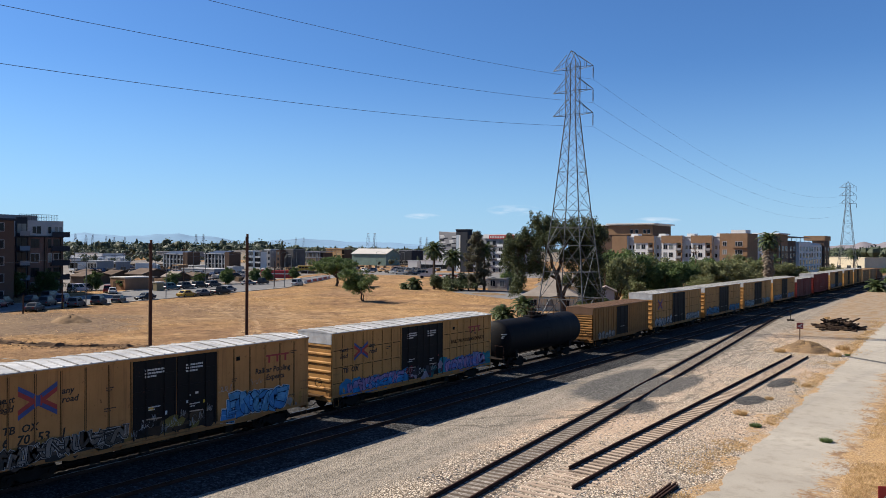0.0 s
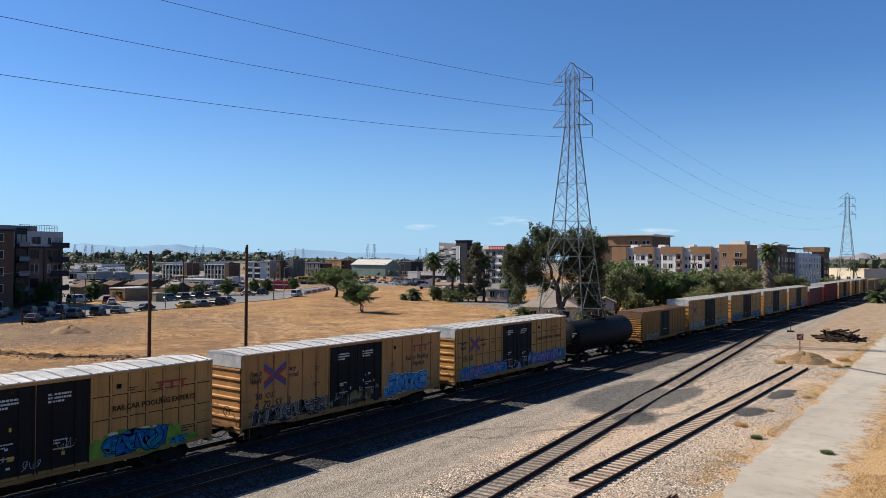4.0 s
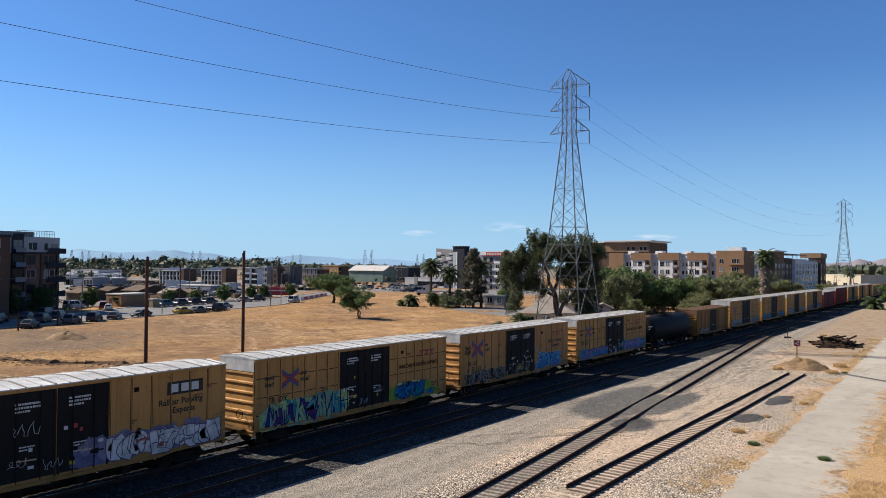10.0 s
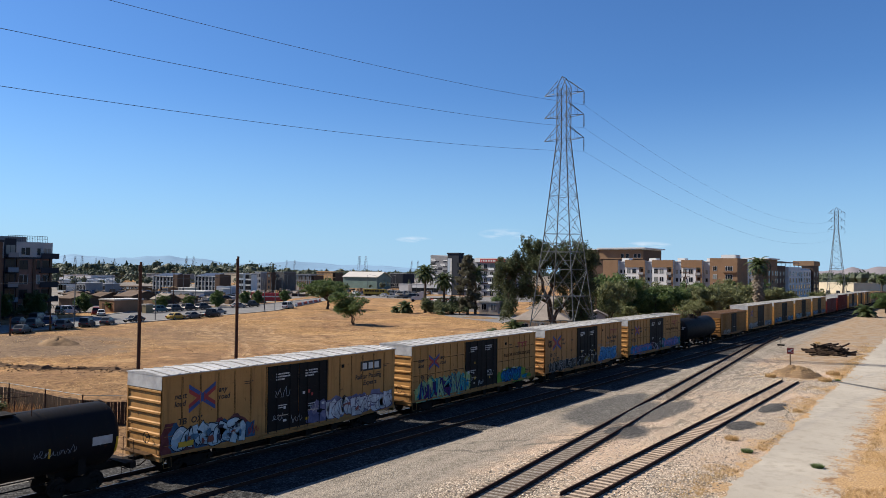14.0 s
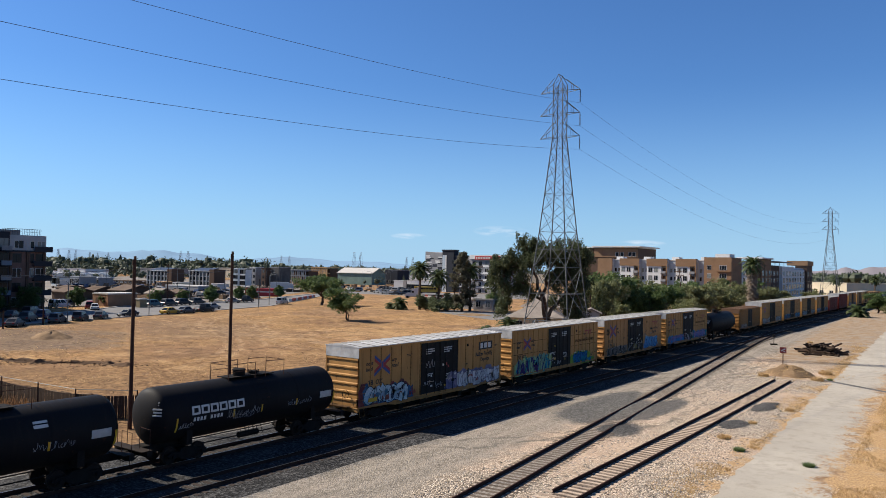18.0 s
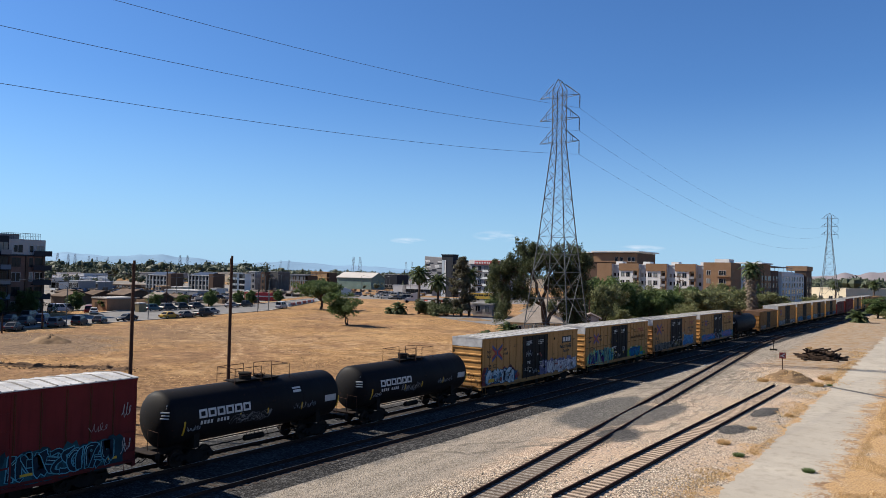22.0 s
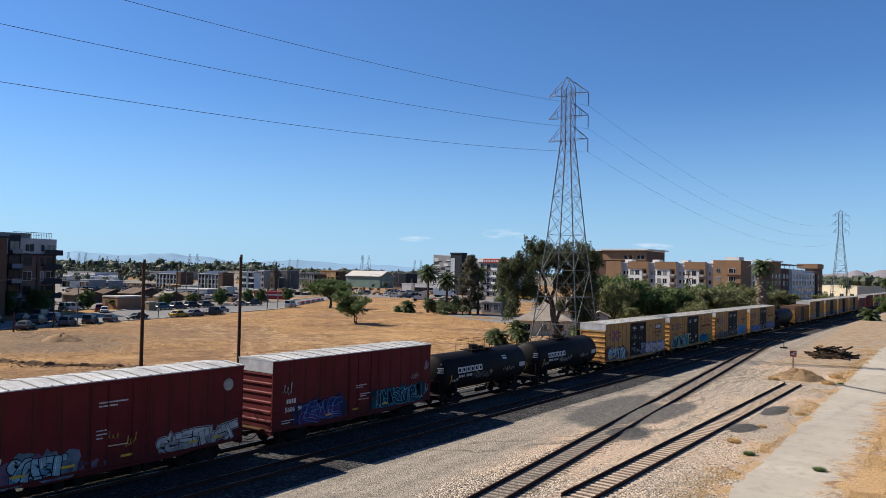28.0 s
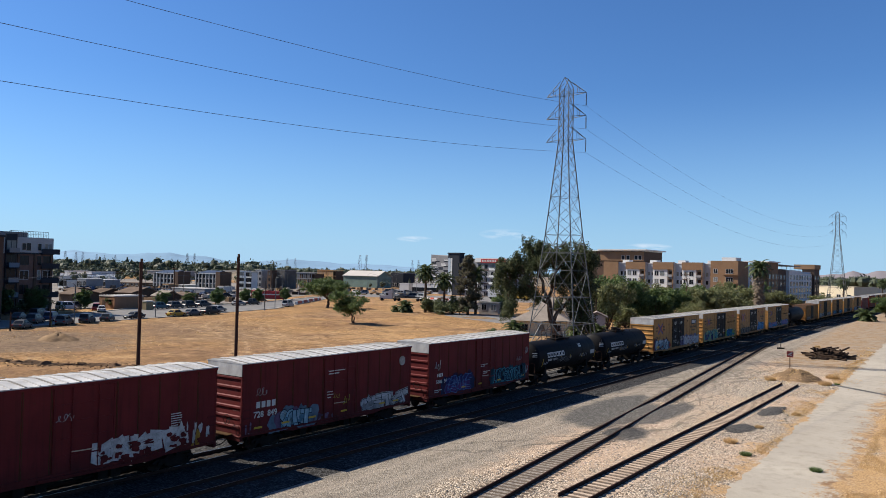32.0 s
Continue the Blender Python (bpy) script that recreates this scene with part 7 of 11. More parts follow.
def tree_meshes(kind, seed):
    key = (kind, seed)
    if key in TREES:
        return TREES[key]
    rng = random.Random(seed * 31 + len(kind))
    wood, leaf = Shape(), Shape()
    mat = LEAF
    if kind == "round":  # open broadleaf, 7 m
        limb(wood, (0, 0, 0), (0.2, 0.1, 1.9), 0.30, 0.22, rng)
        for i in range(15):
            a = math.tau * i / 15 + rng.uniform(-0.3, 0.3)
            far = rng.uniform(0.35, 1.15)
            q = (3.3 * math.cos(a) * far, 3.3 * math.sin(a) * far, rng.uniform(3.4, 6.9 - 2.0 * max(0.0, far - 0.7)))
            limb(wood, (0.2, 0.1, 1.8), q, 0.13, 0.04, rng, 0.2)
            for k in range(7):
                c = Vector(q) + Vector((rng.gauss(0, 0.9), rng.gauss(0, 0.9), rng.gauss(0, 0.55)))
                leaf_cloud(leaf, rng, c, rng.uniform(0.7, 1.15), 150, 0.34)
    elif kind == "thin":  # small leaning tree, 5 m
        limb(wood, (0, 0, 0), (-0.5, 0.2, 2.2), 0.13, 0.09, rng, 0.2)
        limb(wood, (0.3, 0, 0), (0.2, 0.3, 2.0), 0.10, 0.07, rng, 0.2)
        for i in range(13):
            a = rng.uniform(0, math.tau)
            far = rng.uniform(0.3, 1.1)
            q = (-0.4 + 1.9 * far * math.cos(a), 0.2 + 1.9 * far * math.sin(a), rng.uniform(2.3, 5.0))
            limb(wood, (-0.4, 0.2, 2.0), q, 0.07, 0.03, rng, 0.2)
            for k in range(5):
                c = Vector(q) + Vector((rng.gauss(0, 0.6), rng.gauss(0, 0.6), rng.gauss(0, 0.4)))
                leaf_cloud(leaf, rng, c, rng.uniform(0.55, 0.9), 130, 0.28)
    elif kind == "full":  # dense roadside tree, 9 m
        mat = LEAF
        limb(wood, (0, 0, 0), (0, 0, 3.2), 0.28, 0.2, rng)
        for i in range(15):
            a = rng.uniform(0, math.tau)
            r = rng.uniform(0.6, 3.4)
            q = (r * math.cos(a), r * math.sin(a), rng.uniform(2.6, 8.2 - 0.45 * r))
            limb(wood, (0, 0, 2.0), q, 0.1, 0.03, rng, 0.2)
            for k in range(7):
                c = Vector(q) + Vector((rng.gauss(0, 0.8), rng.gauss(0, 0.8), rng.gauss(0, 0.7)))
                leaf_cloud(leaf, rng, c, rng.uniform(0.7, 1.3), 110, 0.42)
    elif kind == "olive":  # greyish bushy tree, 6 m
        mat = LEAF_OLIVE
        for i in range(14):
            a = rng.uniform(0, math.tau)
            r = rng.uniform(0.3, 2.8)
            q = (r * math.cos(a), r * math.sin(a), rng.uniform(1.0, 5.6 - 0.5 * r))
            limb(wood, (0, 0, 0.1), q, 0.09, 0.02, rng, 0.2)
            for k in range(6):
                c = Vector(q) + Vector((rng.gauss(0, 0.7), rng.gauss(0, 0.7), rng.gauss(0, 0.6)))
                leaf_cloud(leaf, rng, c, rng.uniform(0.6, 1.1), 100, 0.34)
    elif kind == "gum":  # ragged eucalyptus, 17 m, drooping clumps with gaps
        mat = LEAF_GUM
        limb(wood, (0, 0, 0), (-0.5, 0.1, 3.6), 0.62, 0.50, rng, 0.06)
        limb(wood, (-0.5, 0.1, 3.4), (-1.3, 0.2, 7.2), 0.48, 0.36, rng, 0.08)
        limb(wood, (-0.5, 0.1, 3.6), (2.6, 0.4, 8.4), 0.30, 0.16, rng, 0.15)
        limb(wood, (-1.3, 0.2, 7.0), (-3.0, 0.3, 12.2), 0.28, 0.14, rng, 0.15)
        limb(wood, (-1.3, 0.2, 7.0), (0.3, 0.0, 12.8), 0.28, 0.12, rng, 0.15)
        limb(wood, (-1.2, 0.2, 6.4), (-6.6, 0.5, 10.8), 0.24, 0.11, rng, 0.2)
        limb(wood, (-0.6, 0.1, 8.8), (3.6, -0.3, 12.4), 0.2, 0.1, rng, 0.2)
        tips = []
        # lobes: mid x, mid z, half width, half height, number of sprays
        for lx, lz, lw, lh, m in ((-7.9, 10.4, 1.5, 2.7, 20), (-7.0, 7.0, 0.9, 2.0, 12), (-5.6, 12.4, 1.6, 1.3, 13), (-5.2, 9.6, 0.9, 1.6, 8), (-3.4, 14.2, 1.7, 2.3, 30), (-1.6, 12.8, 1.3, 1.6, 12), (0.3, 14.2, 1.5, 1.5, 13), (3.9, 13.2, 1.8, 2.2, 30), (2.2, 11.2, 1.5, 1.7, 16), (4.6, 10.0, 1.2, 1.4, 9), (3.6, 6.6, 1.5, 2.6, 24), (-3.4, 8.0, 1.0, 1.0, 5), (0.4, 10.2, 1.4, 1.4, 7), (1.0, 7.2, 1.2, 1.4, 5), (4.4, 4.4, 1.0, 1.7, 10)):
            for i in range(m):
                a, q = rng.uniform(0, math.tau), rng.random() ** 0.5
                x, z, y = lx + lw * q * math.cos(a), lz + lh * q * math.sin(a), rng.gauss(0, 1.6)
                tips.append((x, y, z))
                base = (-6.6, 0.5, 10.6) if x < -4.5 else ((-3.0, 0.3, 12.0) if x < -1.2 else ((0.3, 0.0, 12.6) if x < 1.2 else ((3.6, -0.3, 12.2) if z > 9 else (2.6, 0.4, 8.2))))
                limb(wood, base, (x, y, z), 0.07, 0.02, rng, 0.25)
        for x, y, z in tips:
            for k in range(5):
                c = (x + rng.gauss(0, 0.45), y + rng.gauss(0, 0.45), z + rng.gauss(0, 0.35))
                leaf_cloud(leaf, rng, c, rng.uniform(0.28, 0.55), 78, 0.25, 0.9, 1.0)
    elif kind == "spire":  # tall dark conifer, 15 m, thin crown
        mat = NEEDLE
        limb(wood, (0, 0, 0), (0.2, 0, 15.0), 0.34, 0.05, rng, 0.02)
        for i in range(60):
            z = 2.2 + 12.6 * i / 60
            a = rng.uniform(0, math.tau)
            r = (2.9 if z < 10 else 2.9 - 0.45 * (z - 10)) * rng.uniform(0.5, 1.1)
            q = (r * math.cos(a), r * math.sin(a), z + rng.uniform(-0.5, 0.4))
            limb(wood, (0, 0, z), q, 0.05, 0.015, rng, 0.1, 2)
            for k in range(4):
                u = rng.uniform(0.35, 1.0)
                leaf_cloud(leaf, rng, (q[0] * u, q[1] * u, z + (q[2] - z) * u), rng.uniform(0.5, 0.9), 80, 0.34, 0.6, 0.7)
    elif kind == "bush":
        mat = LEAF_DARK
        for i in range(9):
            a = rng.uniform(0, math.tau)
            r = rng.uniform(0.2, 1.5)
            q = (r * math.cos(a), r * math.sin(a), rng.uniform(0.6, 2.4))
            limb(wood, (0, 0, 0.05), q, 0.06, 0.02, rng, 0.2, 2)
            for k in range(4):
                c = Vector(q) + Vector((rng.gauss(0, 0.45), rng.gauss(0, 0.45), rng.gauss(0, 0.35)))
                leaf_cloud(leaf, rng, c, rng.uniform(0.45, 0.8), 90, 0.3)
    TREES[key] = (wood.mesh("trunk", BARK), leaf.mesh("crown", mat))
    return TREES[key]


def tree(kind, seed, x, y, s=1.0, turn=0.0, label="", sx=1.0):
    w, l = tree_meshes(kind, seed)
    th = thing("tree" if kind != "bush" else "bush", label, "tree" if kind != "bush" else "bush", pose(x, y, GZ, 0, 0, turn))
    th.scale = (s * sx, s * sx, s)
    part("trunk", w, None, th)
    part("crown", l, None, th)
    return th


def frond_mesh(seed, count, length, material, down=0.9, start=0.0):
    """A head of feather fronds round the top of a palm."""
    rng = random.Random(seed)
    sh = Shape()
    for i in range(count):
        a = math.tau * i * 0.381966
        lift = 1.35 - 2.0 * (i / count) + start
        L = length * rng.uniform(0.8, 1.1)
        pts = []
        p, el = Vector((0, 0, 0)), lift
        for k in range(8):
            d = Vector((math.cos(a) * math.cos(el), math.sin(a) * math.cos(el), math.sin(el)))
            pts.append((p.copy(), d))
            p = p + d * (L / 7)
            el -= down * (0.10 + 0.06 * k)
        for k in range(7):
            p0, d = pts[k]
            p1 = pts[k + 1][0]
            sh.rod(p0, p1, 0.035 - 0.004 * k, 3, caps=False)
            side = d.cross(Vector((0, 0, 1))).normalized()
            up = side.cross(d)
            for j in range(6):
                q = p0.lerp(p1, j / 6)
                ll = 0.66 * math.sin(math.pi * min(1, (k + j / 6 + 0.9) / 8.2)) + 0.1
                for s in (-1, 1):
                    t = q + side * (s * ll * 0.8) + d * (ll * 0.55) - up * (0.28 * ll)
                    sh.add([q - d * 0.05, q + d * 0.06, t], [(0, 1, 2)])
    return sh.mesh("fronds", material)


FRONDS = [frond_mesh(i, n, L, FROND, dn) for i, (n, L, dn) in enumerate(((46, 3.1, 1.0), (34, 2.4, 1.0)))]
SKIRT = frond_mesh(9, 64, 2.2, DRY_FROND, 0.35, -1.3)


def palm(x, y, high, s=1.0, skirt=False, label="tall palm with an arching green crown", low=False):
    th = thing("palm", label, "palm tree", pose(x, y, GZ), group="palms of the place")
    sh = Shape()
    n = 12
    for k in range(n):
        z0, z1 = high * k / n, high * (k + 1) / n
        sh.rod((0.05 * math.sin(k), 0, z0), (0.05 * math.sin(k + 1), 0, z1), (0.34 - 0.12 * k / n) * s, 10, (0.30 - 0.12 * k / n) * s)
    part("trunk", sh, BARK, th)
    f = part("crown", FRONDS[1 if low else 0], None, th)
    f.location, f.scale = (0, 0, high), (s, s, s)
    if skirt:
        for k in range(9):
            d = part("dead_frond_skirt", SKIRT, None, th)
            d.location, d.rotation_euler = (0, 0, high - 0.3 - 1.3 * k), (0, 0, 0.7 * k)
            q = s * (1.25, 1.2, 1.1, 1.05, 1.1, 1.0, 1.1, 1.05, 1.0)[k]
            d.scale = (q * 0.68, q * 0.68, q)
    return th


palm(-118.3, 158.0, 10.3, 1.22)
palm(-113.0, 159.0, 8.4, 1.18)
palm(-106.3, 163.5, 10.3, 1.12, label="tall thin palm behind the shrubs")
palm(-121.6, 154.0, 1.3, 1.25, label="short stout palm with spreading fronds", low=True)
palm(-124.6, 153.6, 0.6, 0.75, label="small young palm on the dry lot", low=True)
palm(-57.26, 249.60, 13.8, 1.45, True, "tall palm with a shaggy skirt of dead fronds")
palm(-25.6, 230.5, 1.0, 1.6, label="low spreading palm beside the tracks", low=True)
palm(-54.0, 400.0, 9.0, 1.2, label="distant palm near the pale warehouse")
palm(-40.0, 420.0, 9.5, 1.2, label="distant palm near the pale warehouse")
for x, y, h, k in ((-59.4, 102.9, 1.9, 1.05), (-59.6, 97.4, 0.9, 1.0), (-61.8, 99.6, 0.7, 0.85), (-57.2, 100.4, 1.2, 0.8), (-52.7, 110.8, 1.7, 0.95), (-50.6, 114.4, 1.6, 0.9), (-54.2, 113.5, 1.0, 0.8)):
    palm(x, y, h, k, label="low bushy palm beside the pylon foot", low=True)

tree("round", 1, -148.0, 152.6, 1.14, 20, "broad green tree standing on the dry lot", 1.22)
tree("thin", 2, -103.3, 113.9, 1.12, 100, "small leaning green tree on the dry lot", 1.2)
tree("spire", 1, -106.0, 159.4, 1.02, 0, "tall thin brownish conifer", 1.08)
tree("gum", 1, -51.6, 101.4, 1.0, 35, "large ragged eucalyptus behind the pylon")
tree("olive", 2, -60.8, 141.8, 1.75, 20, "tall dusty olive-green tree beside the houses", 0.75)
tree("olive", 2, -96.82, 164.47, 0.7, 30, "dusty shrubby tree beside the drive", 0.8)
tree("bush", 1, -113.8, 158.0, 1.3, 0, "dark rounded shrub on the lot's edge", 1.5)
tree("bush", 2, -109.6, 158.0, 1.5, 40, "dark rounded shrub on the lot's edge", 1.4)
tree("bush", 1, -117.0, 158.8, 1.0, 70, "dark rounded shrub on the lot's edge", 1.5)
tree("full", 3, -103.5, 170.0, 0.62, 0, "green bushy tree beside the shed", 1.2)
ROW = ((-60.5, 150.0, "olive", 1, 0.85, 1.25), (-66.0, 166.0, "full", 2, 1.12, 1.1), (-60.8, 170.0, "full", 3, 0.93, 1.25), (-64.0, 186.0, "full", 1, 1.0, 1.2),
       (-56.5, 182.0, "olive", 1, 0.95, 1.2), (-59.5, 200.0, "olive", 2, 1.45, 1.15), (-66.5, 208.0, "full", 2, 0.95, 1.2), (-60.0, 222.0, "olive", 1, 1.5, 1.3), (-63.0, 238.0, "olive", 3, 1.55, 1.2),
       (-70.0, 236.0, "full", 1, 1.05, 1.1), (-66.0, 256.0, "full", 3, 1.05, 1.2), (-62.0, 268.0, "olive", 2, 1.2, 1.3), (-66.0, 286.0, "full", 2, 1.0, 1.2), (-58.0, 290.0, "olive", 3, 1.05, 1.6),
       (-54.0, 330.0, "olive", 1, 0.9, 1.6), (-73.0, 172.0, "full", 1, 1.35, 1.15), (-72.0, 190.0, "olive", 3, 1.6, 1.3), (-52.5, 163.0, "olive", 2, 0.55, 1.5), (-24.0, 262.0, "full", 2, 0.7, 1.5), (-18.0, 250.0, "olive", 1, 0.8, 1.5))
for i, (x, y, k, sd, s, sx) in enumerate(ROW):
    tree(k, sd, x, y, s, 47 * i, {"full": "dense green tree behind the tracks", "olive": "dusty olive-green tree behind the tracks", "gum": "ragged dark eucalyptus"}[k], sx)
for i, (x, y) in enumerate(((-64, 24), (-61, 25.5), (-58, 25))):
    tree("bush", 1 + i % 2, x, y, 0.6, 60 * i, "dusty green shrub beside the fence", 1.5)
wd = tuft_mesh("weed", 500, 1.6, 0.9, 0.35, leaf_material("russet weeds", (0.20, 0.095, 0.045), (0.36, 0.20, 0.09)), 8)
for i, (x, y) in enumerate(((-47, 22), (-48.5, 24), (-51, 25.5), (-54, 26), (-57, 27), (-49, 27.5), (-45, 24.5), (-60, 25.8))):
    o = tagged(new("weed", wd), "tall russet dry weeds behind the train", "weed", "weeds of the lot")
    o.location, o.scale = (x, y, GZ), (1.2, 1.2, 1.0 + 0.2 * (i % 3))

# ---- buildings ----
STUCCO_BROWN = plain("brown stucco", (0.345, 0.215, 0.13), 0.9, 0, 1.5, 0.12, 0.1)
STUCCO_DEEP = plain("dark brown panels", (0.15, 0.10, 0.076), 0.9, 0, 1.5, 0.12, 0.1)
STUCCO_WHITE = plain("white stucco", (0.88, 0.875, 0.86), 0.9, 0, 1.5, 0.1, 0.1)
STUCCO_PALE = plain("pale grey stucco", (0.56, 0.57, 0.57), 0.9, 0, 1.5, 0.12, 0.1)
STUCCO_BLUE = plain("pale blue panels", (0.56, 0.64, 0.72), 0.8, 0, 1.5, 0.1, 0.1)
STUCCO_GREY = plain("grey stucco", (0.36, 0.36, 0.37), 0.9, 0, 1.5, 0.12, 0.1)
STUCCO_DARK = plain("charcoal cladding", (0.048, 0.054, 0.068), 0.8, 0, 1.5, 0.15, 0.1)
BRICK_DARK = plain("dark red-brown brick", (0.26, 0.165, 0.135), 0.9, 0, 3.0, 0.2, 0.15)
BRICK_TAN = plain("tan block wall", (0.40, 0.235, 0.145), 0.9, 0, 2.0, 0.15, 0.15)
BLUE_PANEL = plain("sky-blue balcony panel", (0.17, 0.24, 0.32), 0.6, 0, 2, 0.1, 0.05)
GREEN_WRAP = plain("grey-green sheathing", (0.24, 0.34, 0.30), 0.8, 0, 1.0, 0.2, 0.1)
ROOF_PALE = plain("pale metal roof", (0.66, 0.62, 0.57), 0.6, 0.1, 1.0, 0.12, 0.05)
ROOF_GREY = plain("grey shingle roof", (0.38, 0.325, 0.275), 0.9, 0, 3.0, 0.2, 0.2)
ROOF_BROWN = plain("brown shingle roof", (0.20, 0.145, 0.11), 0.9, 0, 3.0, 0.2, 0.2)
ROOF_DARK = plain("dark roof panels", (0.05, 0.055, 0.07), 0.4, 0, 3.0, 0.2, 0.05)
PLY = plain("fresh plywood", (0.78, 0.50, 0.26), 0.9, 0, 1.0, 0.15, 0.1)
CREAM = plain("cream wall", (0.84, 0.74, 0.56), 0.9, 0, 1.0, 0.12, 0.1)
FRAME_WHITE = plain("window frame", (0.62, 0.62, 0.62), 0.6, 0, 4, 0.08, 0.02)
FRAME_BLACK = plain("dark frame", (0.06, 0.06, 0.065), 0.6, 0, 4, 0.1, 0.02)
RED_PANEL = plain("red banner", (0.52, 0.045, 0.05), 0.6, 0, 2, 0.15, 0.03)
ORANGE_PLASTIC = plain("orange barrier plastic", (0.58, 0.10, 0.05), 0.6, 0, 2, 0.15, 0.05)
WHITE_BODY = plain("white vehicle body", (0.70, 0.70, 0.70), 0.35, 0, 2, 0.06, 0.02)
WINDOWS = {}


def lattice(us, zs, y0, y1):
    """One welded frame: every second cell of the grid is left open."""
    n, m = len(us), len(zs)
    v = [(u, y, z) for y in (y0, y1) for z in zs for u in us]
    at = lambda k, j, i: k * n * m + j * n + i
    full = lambda i, j: 0 <= i < n - 1 and 0 <= j < m - 1 and (i % 2 == 0 or j % 2 == 0)
    f = []
    for j in range(m - 1):
        for i in range(n - 1):
            if not full(i, j):
                continue
            f.append((at(0, j, i), at(0, j, i + 1), at(0, j + 1, i + 1), at(0, j + 1, i)))
            f.append((at(1, j, i), at(1, j + 1, i), at(1, j + 1, i + 1), at(1, j, i + 1)))
            for di, dj, a, b in ((-1, 0, (j, i), (j + 1, i)), (1, 0, (j + 1, i + 1), (j, i + 1)), (0, -1, (j, i + 1), (j, i)), (0, 1, (j + 1, i), (j + 1, i + 1))):
                if not full(i + di, j + dj):
                    f.append((at(0, *a), at(0, *b), at(1, *b), at(1, *a)))
    return Shape().add(v, f)


def window_mesh(w, h, bars_n, frame_mat):
    key = (round(w, 2), round(h, 2), bars_n, frame_mat.name)
    if key not in WINDOWS:
        t = 0.09
        us = [-w / 2, -w / 2 + t]
        for i in range(1, bars_n):
            us += [-w / 2 + w * i / bars_n - 0.04, -w / 2 + w * i / bars_n + 0.04]
        f = lattice(us + [w / 2 - t, w / 2], [0, t, h - t, h], -0.06, 0.02)
        p = Shape().box(-w / 2 + t, -0.015, t, w / 2 - t, 0.01, h - t)
        WINDOWS[key] = (f.mesh("window", frame_mat), p.mesh("pane", GLASS), p.mesh("pane", PANE_LIT))
    return WINDOWS[key]


def window(parent, face, u, z, w, h, bars_n=2, frame_mat=None, size=(0, 0)):
    """A framed window on the -y face ('s') or the +x face ('e') of a building of that size."""
    a, b, c = window_mesh(w, h, bars_n, frame_mat or FRAME_WHITE)
    b = c if random.random() < 0.2 else b
    m = pose(u, 0, z) if face == "s" else pose(size[0], u, z, 0, 0, 90)
    o = part("window", a, None, parent)
    o.matrix_basis = m
    part("pane", b, None, o)
    return o


def block(parent, name, x0, y0, z0, x1, y1, z1, material):
    return part(name, Shape().box(x0, y0, z0, x1, y1, z1), material, parent)


def balcony(parent, face, u0, u1, z, deep, panel, size=(0, 0)):
    b = Shape()
    r = Shape()
    if face == "s":
        b.box(u0, -deep, z, u1, 0, z + 0.18)
        r.box(u0, -deep, z + 0.18, u1, -deep + 0.06, z + 1.15)
    else:
        b.box(size[0], u0, z, size[0] + deep, u1, z + 0.18)
        r.box(size[0] + deep - 0.06, u0, z + 0.18, size[0] + deep, u1, z + 1.15)
    o = part("balcony", b, STUCCO_DARK, parent)
    part("railing_panel", r, panel, o)


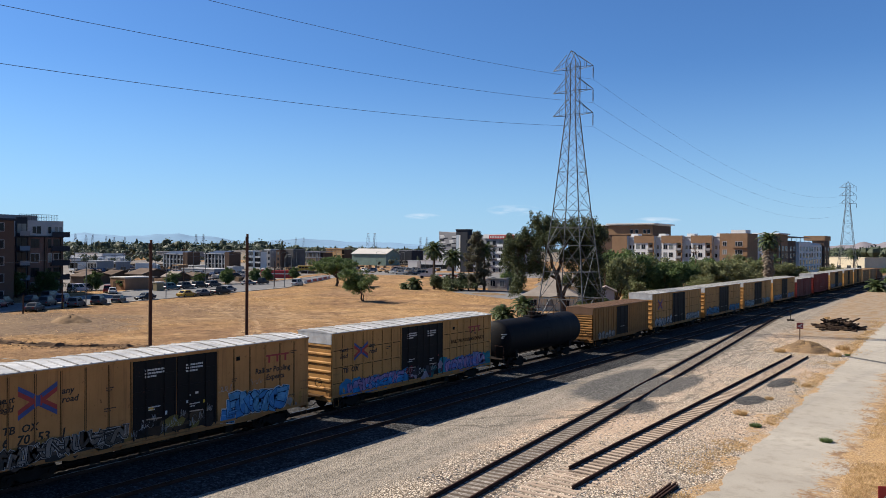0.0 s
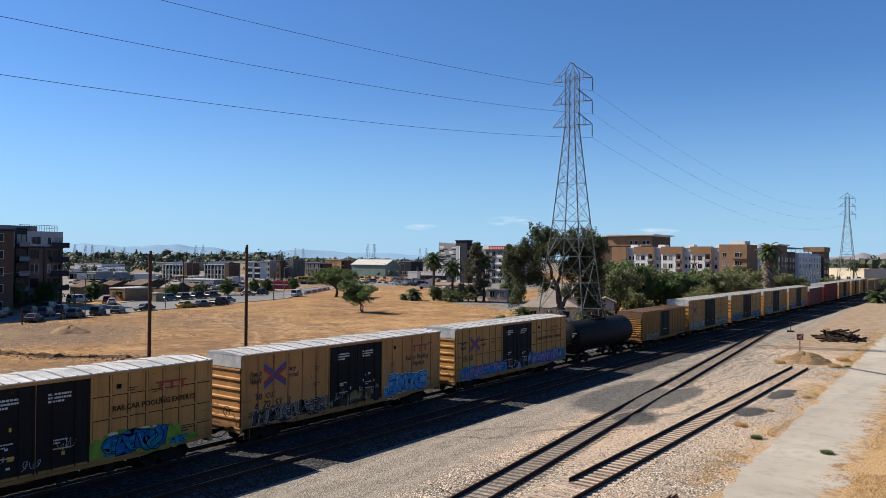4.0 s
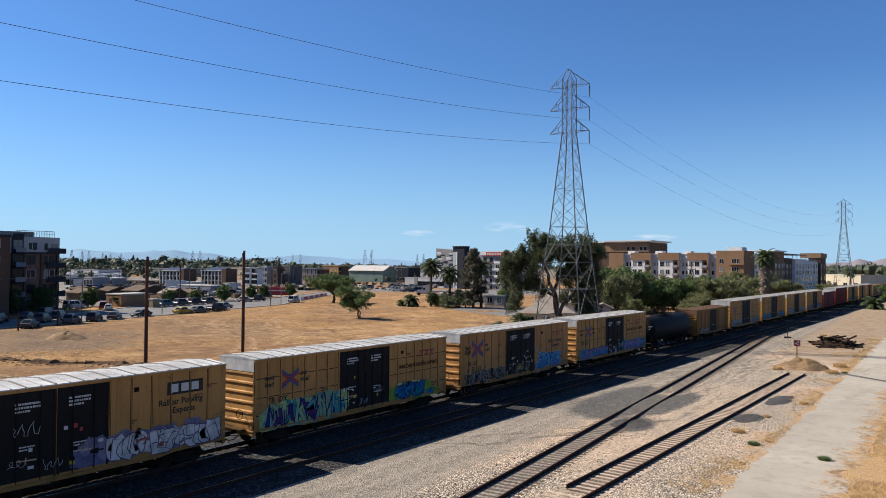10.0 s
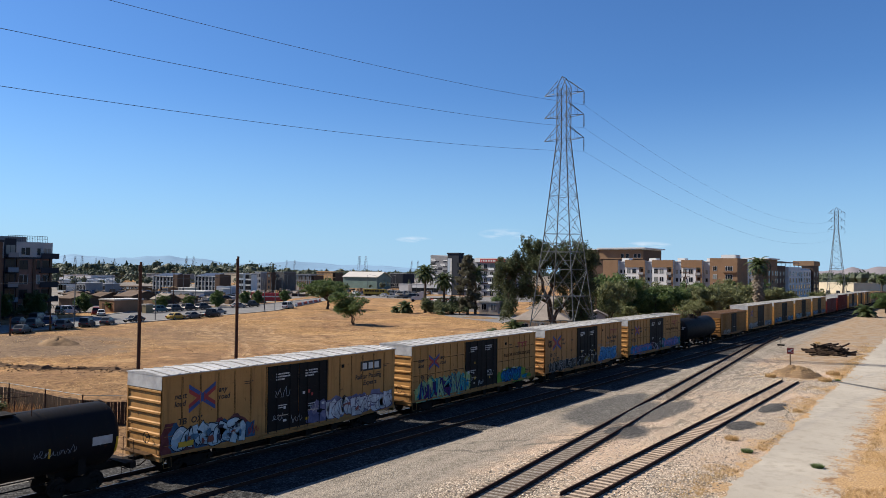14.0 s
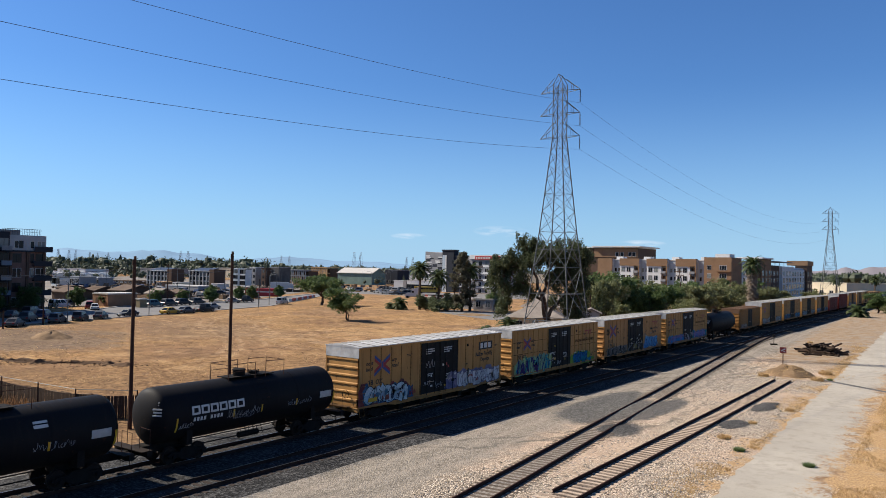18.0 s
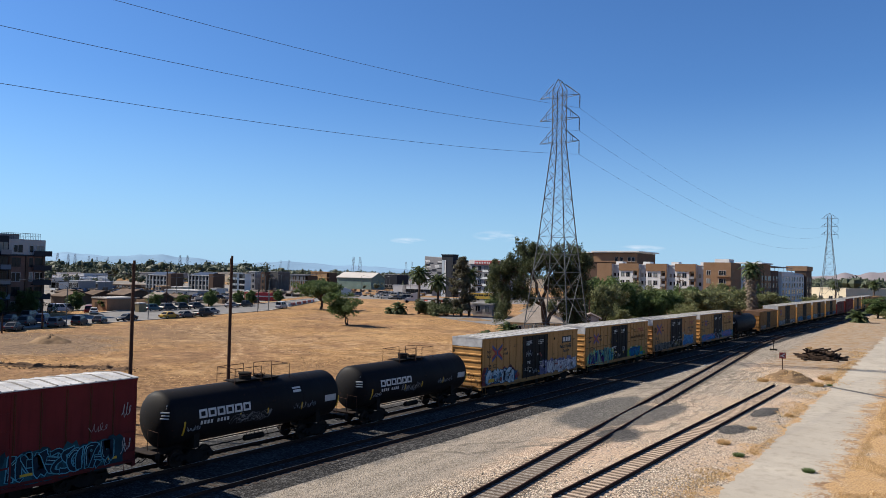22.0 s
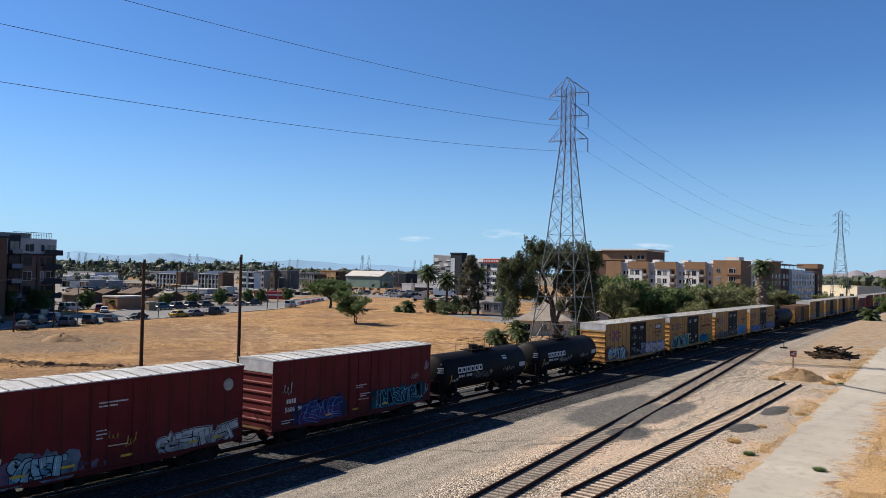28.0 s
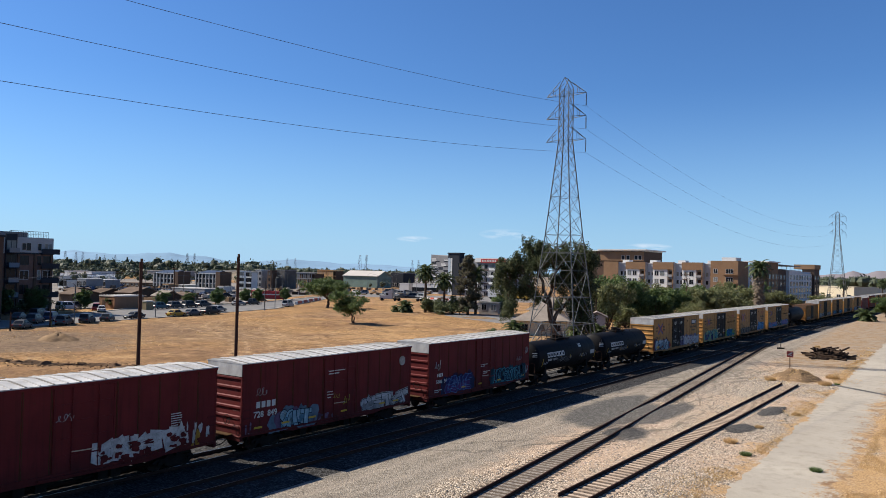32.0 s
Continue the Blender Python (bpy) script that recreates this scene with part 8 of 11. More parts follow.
def apartment_right():
    """Five-storey block: bays toward the tracks' near end, a long wing along them."""
    y0 = 287.0
    xa, xb = -124.08, -73.49
    W = xb - xa
    th = thing("apartment_block", "five-storey brown and white apartment block with bays", "apartment building", pose(xa, y0, GZ))
    block(th, "wall", 0.0, 2.2, 0, W, 26, 15.6, STUCCO_BLUE)
    block(th, "roof", -0.2, 2.0, 15.6, W, 26.2, 15.9, STUCCO_WHITE)
    bays = ((-1.21, 5.03, 0), (8.09, 16.16, 1), (19.09, 27.25, 1), (30.48, 38.27, 1))
    for a, b, kind in bays:
        if kind == 0:
            block(th, "bay", a, 0, 0, b, 2.2, 16.2, STUCCO_BROWN)
            block(th, "bay_flank", b, 0.25, 0, b + 0.12, 2.2, 16.0, STUCCO_BLUE)
            continue
        block(th, "bay", a, 0.4, 0, b - 2.4, 2.2, 13.4, STUCCO_WHITE)
        block(th, "bay_top", a, 0, 13.4, b, 2.2, 16.2, STUCCO_BROWN)
        block(th, "bay_fin", b - 0.5, 0, 0, b, 2.2, 13.4, STUCCO_BROWN)
        block(th, "bay_flank", b, 0.25, 0, b + 0.12, 2.2, 16.0, STUCCO_BLUE)
        for k in range(4):
            z = 10.9 - 3.05 * k
            for c in (0.18, 0.45):
                o = window(th, "s", a + (b - a) * c, z, 1.65, 1.9, 2)
                o.location.y = 0.4
            balcony(th, "s", b - 2.4, b - 0.5, z - 0.55, 0.3, STUCCO_GREY)
            block(th, "balcony_door", b - 2.3, 2.14, z - 0.4, b - 0.6, 2.19, z + 1.8, STUCCO_DEEP)
    for a in (6.44, 17.74, 28.98, 40.13):
        for k in range(4):
            for d in (-0.75, 0.75):
                o = window(th, "s", a + d, 10.9 - 3.05 * k, 1.0, 1.6, 1)
                o.location.y = 2.2
        block(th, "roof_box", a - 1.2, 4, 15.6, a + 1.6, 8, 17.0, STUCCO_WHITE)
    a, b = 41.36, W
    block(th, "corner_bay", a, -0.6, 0, b, 2.2, 16.9, STUCCO_BROWN)
    for k in range(5):
        z = 12.2 - 3.05 * k
        for c, w in ((0.20, 1.5), (0.74, 2.6)):
            o = window(th, "s", a + (b - a) * c, z, w, 1.75, 2 if c < 0.5 else 3)
            o.location.y = -0.6
        part("sun_shade", Shape().box(a + (b - a) * 0.5, -1.2, z - 0.55, b + 0.3, -0.6, z - 0.35), STUCCO_BROWN, th)
    block(th, "roof_box", a + 2.5, 5, 16.9, b - 1.5, 12, 18.3, STUCCO_WHITE)
    # long wing along the tracks
    D = 165.0
    part("wing_wall", Shape().box(W - 14, 26.2, 0, W, D, 14.4), STUCCO_BLUE, th)
    part("side_bay", Shape().box(W, -0.6, 0, W + 0.6, 14, 16.9), STUCCO_BROWN, th)
    bands = ((15, 40, 15.4, STUCCO_WHITE, 0.6), (42, 60, 17.4, STUCCO_BROWN, 1.6), (62, 82, 15.0, STUCCO_DEEP, 0.4), (84, 112, 14.8, STUCCO_WHITE, 1.4), (114, 142, 13.6, STUCCO_WHITE, 0.8), (144, 160, 16.0, STUCCO_DEEP, 1.6))
    for a, b, h, mt, out in bands:
        block(th, "side_bay", W - 4, a, 0, W + out, b, h, mt)
        for k in range(4):
            for c in range(max(2, int((b - a) / 6))):
                u = a + (b - a) * (c + 0.5) / max(2, int((b - a) / 6))
                window(th, "e", u, 10.4 - 3.05 * k, 2.9, 2.2, 2, FRAME_BLACK, (W + out, 0))
            o = part("end_window", window_mesh(1.6, 1.7, 2, FRAME_WHITE)[0], None, th)
            o.matrix_basis = pose(W - 1.6, a, 10.6 - 3.05 * k)
            part("pane", window_mesh(1.6, 1.7, 2, FRAME_WHITE)[1], None, o)
    block(th, "roof_canopy", W - 8, 40, 17.4, W + 2.4, 61, 17.9, STUCCO_WHITE)
    block(th, "roof_canopy", W - 8, 62, 16.7, W + 1.0, 112, 17.0, STUCCO_GREY)
    for k in range(6):
        part("canopy_post", Shape().rod((W + 0.6, 63 + 9.5 * k, 14.8), (W + 0.6, 63 + 9.5 * k, 16.7), 0.12, 6), STUCCO_GREY, th)
    block(th, "roof_cap", W - 8, 143.5, 16.0, W + 2.0, 161, 18.4, STUCCO_BROWN)


apartment_right()


def apartment_back():
    y0 = 332.0
    xa, xb = -157.85, -125.64
    W = xb - xa
    th = thing("apartment_block", "tall brown block with a thin overhanging white roof", "apartment building", pose(xa, y0, GZ))
    block(th, "wall", 0, 0, 0, W, 24, 21.8, STUCCO_DEEP)
    block(th, "top_band", 11.22, -0.4, 17.5, W + 0.2, 0, 21.6, STUCCO_BROWN)
    part("roof", Shape().box(10.66, -2.0, 22.2, W + 1.6, 25, 22.7).box(0, -1, 21.8, W, 24, 22.2), STUCCO_WHITE, th)
    for px in (22.58, 25.02, 28.77, 30.63):
        o = window(th, "s", px, 17.9, 1.5, 2.0, 1)
        o.location.y = -0.4
    for k in range(5):
        window(th, "s", 3.5, 16.2 - 3.05 * k, 1.8, 1.8, 2)
        window(th, "s", 7.0, 16.2 - 3.05 * k, 1.2, 1.8, 1)
    block(th, "light_bay", 0.5, -0.5, 0, 5.5, 0, 16.6, STUCCO_WHITE)


apartment_back()


def office_mid():
    """Grey patterned wing, a dark tower and a pale front with a red banner."""
    y0 = 284.0
    xa, xb = -200.13, -169.21
    W = xb - xa
    th = thing("apartment_block", "pale five-storey block with a dark blue corner tower and red banner", "apartment building", pose(xa, y0, GZ))
    t = 8.74
    block(th, "wall", t, 0.8, 0, W, 24, 16.4, STUCCO_GREY)
    block(th, "tower", 0, 0, 0, t * 0.72, 4.0, 18.9, STUCCO_DARK)
    part("tower_cap", Shape().box(-0.2, -0.3, 18.9, t * 0.72 + 0.2, 4.2, 19.4), STUCCO_DARK, th)
    block(th, "link_wall", t * 0.72, 0.4, 0, t, 12, 16.8, STUCCO_DARK)
    block(th, "blue_strip", 0.2, -0.15, 0.0, 1.6, 0, 16.8, STUCCO_BLUE)
    block(th, "white_strip", 1.7, -0.12, 0.0, 2.4, 0, 16.8, STUCCO_WHITE)
    block(th, "parapet", t + 6, 0.2, 15.2, W, 0.8, 17.0, STUCCO_WHITE)
    part("red_banner", Shape().box(17.82, 0.02, 15.0, 30.63, 0.18, 16.6), RED_PANEL, th)
    ltr = Shape().box(0, -0.03, 15.35, 0.5, 0.01, 16.2).mesh("banner_letter", WHITE_PAINT)
    for i in range(9):
        part("banner_letter", ltr, None, th).location.x = 18.41 + 0.85 * i
    for k in range(5):
        z = 12.3 - 3.05 * k
        for c in range(7):
            u = t + 1.6 + (W - t - 2.6) * c / 6
            o = window(th, "s", u, z, 1.7, 1.9, 2, FRAME_BLACK if k == 0 else None)
            o.location.y = 0.8
        block(th, "spandrel", t, 0.62, z - 0.75, W, 0.8, z - 0.30, STUCCO_WHITE if k % 2 else STUCCO_DEEP)
        window(th, "s", t * 0.7, z + 0.6, 1.4, 1.9, 1, FRAME_BLACK)
    for k in range(4):
        for c in range(2):
            balcony(th, "s", t + 6 + 8 * c, t + 9 + 8 * c, 11.4 - 3.05 * k, 1.0, STUCCO_WHITE)
    wing = thing("apartment_block", "grey slant-roofed wing clad in patterned panels", "apartment building", pose(-221.60, 300, GZ))
    Wg = 10.54
    part("wall", Shape().add([(0, 0, 0), (Wg, 0, 0), (Wg, 14, 0), (0, 14, 0), (0, 0, 18.9), (Wg, 0, 18.0), (Wg, 14, 18.0), (0, 14, 18.9)],
                             [(3, 2, 1, 0), (4, 5, 6, 7), (0, 1, 5, 4), (1, 2, 6, 5), (2, 3, 7, 6), (3, 0, 4, 7)]), STUCCO_GREY, wing)
    rng = random.Random(3)
    me = Shape().box(-1.3, -0.06, 0, 1.3, 0.0, 0.55).mesh("panel", STUCCO_WHITE)
    me2 = Shape().box(-1.3, -0.06, 0, 1.3, 0.0, 0.55).mesh("panel", STUCCO_DARK)
    for i in range(44):
        o = part("panel", me if rng.random() < 0.6 else me2, None, wing)
        o.location = (1.4 + (Wg - 2.8) * rng.random(), 0, 1.0 + 0.62 * int(26 * i / 44))


office_mid()


def apartment_left():
    """The shaded block at the street's near end: gray top storey, brick below, balconies."""
    x1, yb = -166.0, 85.39
    W, D = 30.0, 46.0
    th = thing("apartment_block", "shaded brick and grey apartment block with balconies", "apartment building", pose(x1 - W, yb - D, GZ))
    top = 16.1
    block(th, "wall", 0, 0, 0, W, D, 12.6, BRICK_DARK)
    block(th, "top_storey", 0, 0, 12.6, W + 0.02, D, top, STUCCO_PALE)
    c1, c2 = -7.81 + D, -10.09 + D
    block(th, "recess_front", W + 0.02, c2, 0, W + 0.35, c1, top + 0.6, STUCCO_DARK)
    c3 = 66.00 - (yb - D)
    block(th, "wing_wall", W + 0.02, -6, 0, W + 20, c3, top - 0.8, STUCCO_DEEP)
    block(th, "wing_roof", W + 0.02, -6.2, top - 0.8, W + 20.2, c3 + 0.2, top - 0.4, STUCCO_DARK)
    block(th, "roof_house", W - 10, c2 - 4, top, W - 1, c2 + 5, top + 1.1, STUCCO_GREY)
    rail_ = Shape()
    for i in range(24):
        y = c2 + 1 + (D - c2 - 2) * i / 23
        rail_.rod((W - 0.4, y, top), (W - 0.4, y, top + 1.3), 0.035, 5)
    rail_.bar((W - 0.4, c2 + 1, top + 1.3), (W - 0.4, D - 1, top + 1.3), 0.08, 0.08)
    rail_.bar((W - 0.4, c2 + 1, top + 0.7), (W - 0.4, D - 1, top + 0.7), 0.05, 0.05)
    part("roof_railing", rail_, TOWER_STEEL, th)
    L = D - c1
    for k in range(5):
        z = 0.9 + 3.1 * k
        for c, w, n in ((0.20, 0.95, 1), (0.32, 0.95, 1), (0.62, 0.9, 1), (0.86, 1.7, 2)) if k == 4 else ((0.22, 1.9, 2), (0.62, 0.8, 1), (0.86, 2.2, 2)):
            window(th, "e", c1 + L * c, z, w, 2.0 if k < 4 else 1.6, n, None if (k + int(9 * c)) % 2 else FRAME_BLACK, (W + 0.02, 0))
        for c in (0.35, 0.75):
            window(th, "e", c3 * c + 4, z, 1.9, 1.6, 2, None, (W + 20, 0))
        window(th, "e", (c1 + c2) / 2, z, 2.0, 2.1, 2, FRAME_BLACK, (W + 0.35, 0))
        if k:
            balcony(th, "e", c2 + 0.1, c1 - 0.1, z - 0.7, 1.5, BLUE_PANEL if k % 2 else STUCCO_GREY, (W + 0.35, 0))
            balcony(th, "e", D - 2.8, D + 1.1, z - 0.7, 0.8, STUCCO_DARK, (W, 0))
    for c in (0.06, 0.5, 0.95):
        block(th, "pier", W + 0.02, c1 + L * c - 0.25, 0, W + 0.25, c1 + L * c + 0.25, 12.6, STUCCO_DEEP)
    part("string_course", Shape().box(W + 0.02, c1, 12.5, W + 0.3, D, 12.85), STUCCO_DARK, th)


apartment_left()


def gable(name, label, x0, y0, w, d, wall_h, roof_h, wall, roof, along="x", turn=0.0, category="house", wins=0, over=0.5):
    """A plain house or shed with a pitched roof."""
    th = thing(name, label, category, pose(x0, y0, GZ, 0, 0, turn))
    block(th, "wall", 0, 0, 0, w, d, wall_h, wall)
    r = Shape()
    o = over
    if along == "x":
        r.prism([(-o, wall_h - 0.15), (d / 2, wall_h + roof_h), (d + o, wall_h - 0.15), (d + o, wall_h + 0.05), (d / 2, wall_h + roof_h + 0.22), (-o, wall_h + 0.05)], w + 2 * o, lambda u, v, k: (-o + k, u, v))
        g = Shape().prism([(0, wall_h), (d, wall_h), (d / 2, wall_h + roof_h - 0.05)], w - 0.1, lambda u, v, k: (0.05 + k, u, v))
    else:
        r.prism([(-o, wall_h - 0.15), (w / 2, wall_h + roof_h), (w + o, wall_h - 0.15), (w + o, wall_h + 0.05), (w / 2, wall_h + roof_h + 0.22), (-o, wall_h + 0.05)], d + 2 * o, lambda u, v, k: (u, -o + k, v))
        g = Shape().prism([(0, wall_h), (w, wall_h), (w / 2, wall_h + roof_h - 0.05)], d - 0.1, lambda u, v, k: (u, 0.05 + k, v))
    part("gable_wall", g, wall, th)
    part("roof", r, roof, th)
    for i in range(wins):
        window(th, "s", w * (i + 0.7) / (wins + 0.4), 0.9, 1.2, 1.3, 2)
    return th


def hip_house(name, label, cx, cy, w, d, wall_h, roof_h, wall, roof, turn):
    """A house under a hipped roof with wide eaves, set by its middle."""
    th = thing(name, label, "house", pose(cx, cy, GZ, 0, 0, turn))
    part("wall", Shape().box(-w / 2, -d / 2, 0, w / 2, d / 2, wall_h), wall, th)
    o, r = 0.8, 1.2
    v = [(-w / 2 - o, -d / 2 - o, wall_h - 0.2), (w / 2 + o, -d / 2 - o, wall_h - 0.2), (w / 2 + o, d / 2 + o, wall_h - 0.2), (-w / 2 - o, d / 2 + o, wall_h - 0.2), (-r, 0, wall_h + roof_h), (r, 0, wall_h + roof_h)]
    part("roof", Shape().add(v, [(3, 2, 1, 0), (0, 1, 5, 4), (1, 2, 5), (2, 3, 4, 5), (3, 0, 4)]), roof, th)
    for i in range(3):
        o_ = window(th, "s", -w / 2 + w * (i + 0.6) / 3.2, 0.8, 1.2, 1.2, 2)
        o_.location.y = -d / 2
    part("chimney", Shape().box(w * 0.2, 0.4, wall_h + 0.8, w * 0.2 + 0.7, 1.1, wall_h + roof_h + 0.5), BRICK_TAN, th)
    return th


def flat(name, label, x0, y0, w, d, h, wall, roof, turn=0.0, category="building", rows=0, cols=0, win=(1.6, 1.6), parapet=0.35, side_cols=0):
    th = thing(name, label, category, pose(x0, y0, GZ, 0, 0, turn))
    block(th, "wall", 0, 0, 0, w, d, h, wall)
    p = Shape().box(-0.15, -0.15, h, w + 0.15, 0.15, h + parapet).box(w - 0.15, 0.15, h, w + 0.15, d, h + parapet).box(-0.15, 0.15, h, 0.15, d, h + parapet)
    part("parapet", p, roof, th)
    part("roof", Shape().box(0.15, 0.15, h, w - 0.15, d, h + 0.06), roof, th)
    for r in range(rows):
        for c in range(cols):
            window(th, "s", w * (c + 0.5) / cols, 1.0 + (h - 0.6) / rows * r, win[0], win[1], 2)
        for c in range(side_cols):
            window(th, "e", d * (c + 0.5) / side_cols, 1.0 + (h - 0.6) / rows * r, win[0], win[1], 2, None, (w, 0))
    return th


# houses behind the pylon and the shed on the lot's edge
hip_house("house", "low house with a broad grey hipped roof", -64.3, 121.0, 9.0, 7.4, 2.75, 1.9, CREAM, ROOF_GREY, 24)
hip_house("house", "house with a grey hipped roof behind the pylon", -73.2, 143.0, 10.0, 8.0, 3.5, 2.5, CREAM, ROOF_GREY, 24)
gable("shed", "small pale shed behind the pylon", -60.4, 131.6, 3.2, 4.0, 2.9, 0.8, STUCCO_PALE, ROOF_GREY, "y", 24, "shed")
gable("shed", "small dark-roofed grey shed beside the trees", -74.86, 168.0, 5.5, 7.0, 2.7, 1.3, STUCCO_GREY, ROOF_DARK, "y", 10, "shed")
flat("shed", "low pale concrete shed beside the drive", -106.6, 165.8, 5.2, 5.0, 2.9, plain("shed wall", (0.58, 0.54, 0.49), 0.9), ROOF_PALE, 12, "shed", 1, 2, (1.4, 1.6))
flat("wall_block", "long low grey wall behind the shrubs", -126.0, 170.5, 19.0, 5.0, 2.5, STUCCO_PALE, ROOF_PALE, 8, "building")
st = Shape().box(0, 0, 0, 2.2, 5.0, 2.3, 0.05)
solid("storage_box", st, plain("ochre box", (0.46, 0.24, 0.06), 0.7), "ochre storage container between the trees", "container", pose(-71.0, 166.0, GZ, 0, 0, 15))
drive = Shape().add([(-98.5, 146, GZ + 0.012), (-84, 139, GZ + 0.012), (-80, 156, GZ + 0.012), (-100, 166, GZ + 0.012), (-113, 163, GZ + 0.012), (-108, 152, GZ + 0.012)], [(0, 1, 2, 3, 4, 5)])
solid("drive", drive, ASPHALT, "grey drive between the lot and the houses", "drive", kind="structure")

lots = Shape().add([(-172, 60, GZ + 0.004), (-176, 110, GZ + 0.004), (-186, 160, GZ + 0.004), (-250, 262, GZ + 0.004), (-330, 330, GZ + 0.004), (-520, 330, GZ + 0.004), (-420, 120, GZ + 0.004), (-260, 60, GZ + 0.004)], [(0, 1, 2, 3, 4, 5, 6, 7)])
solid("paved_yards", lots, plain("worn yard paving", (0.33, 0.295, 0.26), 0.95, 0, 0.25, 0.35, 0.1), "grey-brown paved yards beyond the street", "yard", kind="structure")

# ---- street and what stands along it ----
N_EDGE = ((-118, 30), (-131, 62), (-138, 92), (-152, 137), (-196, 203), (-214, 226), (-150, 236), (-110, 262))
F_EDGE = ((-140, 10), (-145.5, 68), (-172, 110), (-181, 159), (-206, 206), (-240, 262), (-205, 262), (-150, 300))
road = Shape()
road.add([(x, y, GZ + 0.01) for x, y in N_EDGE] + [(x, y, GZ + 0.01) for x, y in F_EDGE],
         [(i, i + 1, 9 + i, 8 + i) for i in range(7)])
solid("road", road, ASPHALT, "grey asphalt street along the dry lot", "road", kind="structure")
for e, nm in ((N_EDGE[:6], 1), (F_EDGE[:5], -1)):
    k = Shape()
    for (ax, ay), (bx, by) in zip(e, e[1:]):
        k.bar((ax + 0.2 * nm, ay, GZ + 0.06), (bx + 0.2 * nm, by, GZ + 0.06), 0.9, 0.16)
    solid("kerb", k, KERB, "pale concrete kerb along the street", "kerb", kind="structure")


CAR_MESHES = {}


def car_meshes(kind):
    """Body, cabin and panes of one kind of car, shared by its repeats."""
    if kind in CAR_MESHES:
        return CAR_MESHES[kind]
    L, W = {"sedan": (4.7, 1.82), "suv": (4.75, 1.9), "van": (5.0, 1.95), "pickup": (5.5, 1.95)}[kind]
    hb, ht = {"sedan": (0.88, 1.42), "suv": (1.02, 1.72), "van": (1.1, 1.95), "pickup": (1.05, 1.82)}[kind]
    a = L / 2
    sh = Shape()
    # cross sections along the body: place, half width, sill, shoulder
    secs = ((-a, 0.36 * W, 0.45, hb - 0.20), (-a + 0.12, 0.46 * W, 0.32, hb - 0.06), (-a + 0.6, 0.5 * W, 0.26, hb), (-0.3, 0.5 * W, 0.24, hb),
            (a - 1.35, 0.5 * W, 0.24, hb - 0.02), (a - 0.7, 0.48 * W, 0.26, hb - 0.10), (a - 0.18, 0.44 * W, 0.32, hb - 0.22), (a, 0.34 * W, 0.42, hb - 0.36))
    v, n = [], 6
    for y, w, lo, hi in secs:
        v += [(-w * 0.94, y, lo), (-w, y, (lo + hi) / 2), (-w * 0.88, y, hi), (w * 0.88, y, hi), (w, y, (lo + hi) / 2), (w * 0.94, y, lo)]
    f = [(i * n + k, i * n + (k + 1) % n, (i + 1) * n + (k + 1) % n, (i + 1) * n + k) for i in range(len(secs) - 1) for k in range(n)]
    f += [tuple(range(n))[::-1], tuple((len(secs) - 1) * n + k for k in range(n))]
    sh.add(v, f)
    r0, r1, f1, f0 = {"sedan": (-1.85, -1.05, 0.35, 1.15), "suv": (-2.25, -1.95, 0.45, 1.2), "van": (-2.4, -2.2, 0.9, 1.7), "pickup": (-0.75, -0.55, 0.75, 1.45)}[kind]
    wb, wt = 0.43 * W, 0.35 * W
    lo = hb - 0.03
    cv = [(-wb, r0, lo), (wb, r0, lo), (wb, f0, lo), (-wb, f0, lo), (-wt, r1, ht), (wt, r1, ht), (wt, f1, ht), (-wt, f1, ht), (-wt * 0.8, r1 + 0.15, ht + 0.04), (wt * 0.8, r1 + 0.15, ht + 0.04), (wt * 0.8, f1 - 0.15, ht + 0.04), (-wt * 0.8, f1 - 0.15, ht + 0.04)]
    cf = [(0, 1, 5, 4), (1, 2, 6, 5), (2, 3, 7, 6), (3, 0, 4, 7), (4, 5, 9, 8), (5, 6, 10, 9), (6, 7, 11, 10), (7, 4, 8, 11), (8, 9, 10, 11), (3, 2, 1, 0)]
    cabin = Shape().add(cv, cf)

    def pane(q, out, x0=0.06, x1=0.94, z0=0.10, z1=0.86):
        p = [Vector(cv[k]) for k in q]
        at = lambda s, t: (p[0].lerp(p[1], s)).lerp(p[3].lerp(p[2], s), t)
        o = Vector(out) * 0.012
        w = [at(x0, z0), at(x1, z0), at(x1, z1), at(x0, z1)]
        return Shape().add([c + o for c in w] + [c - o for c in w], [(0, 1, 2, 3), (7, 6, 5, 4), (0, 4, 5, 1), (1, 5, 6, 2), (2, 6, 7, 3), (3, 7, 4, 0)])
    panes = [("rear_window", pane((0, 1, 5, 4), (0, -0.8, 0.6))), ("windscreen", pane((2, 3, 7, 6), (0, 0.8, 0.6)))]
    for q, out in (((1, 2, 6, 5), (1, 0, 0.2)), ((3, 0, 4, 7), (-1, 0, 0.2))):
        panes += [("side_window", pane(q, out, 0.14, 0.5)), ("side_window", pane(q, out, 0.54, 0.86))]
    if kind == "pickup":
        sh.box(-W * 0.42, -a + 0.1, hb - 0.02, -W * 0.36, r0, hb + 0.12).box(W * 0.36, -a + 0.1, hb - 0.02, W * 0.42, r0, hb + 0.12)
    CAR_MESHES[kind] = (sh, cabin, [(nm, q.mesh(nm, GLASS)) for nm, q in panes], L, W, {})
    return CAR_MESHES[kind]


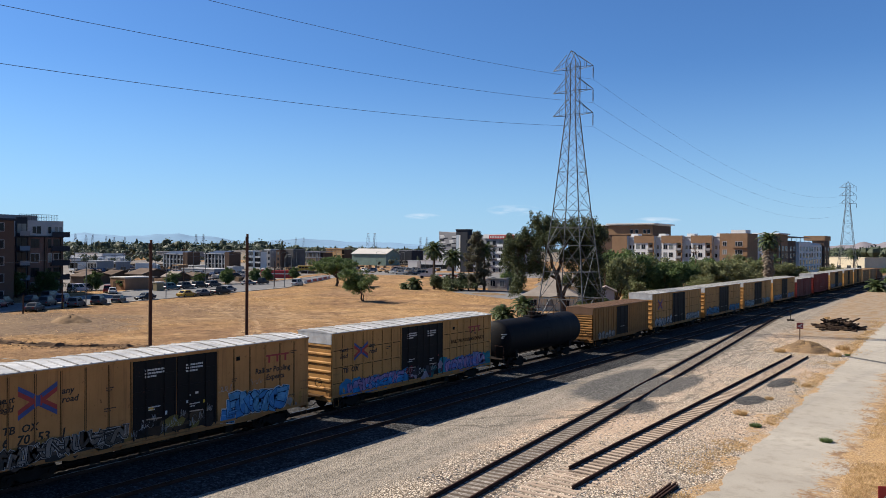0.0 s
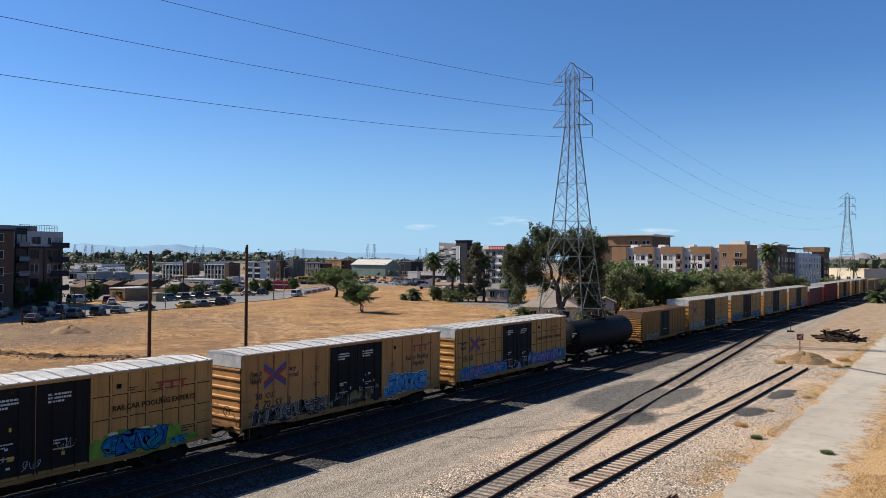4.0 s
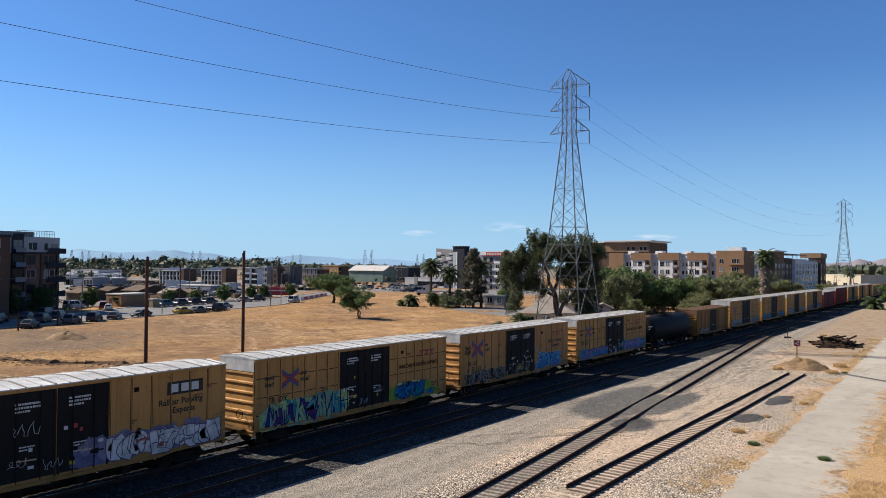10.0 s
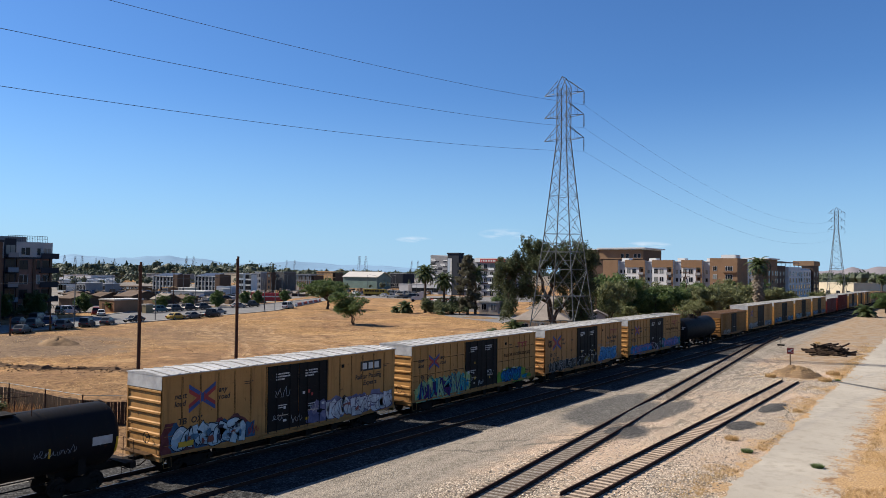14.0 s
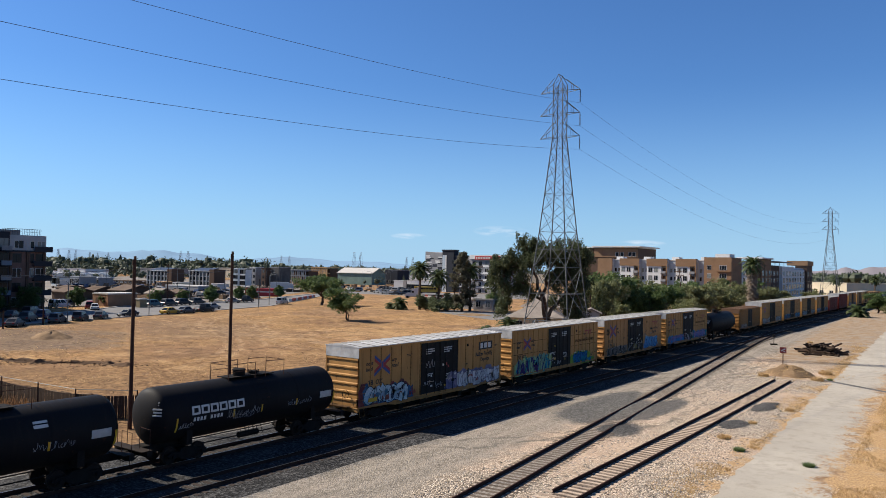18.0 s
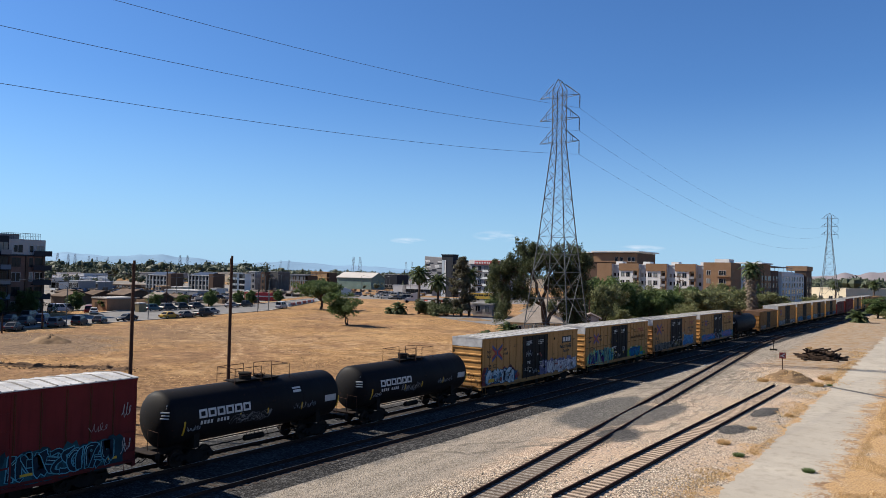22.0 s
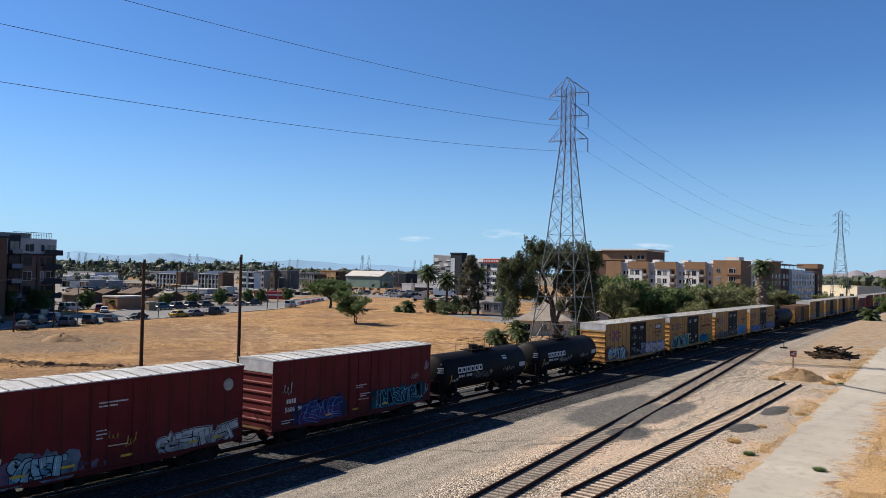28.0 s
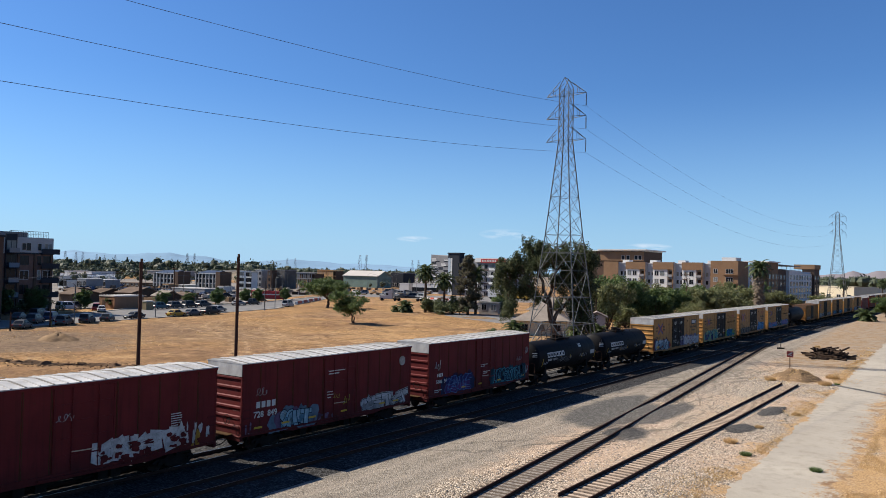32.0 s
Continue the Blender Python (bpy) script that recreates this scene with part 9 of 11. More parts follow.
def vehicle(x, y, turn, paint, kind="sedan", far=False):
    names = {"sedan": "parked sedan", "suv": "parked sport utility car", "van": "parked van", "pickup": "parked pickup"}
    th = thing("car", "%s %s %s" % (paint.name, names[kind], "in the far yard" if far else "beside the street"), "car", pose(x, y, GZ + 0.012, 0, 0, turn), group="parked vehicles")
    body, cabin, panes, L, W, made = car_meshes(kind)
    if paint.name not in made:
        made[paint.name] = (body.mesh("body", paint, smooth=True), cabin.mesh("cabin", paint))
    part("body", made[paint.name][0], None, th)
    part("cabin", made[paint.name][1], None, th)
    for nm, me in panes:
        if far and nm == "rear_window":
            continue
        part(nm, me, None, th)
    for s in (-1, 1):
        for u in (-L * 0.3, L * 0.31):
            w = part("wheel", WHEEL_ME[0], None, th)
            w.matrix_basis = pose(s * (W / 2 - 0.11), u, 0.33)
            if not far:
                part("rim", WHEEL_ME[1], None, w)
        if not far:
            part("headlight", LIGHT_ME[0], None, th).location = (s * 0.55, L / 2 - 0.05, 0.62)
            part("tail_light", LIGHT_ME[1], None, th).location = (s * 0.62, -L / 2 + 0.02, 0.72)
    return th


WHEEL_ME = (Shape().rod((-0.11, 0, 0), (0.11, 0, 0), 0.33, 16).mesh("wheel", RUBBER), Shape().rod((-0.118, 0, 0), (0.118, 0, 0), 0.2, 12).mesh("rim", CHROME))
LIGHT_ME = (Shape().box(-0.2, -0.06, -0.06, 0.2, 0.05, 0.06, 0.02).mesh("headlight", LAMP_CLEAR), Shape().box(-0.16, -0.06, -0.1, 0.16, 0.05, 0.1, 0.02).mesh("tail_light", LAMP_RED))
PAINTS = {n: plain(n, c, 0.42, 0.0, 2, 0.06, 0.01) for n, c in (("white", (0.62, 0.62, 0.62)), ("black", (0.012, 0.012, 0.014)), ("grey", (0.11, 0.115, 0.12)), ("silver", (0.28, 0.285, 0.29)), ("blue", (0.03, 0.055, 0.13)),
                                                               ("red", (0.26, 0.03, 0.03)), ("yellow", (0.62, 0.38, 0.03)), ("dark grey", (0.055, 0.058, 0.064)), ("teal", (0.05, 0.14, 0.17)))}
CARS = ((-127.6, 61.0, 44, "dark grey", "sedan"), (-131.4, 70.0, 44, "grey", "suv"), (-133.6, 75.4, 44, "dark grey", "suv"), (-135.6, 80.5, 44, "dark grey", "sedan"), (-138.0, 87.6, 195, "black", "sedan"),
        (-137.6, 68.0, 44, "dark grey", "suv"), (-141.5, 73.0, 44, "blue", "suv"), (-143.0, 63.0, 44, "black", "suv"), (-146.5, 69.5, 44, "dark grey", "sedan"), (-139.5, 60.5, 44, "red", "sedan"),
        (-139.8, 98.5, 14, "yellow", "sedan"), (-140.6, 103.2, 14, "grey", "sedan"), (-142.0, 109.0, 14, "black", "pickup"), (-149.5, 117.0, 14, "silver", "sedan"), (-165.5, 112.0, 10, "teal", "suv"), (-166.6, 117.2, 10, "dark grey", "suv"),
        (-167.8, 122.2, 10, "black", "suv"), (-169.0, 127.4, 10, "dark grey", "suv"), (-170.2, 140.0, 10, "silver", "sedan"), (-171.0, 145.4, 10, "black", "pickup"), (-161.2, 94.2, 60, "white", "sedan"), (-165.6, 95.5, 60, "red", "suv"),
        (-172.0, 92.0, 14, "white", "van"), (-176.0, 96.0, 40, "dark grey", "suv"), (-157.5, 146.8, 25, "white", "van"), (-158.0, 79.0, 44, "blue", "sedan"), (-153.0, 76.0, 44, "dark grey", "suv"))
for x, y, t, c, k in CARS:
    vehicle(x, y, t, PAINTS[c], k)


def seat(spot, depth):
    """Turn a spot to the street grid and keep its breadth as seen along the street."""
    x, y, w, h, turn = spot
    depth = min(depth, 0.9 * w)
    return x, y, max(0.4 * w, (w - 0.51 * depth) / 0.86), h, 5.0, depth


def at_sight(name, label, spot, depth, wall, roof, category, rows=0, cols=0, win=(1.5, 1.5), frame_mat=None, skew=0.0):
    """A flat-roofed building on a spot (x, y, width, height, turn)."""
    x, y, w, h, turn, depth = seat(spot, depth)
    th = thing(name, label, category, pose(x, y, GZ, 0, 0, turn + skew))
    block(th, "wall", 0, 0, 0, w, depth, h - 0.3, wall)
    part("parapet", Shape().add([(-0.1, -0.1, h - 0.3), (w + 0.1, -0.1, h - 0.3), (w + 0.1, depth, h - 0.3), (-0.1, depth, h - 0.3), (-0.1, -0.1, h), (w + 0.1, -0.1, h), (w + 0.1, depth, h), (-0.1, depth, h)],
                                [(3, 2, 1, 0), (4, 5, 6, 7), (0, 1, 5, 4), (1, 2, 6, 5), (2, 3, 7, 6), (3, 0, 4, 7)]), roof, th)
    for r in range(rows):
        for c in range(cols):
            window(th, "s", w * (c + 0.5) / cols, 0.9 + (h - 0.5) / rows * r, win[0], win[1], 2, frame_mat)
    return th


def townhouses(spot, units, label):
    """A three-storey row: pale piers before dark glazing, a brown party block between, solar panels on a low roof."""
    x, y, w, h, turn, depth = seat(spot, 6.5)
    th = thing("townhouse", label, "townhouse", pose(x, y, GZ, 0, 0, turn))
    block(th, "wall", 0, 0, 0, w, 6.5, h - 1.4, STUCCO_GREY)
    u = w / units
    pier = Shape().box(-0.24, -0.5, 0, 0.24, 0, h - 1.5).mesh("pier", STUCCO_PALE)
    for k in range(units * 2 + 1):
        part("pier", pier, None, th).location = (min(w - 0.36, max(0.36, u * k / 2)), 0, 0)
    for k in range(units * 2):
        for f in range(3):
            window(th, "s", u * (k + 0.5) / 2, 0.5 + (h - 1.6) / 3 * f, min(1.9, u / 2 - 0.8), 1.75, 2, FRAME_BLACK)
    for f in (1, 2):
        z = (h - 1.6) / 3 * f
        block(th, "floor_band", 0, -0.25, z - 0.1, w, 0, z + 0.3, STUCCO_PALE)
    part("eave", Shape().box(-0.3, -0.7, h - 1.4, w, 6.5, h - 1.15), STUCCO_WHITE, th)
    part("solar_roof", Shape().prism([(-0.4, h - 1.1), (6.0, h + 0.2), (6.2, h + 0.1), (6.2, h - 1.1)][::-1], w * 0.82, lambda p, q, k: (w * 0.09 + k, p, q)), ROOF_DARK, th)
    block(th, "end_block", w, -0.8, 0, w + 3.0, 6.5, h - 0.4, STUCCO_DEEP)


rng = random.Random(12)
dim = ("dark grey", "black", "grey", "dark grey", "blue", "white", "silver")
for x, y in ((-260.4, 175.0), (-253.8, 173.6), (-247.4, 172.3), (-255.9, 181.3), (-239.6, 173.1), (-242.4, 179.1), (-231.7, 174.4), (-234.6, 179.9), (-228.5, 178.7), (-218.6, 174.1), (-225.4, 182.9), (-222.6, 152.9), (-211.0, 152.9), (-203.8, 155.0), (-284.3, 175.6), (-276.7, 174.5), (-280.7, 180.9), (-279.2, 183.2), (-334.8, 204.0), (-341.5, 212.3), (-331.1, 210.3), (-293.1, 162.6), (-291.6, 164.8), (-283.9, 152.6), (-266.2, 202.4), (-264.4, 205.0)):
    vehicle(x, y, rng.choice((35, 125, 110)), PAINTS[rng.choice(dim)], rng.choice(("sedan", "suv", "pickup")), True)
for x, y in ((-227.6, 274.1), (-215.9, 263.1), (-225.2, 277.8), (-208.8, 260.3), (-217.5, 274.6), (-206.4, 263.7), (-215.1, 278.2), (-199.3, 261.4), (-207.4, 275.4), (-211.2, 283.9), (-203.8, 243.2), (-193.1, 236.1), (-187.0, 234.2), (-184.6, 237.4), (-178.6, 235.7), (-232.5, 252.3), (-225.2, 249.5), (-223.2, 252.4), (-228.2, 232.5), (-221.2, 230.4)):
    vehicle(x, y, rng.choice((80, 100, 125)), PAINTS[rng.choice(("white", "white", "silver", "grey", "black"))], rng.choice(("sedan", "suv", "van", "pickup")), True)

# low town behind the street
SHED_BROWN = plain("weathered brown shed", (0.17, 0.118, 0.085), 0.9, 0, 1.5, 0.3, 0.2)
th = at_sight("store", "low tan block building beside the street", (-176.3, 102.4, 9.2, 3.2, 35.7), 10.0, BRICK_TAN, ROOF_PALE, "building")
part("door", Shape().box(1.2, -0.05, 0, 2.2, 0.0, 2.1), STUCCO_DEEP, th)
part("window", Shape().box(3.6, -0.05, 1.2, 4.6, 0.0, 2.2), GLASS, th)
th = at_sight("container", "pale yellow container beside the tan store", (-164.7, 106.6, 2.2, 2.2, 35.7), 6.0, plain("faded cream steel", (0.38, 0.31, 0.19), 0.8, 0, 2, 0.2, 0.1), ROOF_PALE, "container")
for spot, rise, dp, rf in (((-211.7, 111.0, 9.6, 2.2, 35.7), 1.8, 12, ROOF_BROWN), ((-230.3, 130.3, 9.0, 1.6, 35.7), 2.2, 14, SHED_BROWN), ((-222.1, 134.4, 12.1, 2.0, 35.7), 2.6, 13, ROOF_BROWN), ((-208.0, 137.9, 7.3, 1.4, 35.7), 2.6, 11, ROOF_GREY), ((-210.5, 147.6, 6.5, 1.3, 35.7), 1.6, 10, ROOF_BROWN), ((-255.5, 135.5, 7.7, 1.7, 35.7), 1.2, 10, SHED_BROWN)):
    x, y, w, h, turn = spot
    x, y, w, h, turn, dp = seat(spot, dp)
    gable("yard_shed", "low brown-roofed shed in the works yard", x, y, w, dp, h, 0.55 * rise, SHED_BROWN, rf, "x", turn, "shed")
for spot in ((-193.6, 127.4, 12.3, 1.6, 35.7), (-200.5, 146.5, 4.7, 1.8, 35.7), (-191.0, 164.7, 5.5, 2.6, 35.7)):
    x, y, w, h, turn = spot
    patch("dirt_mound", "grey-brown earth heap in the works yard", x, y, w / 2, 4.0, h, SOIL_DARK, x, turn)
at_sight("warehouse", "long low grey wall and roof behind the yards", (-254.8, 177.2, 19.6, 2.4, 35.7), 8.0, STUCCO_GREY, ROOF_PALE, "warehouse")
at_sight("site_cabin", "white site cabin in the works yard", (-253.3, 197.5, 5.3, 2.8, 35.7), 5.0, WHITE_BODY, ROOF_PALE, "cabin", 1, 2, (1.6, 1.2))
at_sight("house", "low tan stuccoed building before the townhouses", (-289.2, 196.6, 5.9, 2.7, 35.7), 8.0, BRICK_TAN, PLY, "building", 1, 2, (1.6, 1.3))
at_sight("house", "low cream building before the townhouses", (-293.2, 206.2, 8.6, 2.3, 35.7), 8.0, CREAM, ROOF_PALE, "building", 1, 3, (1.6, 1.3))
at_sight("showroom", "white glazed showroom building", (-325.6, 170.2, 8.3, 3.9, 35.7), 9.0, STUCCO_WHITE, STUCCO_DARK, "building", 1, 4, (2.6, 2.4), FRAME_BLACK)
at_sight("showroom", "dark showroom with a flat roof", (-314.7, 172.6, 9.2, 4.4, 35.7), 12.0, STUCCO_GREY, STUCCO_PALE, "building", 1, 3, (2.4, 2.4))
at_sight("showroom", "dark low hall with a white roof edge", (-325.0, 187.4, 8.7, 3.8, 35.7), 14.0, STUCCO_GREY, STUCCO_WHITE, "building", 1, 4, (2.2, 1.8), FRAME_BLACK)
at_sight("shed", "low tan works building", (-338.1, 205.2, 18.5, 2.2, 35.7), 10.0, SHED_BROWN, ROOF_BROWN, "shed", 1, 5, (1.8, 1.2))
townhouses((-321.4, 213.6, 15.9, 8.3, 35.7), 3, "grey townhouse row with white piers and solar panels")
townhouses((-311.6, 229.9, 15.7, 8.5, 35.7), 3, "grey townhouse row with white piers and solar panels")
at_sight("apartment_house", "white and grey three-storey house", (-299.4, 246.1, 5.0, 8.9, 35.7), 10, STUCCO_BLUE, STUCCO_WHITE, "building", 3, 2, (1.8, 1.7), FRAME_BLACK)
at_sight("apartment_house", "white three-storey house with porches", (-290.1, 242.9, 4.9, 8.5, 35.7), 10, STUCCO_WHITE, STUCCO_GREY, "building", 3, 2, (2.2, 1.9), FRAME_BLACK)
at_sight("apartment_house", "plain grey three-storey block", (-311.7, 267.0, 6.8, 9.5, 35.7), 12, STUCCO_GREY, STUCCO_WHITE, "building", 3, 2, (1.2, 1.5), FRAME_BLACK)
at_sight("apartment_house", "dark brown clad block", (-300.0, 264.8, 4.4, 9.3, 35.7), 12, STUCCO_DEEP, STUCCO_DEEP, "building", 3, 1, (1.2, 1.5), FRAME_BLACK)
NETTING = plain("scaffold netting", (0.19, 0.18, 0.17), 0.95, 0, 0.5, 0.35, 0.3)
th = at_sight("building_site", "block wrapped in grey scaffold netting", (-298.8, 269.1, 10.0, 9.7, 35.7), 12, NETTING, STUCCO_GREY, "building site")
pole_me = Shape().rod((0, -0.35, 0), (0, -0.35, 8.2), 0.07, 6).mesh("scaffold_pole", TOWER_STEEL)
for k in range(6):
    part("scaffold_pole", pole_me, None, th).location = (0.3 + 1.72 * k, 0, 0)


def timber_frame(spot, bays, label, low, high):
    """A storeyed frame of fresh timber: slabs, posts and half-sheathed walls."""
    x, y, w, h, turn, depth = seat(spot, 11)
    th = thing("building_site", label, "building site", pose(x, y, GZ, 0, 0, turn))
    block(th, "wall", 0.3, 3.0, 0, w - 0.3, 11, h - 0.4, STUCCO_DEEP)
    for f in range(1, 4):
        block(th, "floor_slab", 0, 0, h * f / 3 - 0.5, w, 3.0, h * f / 3, high)
    for k in range(bays + 1):
        block(th, "post", (w - 0.3) * k / bays, 0.05, 0, (w - 0.3) * k / bays + 0.3, 0.4, h - 0.5, high)
    block(th, "roof_deck", -0.2, -0.2, h, w + 0.2, 11, h + 0.35, high)
    r = random.Random(int(w * 10))
    for k in range(bays):
        for f in range(3):
            if r.random() < 0.6:
                block(th, "sheathing", w * k / bays + 0.25, 0.15, h * f / 3, w * (k + r.uniform(0.5, 0.95)) / bays, 0.3, h * (f + 0.78) / 3, low if f < 2 else high)


timber_frame((-302.6, 286.5, 15.3, 8.2, 35.7), 8, "unfinished brick and timber building with open storeys", BRICK_TAN, STUCCO_GREY)
timber_frame((-345.4, 346.0, 16.5, 9.7, 35.7), 8, "timber-framed building with fresh plywood walls", PLY, PLY)
x, y, w, h, turn = (-318.5, 341.7, 29.0, 6.9, 35.7)
x, y, w, h, turn, dp = seat((x, y, w, h, turn), 14)
gable("warehouse", "wide grey-green hall with a pale metal roof", x, y, w, dp, h, 3.0, GREEN_WRAP, ROOF_PALE, "x", turn, "warehouse", 0, 0.6)
at_sight("warehouse", "dark grey hall beside the pale roof", (-301.9, 366.6, 14.8, 9.2, 35.7), 20, STUCCO_DARK, STUCCO_GREY, "warehouse", 1, 3, (3.0, 2.0))
at_sight("warehouse", "low white building behind the palms", (-222.6, 286.8, 17.6, 4.9, 35.7), 10, STUCCO_WHITE, ROOF_PALE, "warehouse", 1, 6, (2.4, 2.0), FRAME_BLACK)
at_sight("trailer", "white box trailer standing in the yard", (-236.4, 294.1, 6.2, 4.5, 35.7), 3, WHITE_BODY, WHITE_BODY, "trailer")
flat("warehouse", "cream warehouse beside the far pylon", -83.0, 470.0, 30, 40, 7.0, CREAM, CREAM, -28, "warehouse", 1, 5, (2.5, 2.0), side_cols=0)
flat("warehouse", "long white warehouse beyond the tracks", -56.0, 500.0, 60, 40, 6.6, STUCCO_WHITE, ROOF_PALE, 0, "warehouse")
for i in range(9):
    flat("distant_building", "distant low pale building among trees", -552.17 + 42 * i * 0.72, 292.90 + 31 * i * 0.9 + 20 * (i % 3), 30, 20, 5.0 + (i % 3) * 1.2, (STUCCO_WHITE, STUCCO_GREY, CREAM)[i % 3], ROOF_PALE, 8)
for i in range(5):
    flat("distant_building", "distant low building beyond the tracks", -120 + 40 * i, 640 + 20 * (i % 2), 32, 20, 6.0, (STUCCO_GREY, CREAM)[i % 2], ROOF_PALE, 0)
rng = random.Random(21)
rv = Shape().box(-1.2, -3.6, 0.6, 1.2, 3.6, 3.0, 0.12).mesh("body", WHITE_BODY)
CAMPS = ((-587.4, 306.9), (-463.6, 255.6), (-488.4, 283.9), (-528.7, 279.1), (-562.5, 313.1), (-445.0, 261.3), (-480.3, 256.1), (-507.0, 285.1), (-538.3, 319.2), (-585.5, 315.4), (-461.1, 262.0), (-485.9, 291.0), (-526.5, 286.5), (-560.4, 321.5), (-442.4, 267.6), (-477.9, 262.7), (-504.6, 292.4), (-547.0, 287.9), (-583.6, 324.0), (-458.6, 268.5), (-495.4, 263.4), (-524.2, 294.0), (-558.2, 330.0), (-452.5, 243.1), (-475.4, 269.3), (-502.2, 299.9), (-544.8, 295.6), (-581.6, 332.7), (-456.0, 275.1), (-493.1, 270.2), (-521.9, 301.6), (-566.5, 297.3), (-450.0, 249.1), (-472.9, 276.1), (-511.5, 271.2), (-542.6, 303.4), (-579.6, 341.7), (-465.9, 249.6), (-490.7, 277.2), (-519.6, 309.4), (-564.4, 305.3), (-447.4, 255.3), (-470.4, 283.0), (-509.2, 278.3), (-540.4, 311.4), (-587.3, 307.3))
for i, (x, y) in enumerate(CAMPS):
    o = thing("camper", "white camper parked in rows", "camper", pose(x, y, GZ, 0, 0, rng.choice((30, 120))), group="campers in the far yard")
    part("body", rv, None, o)
    for s in (-1, 1):
        for u in (-2.2, 2.2):
            w = part("wheel", WHEEL_ME[0], None, o)
            w.matrix_basis = pose(s * 1.05, u, 0.33)
            w.scale = (1, 1.4, 1.8)

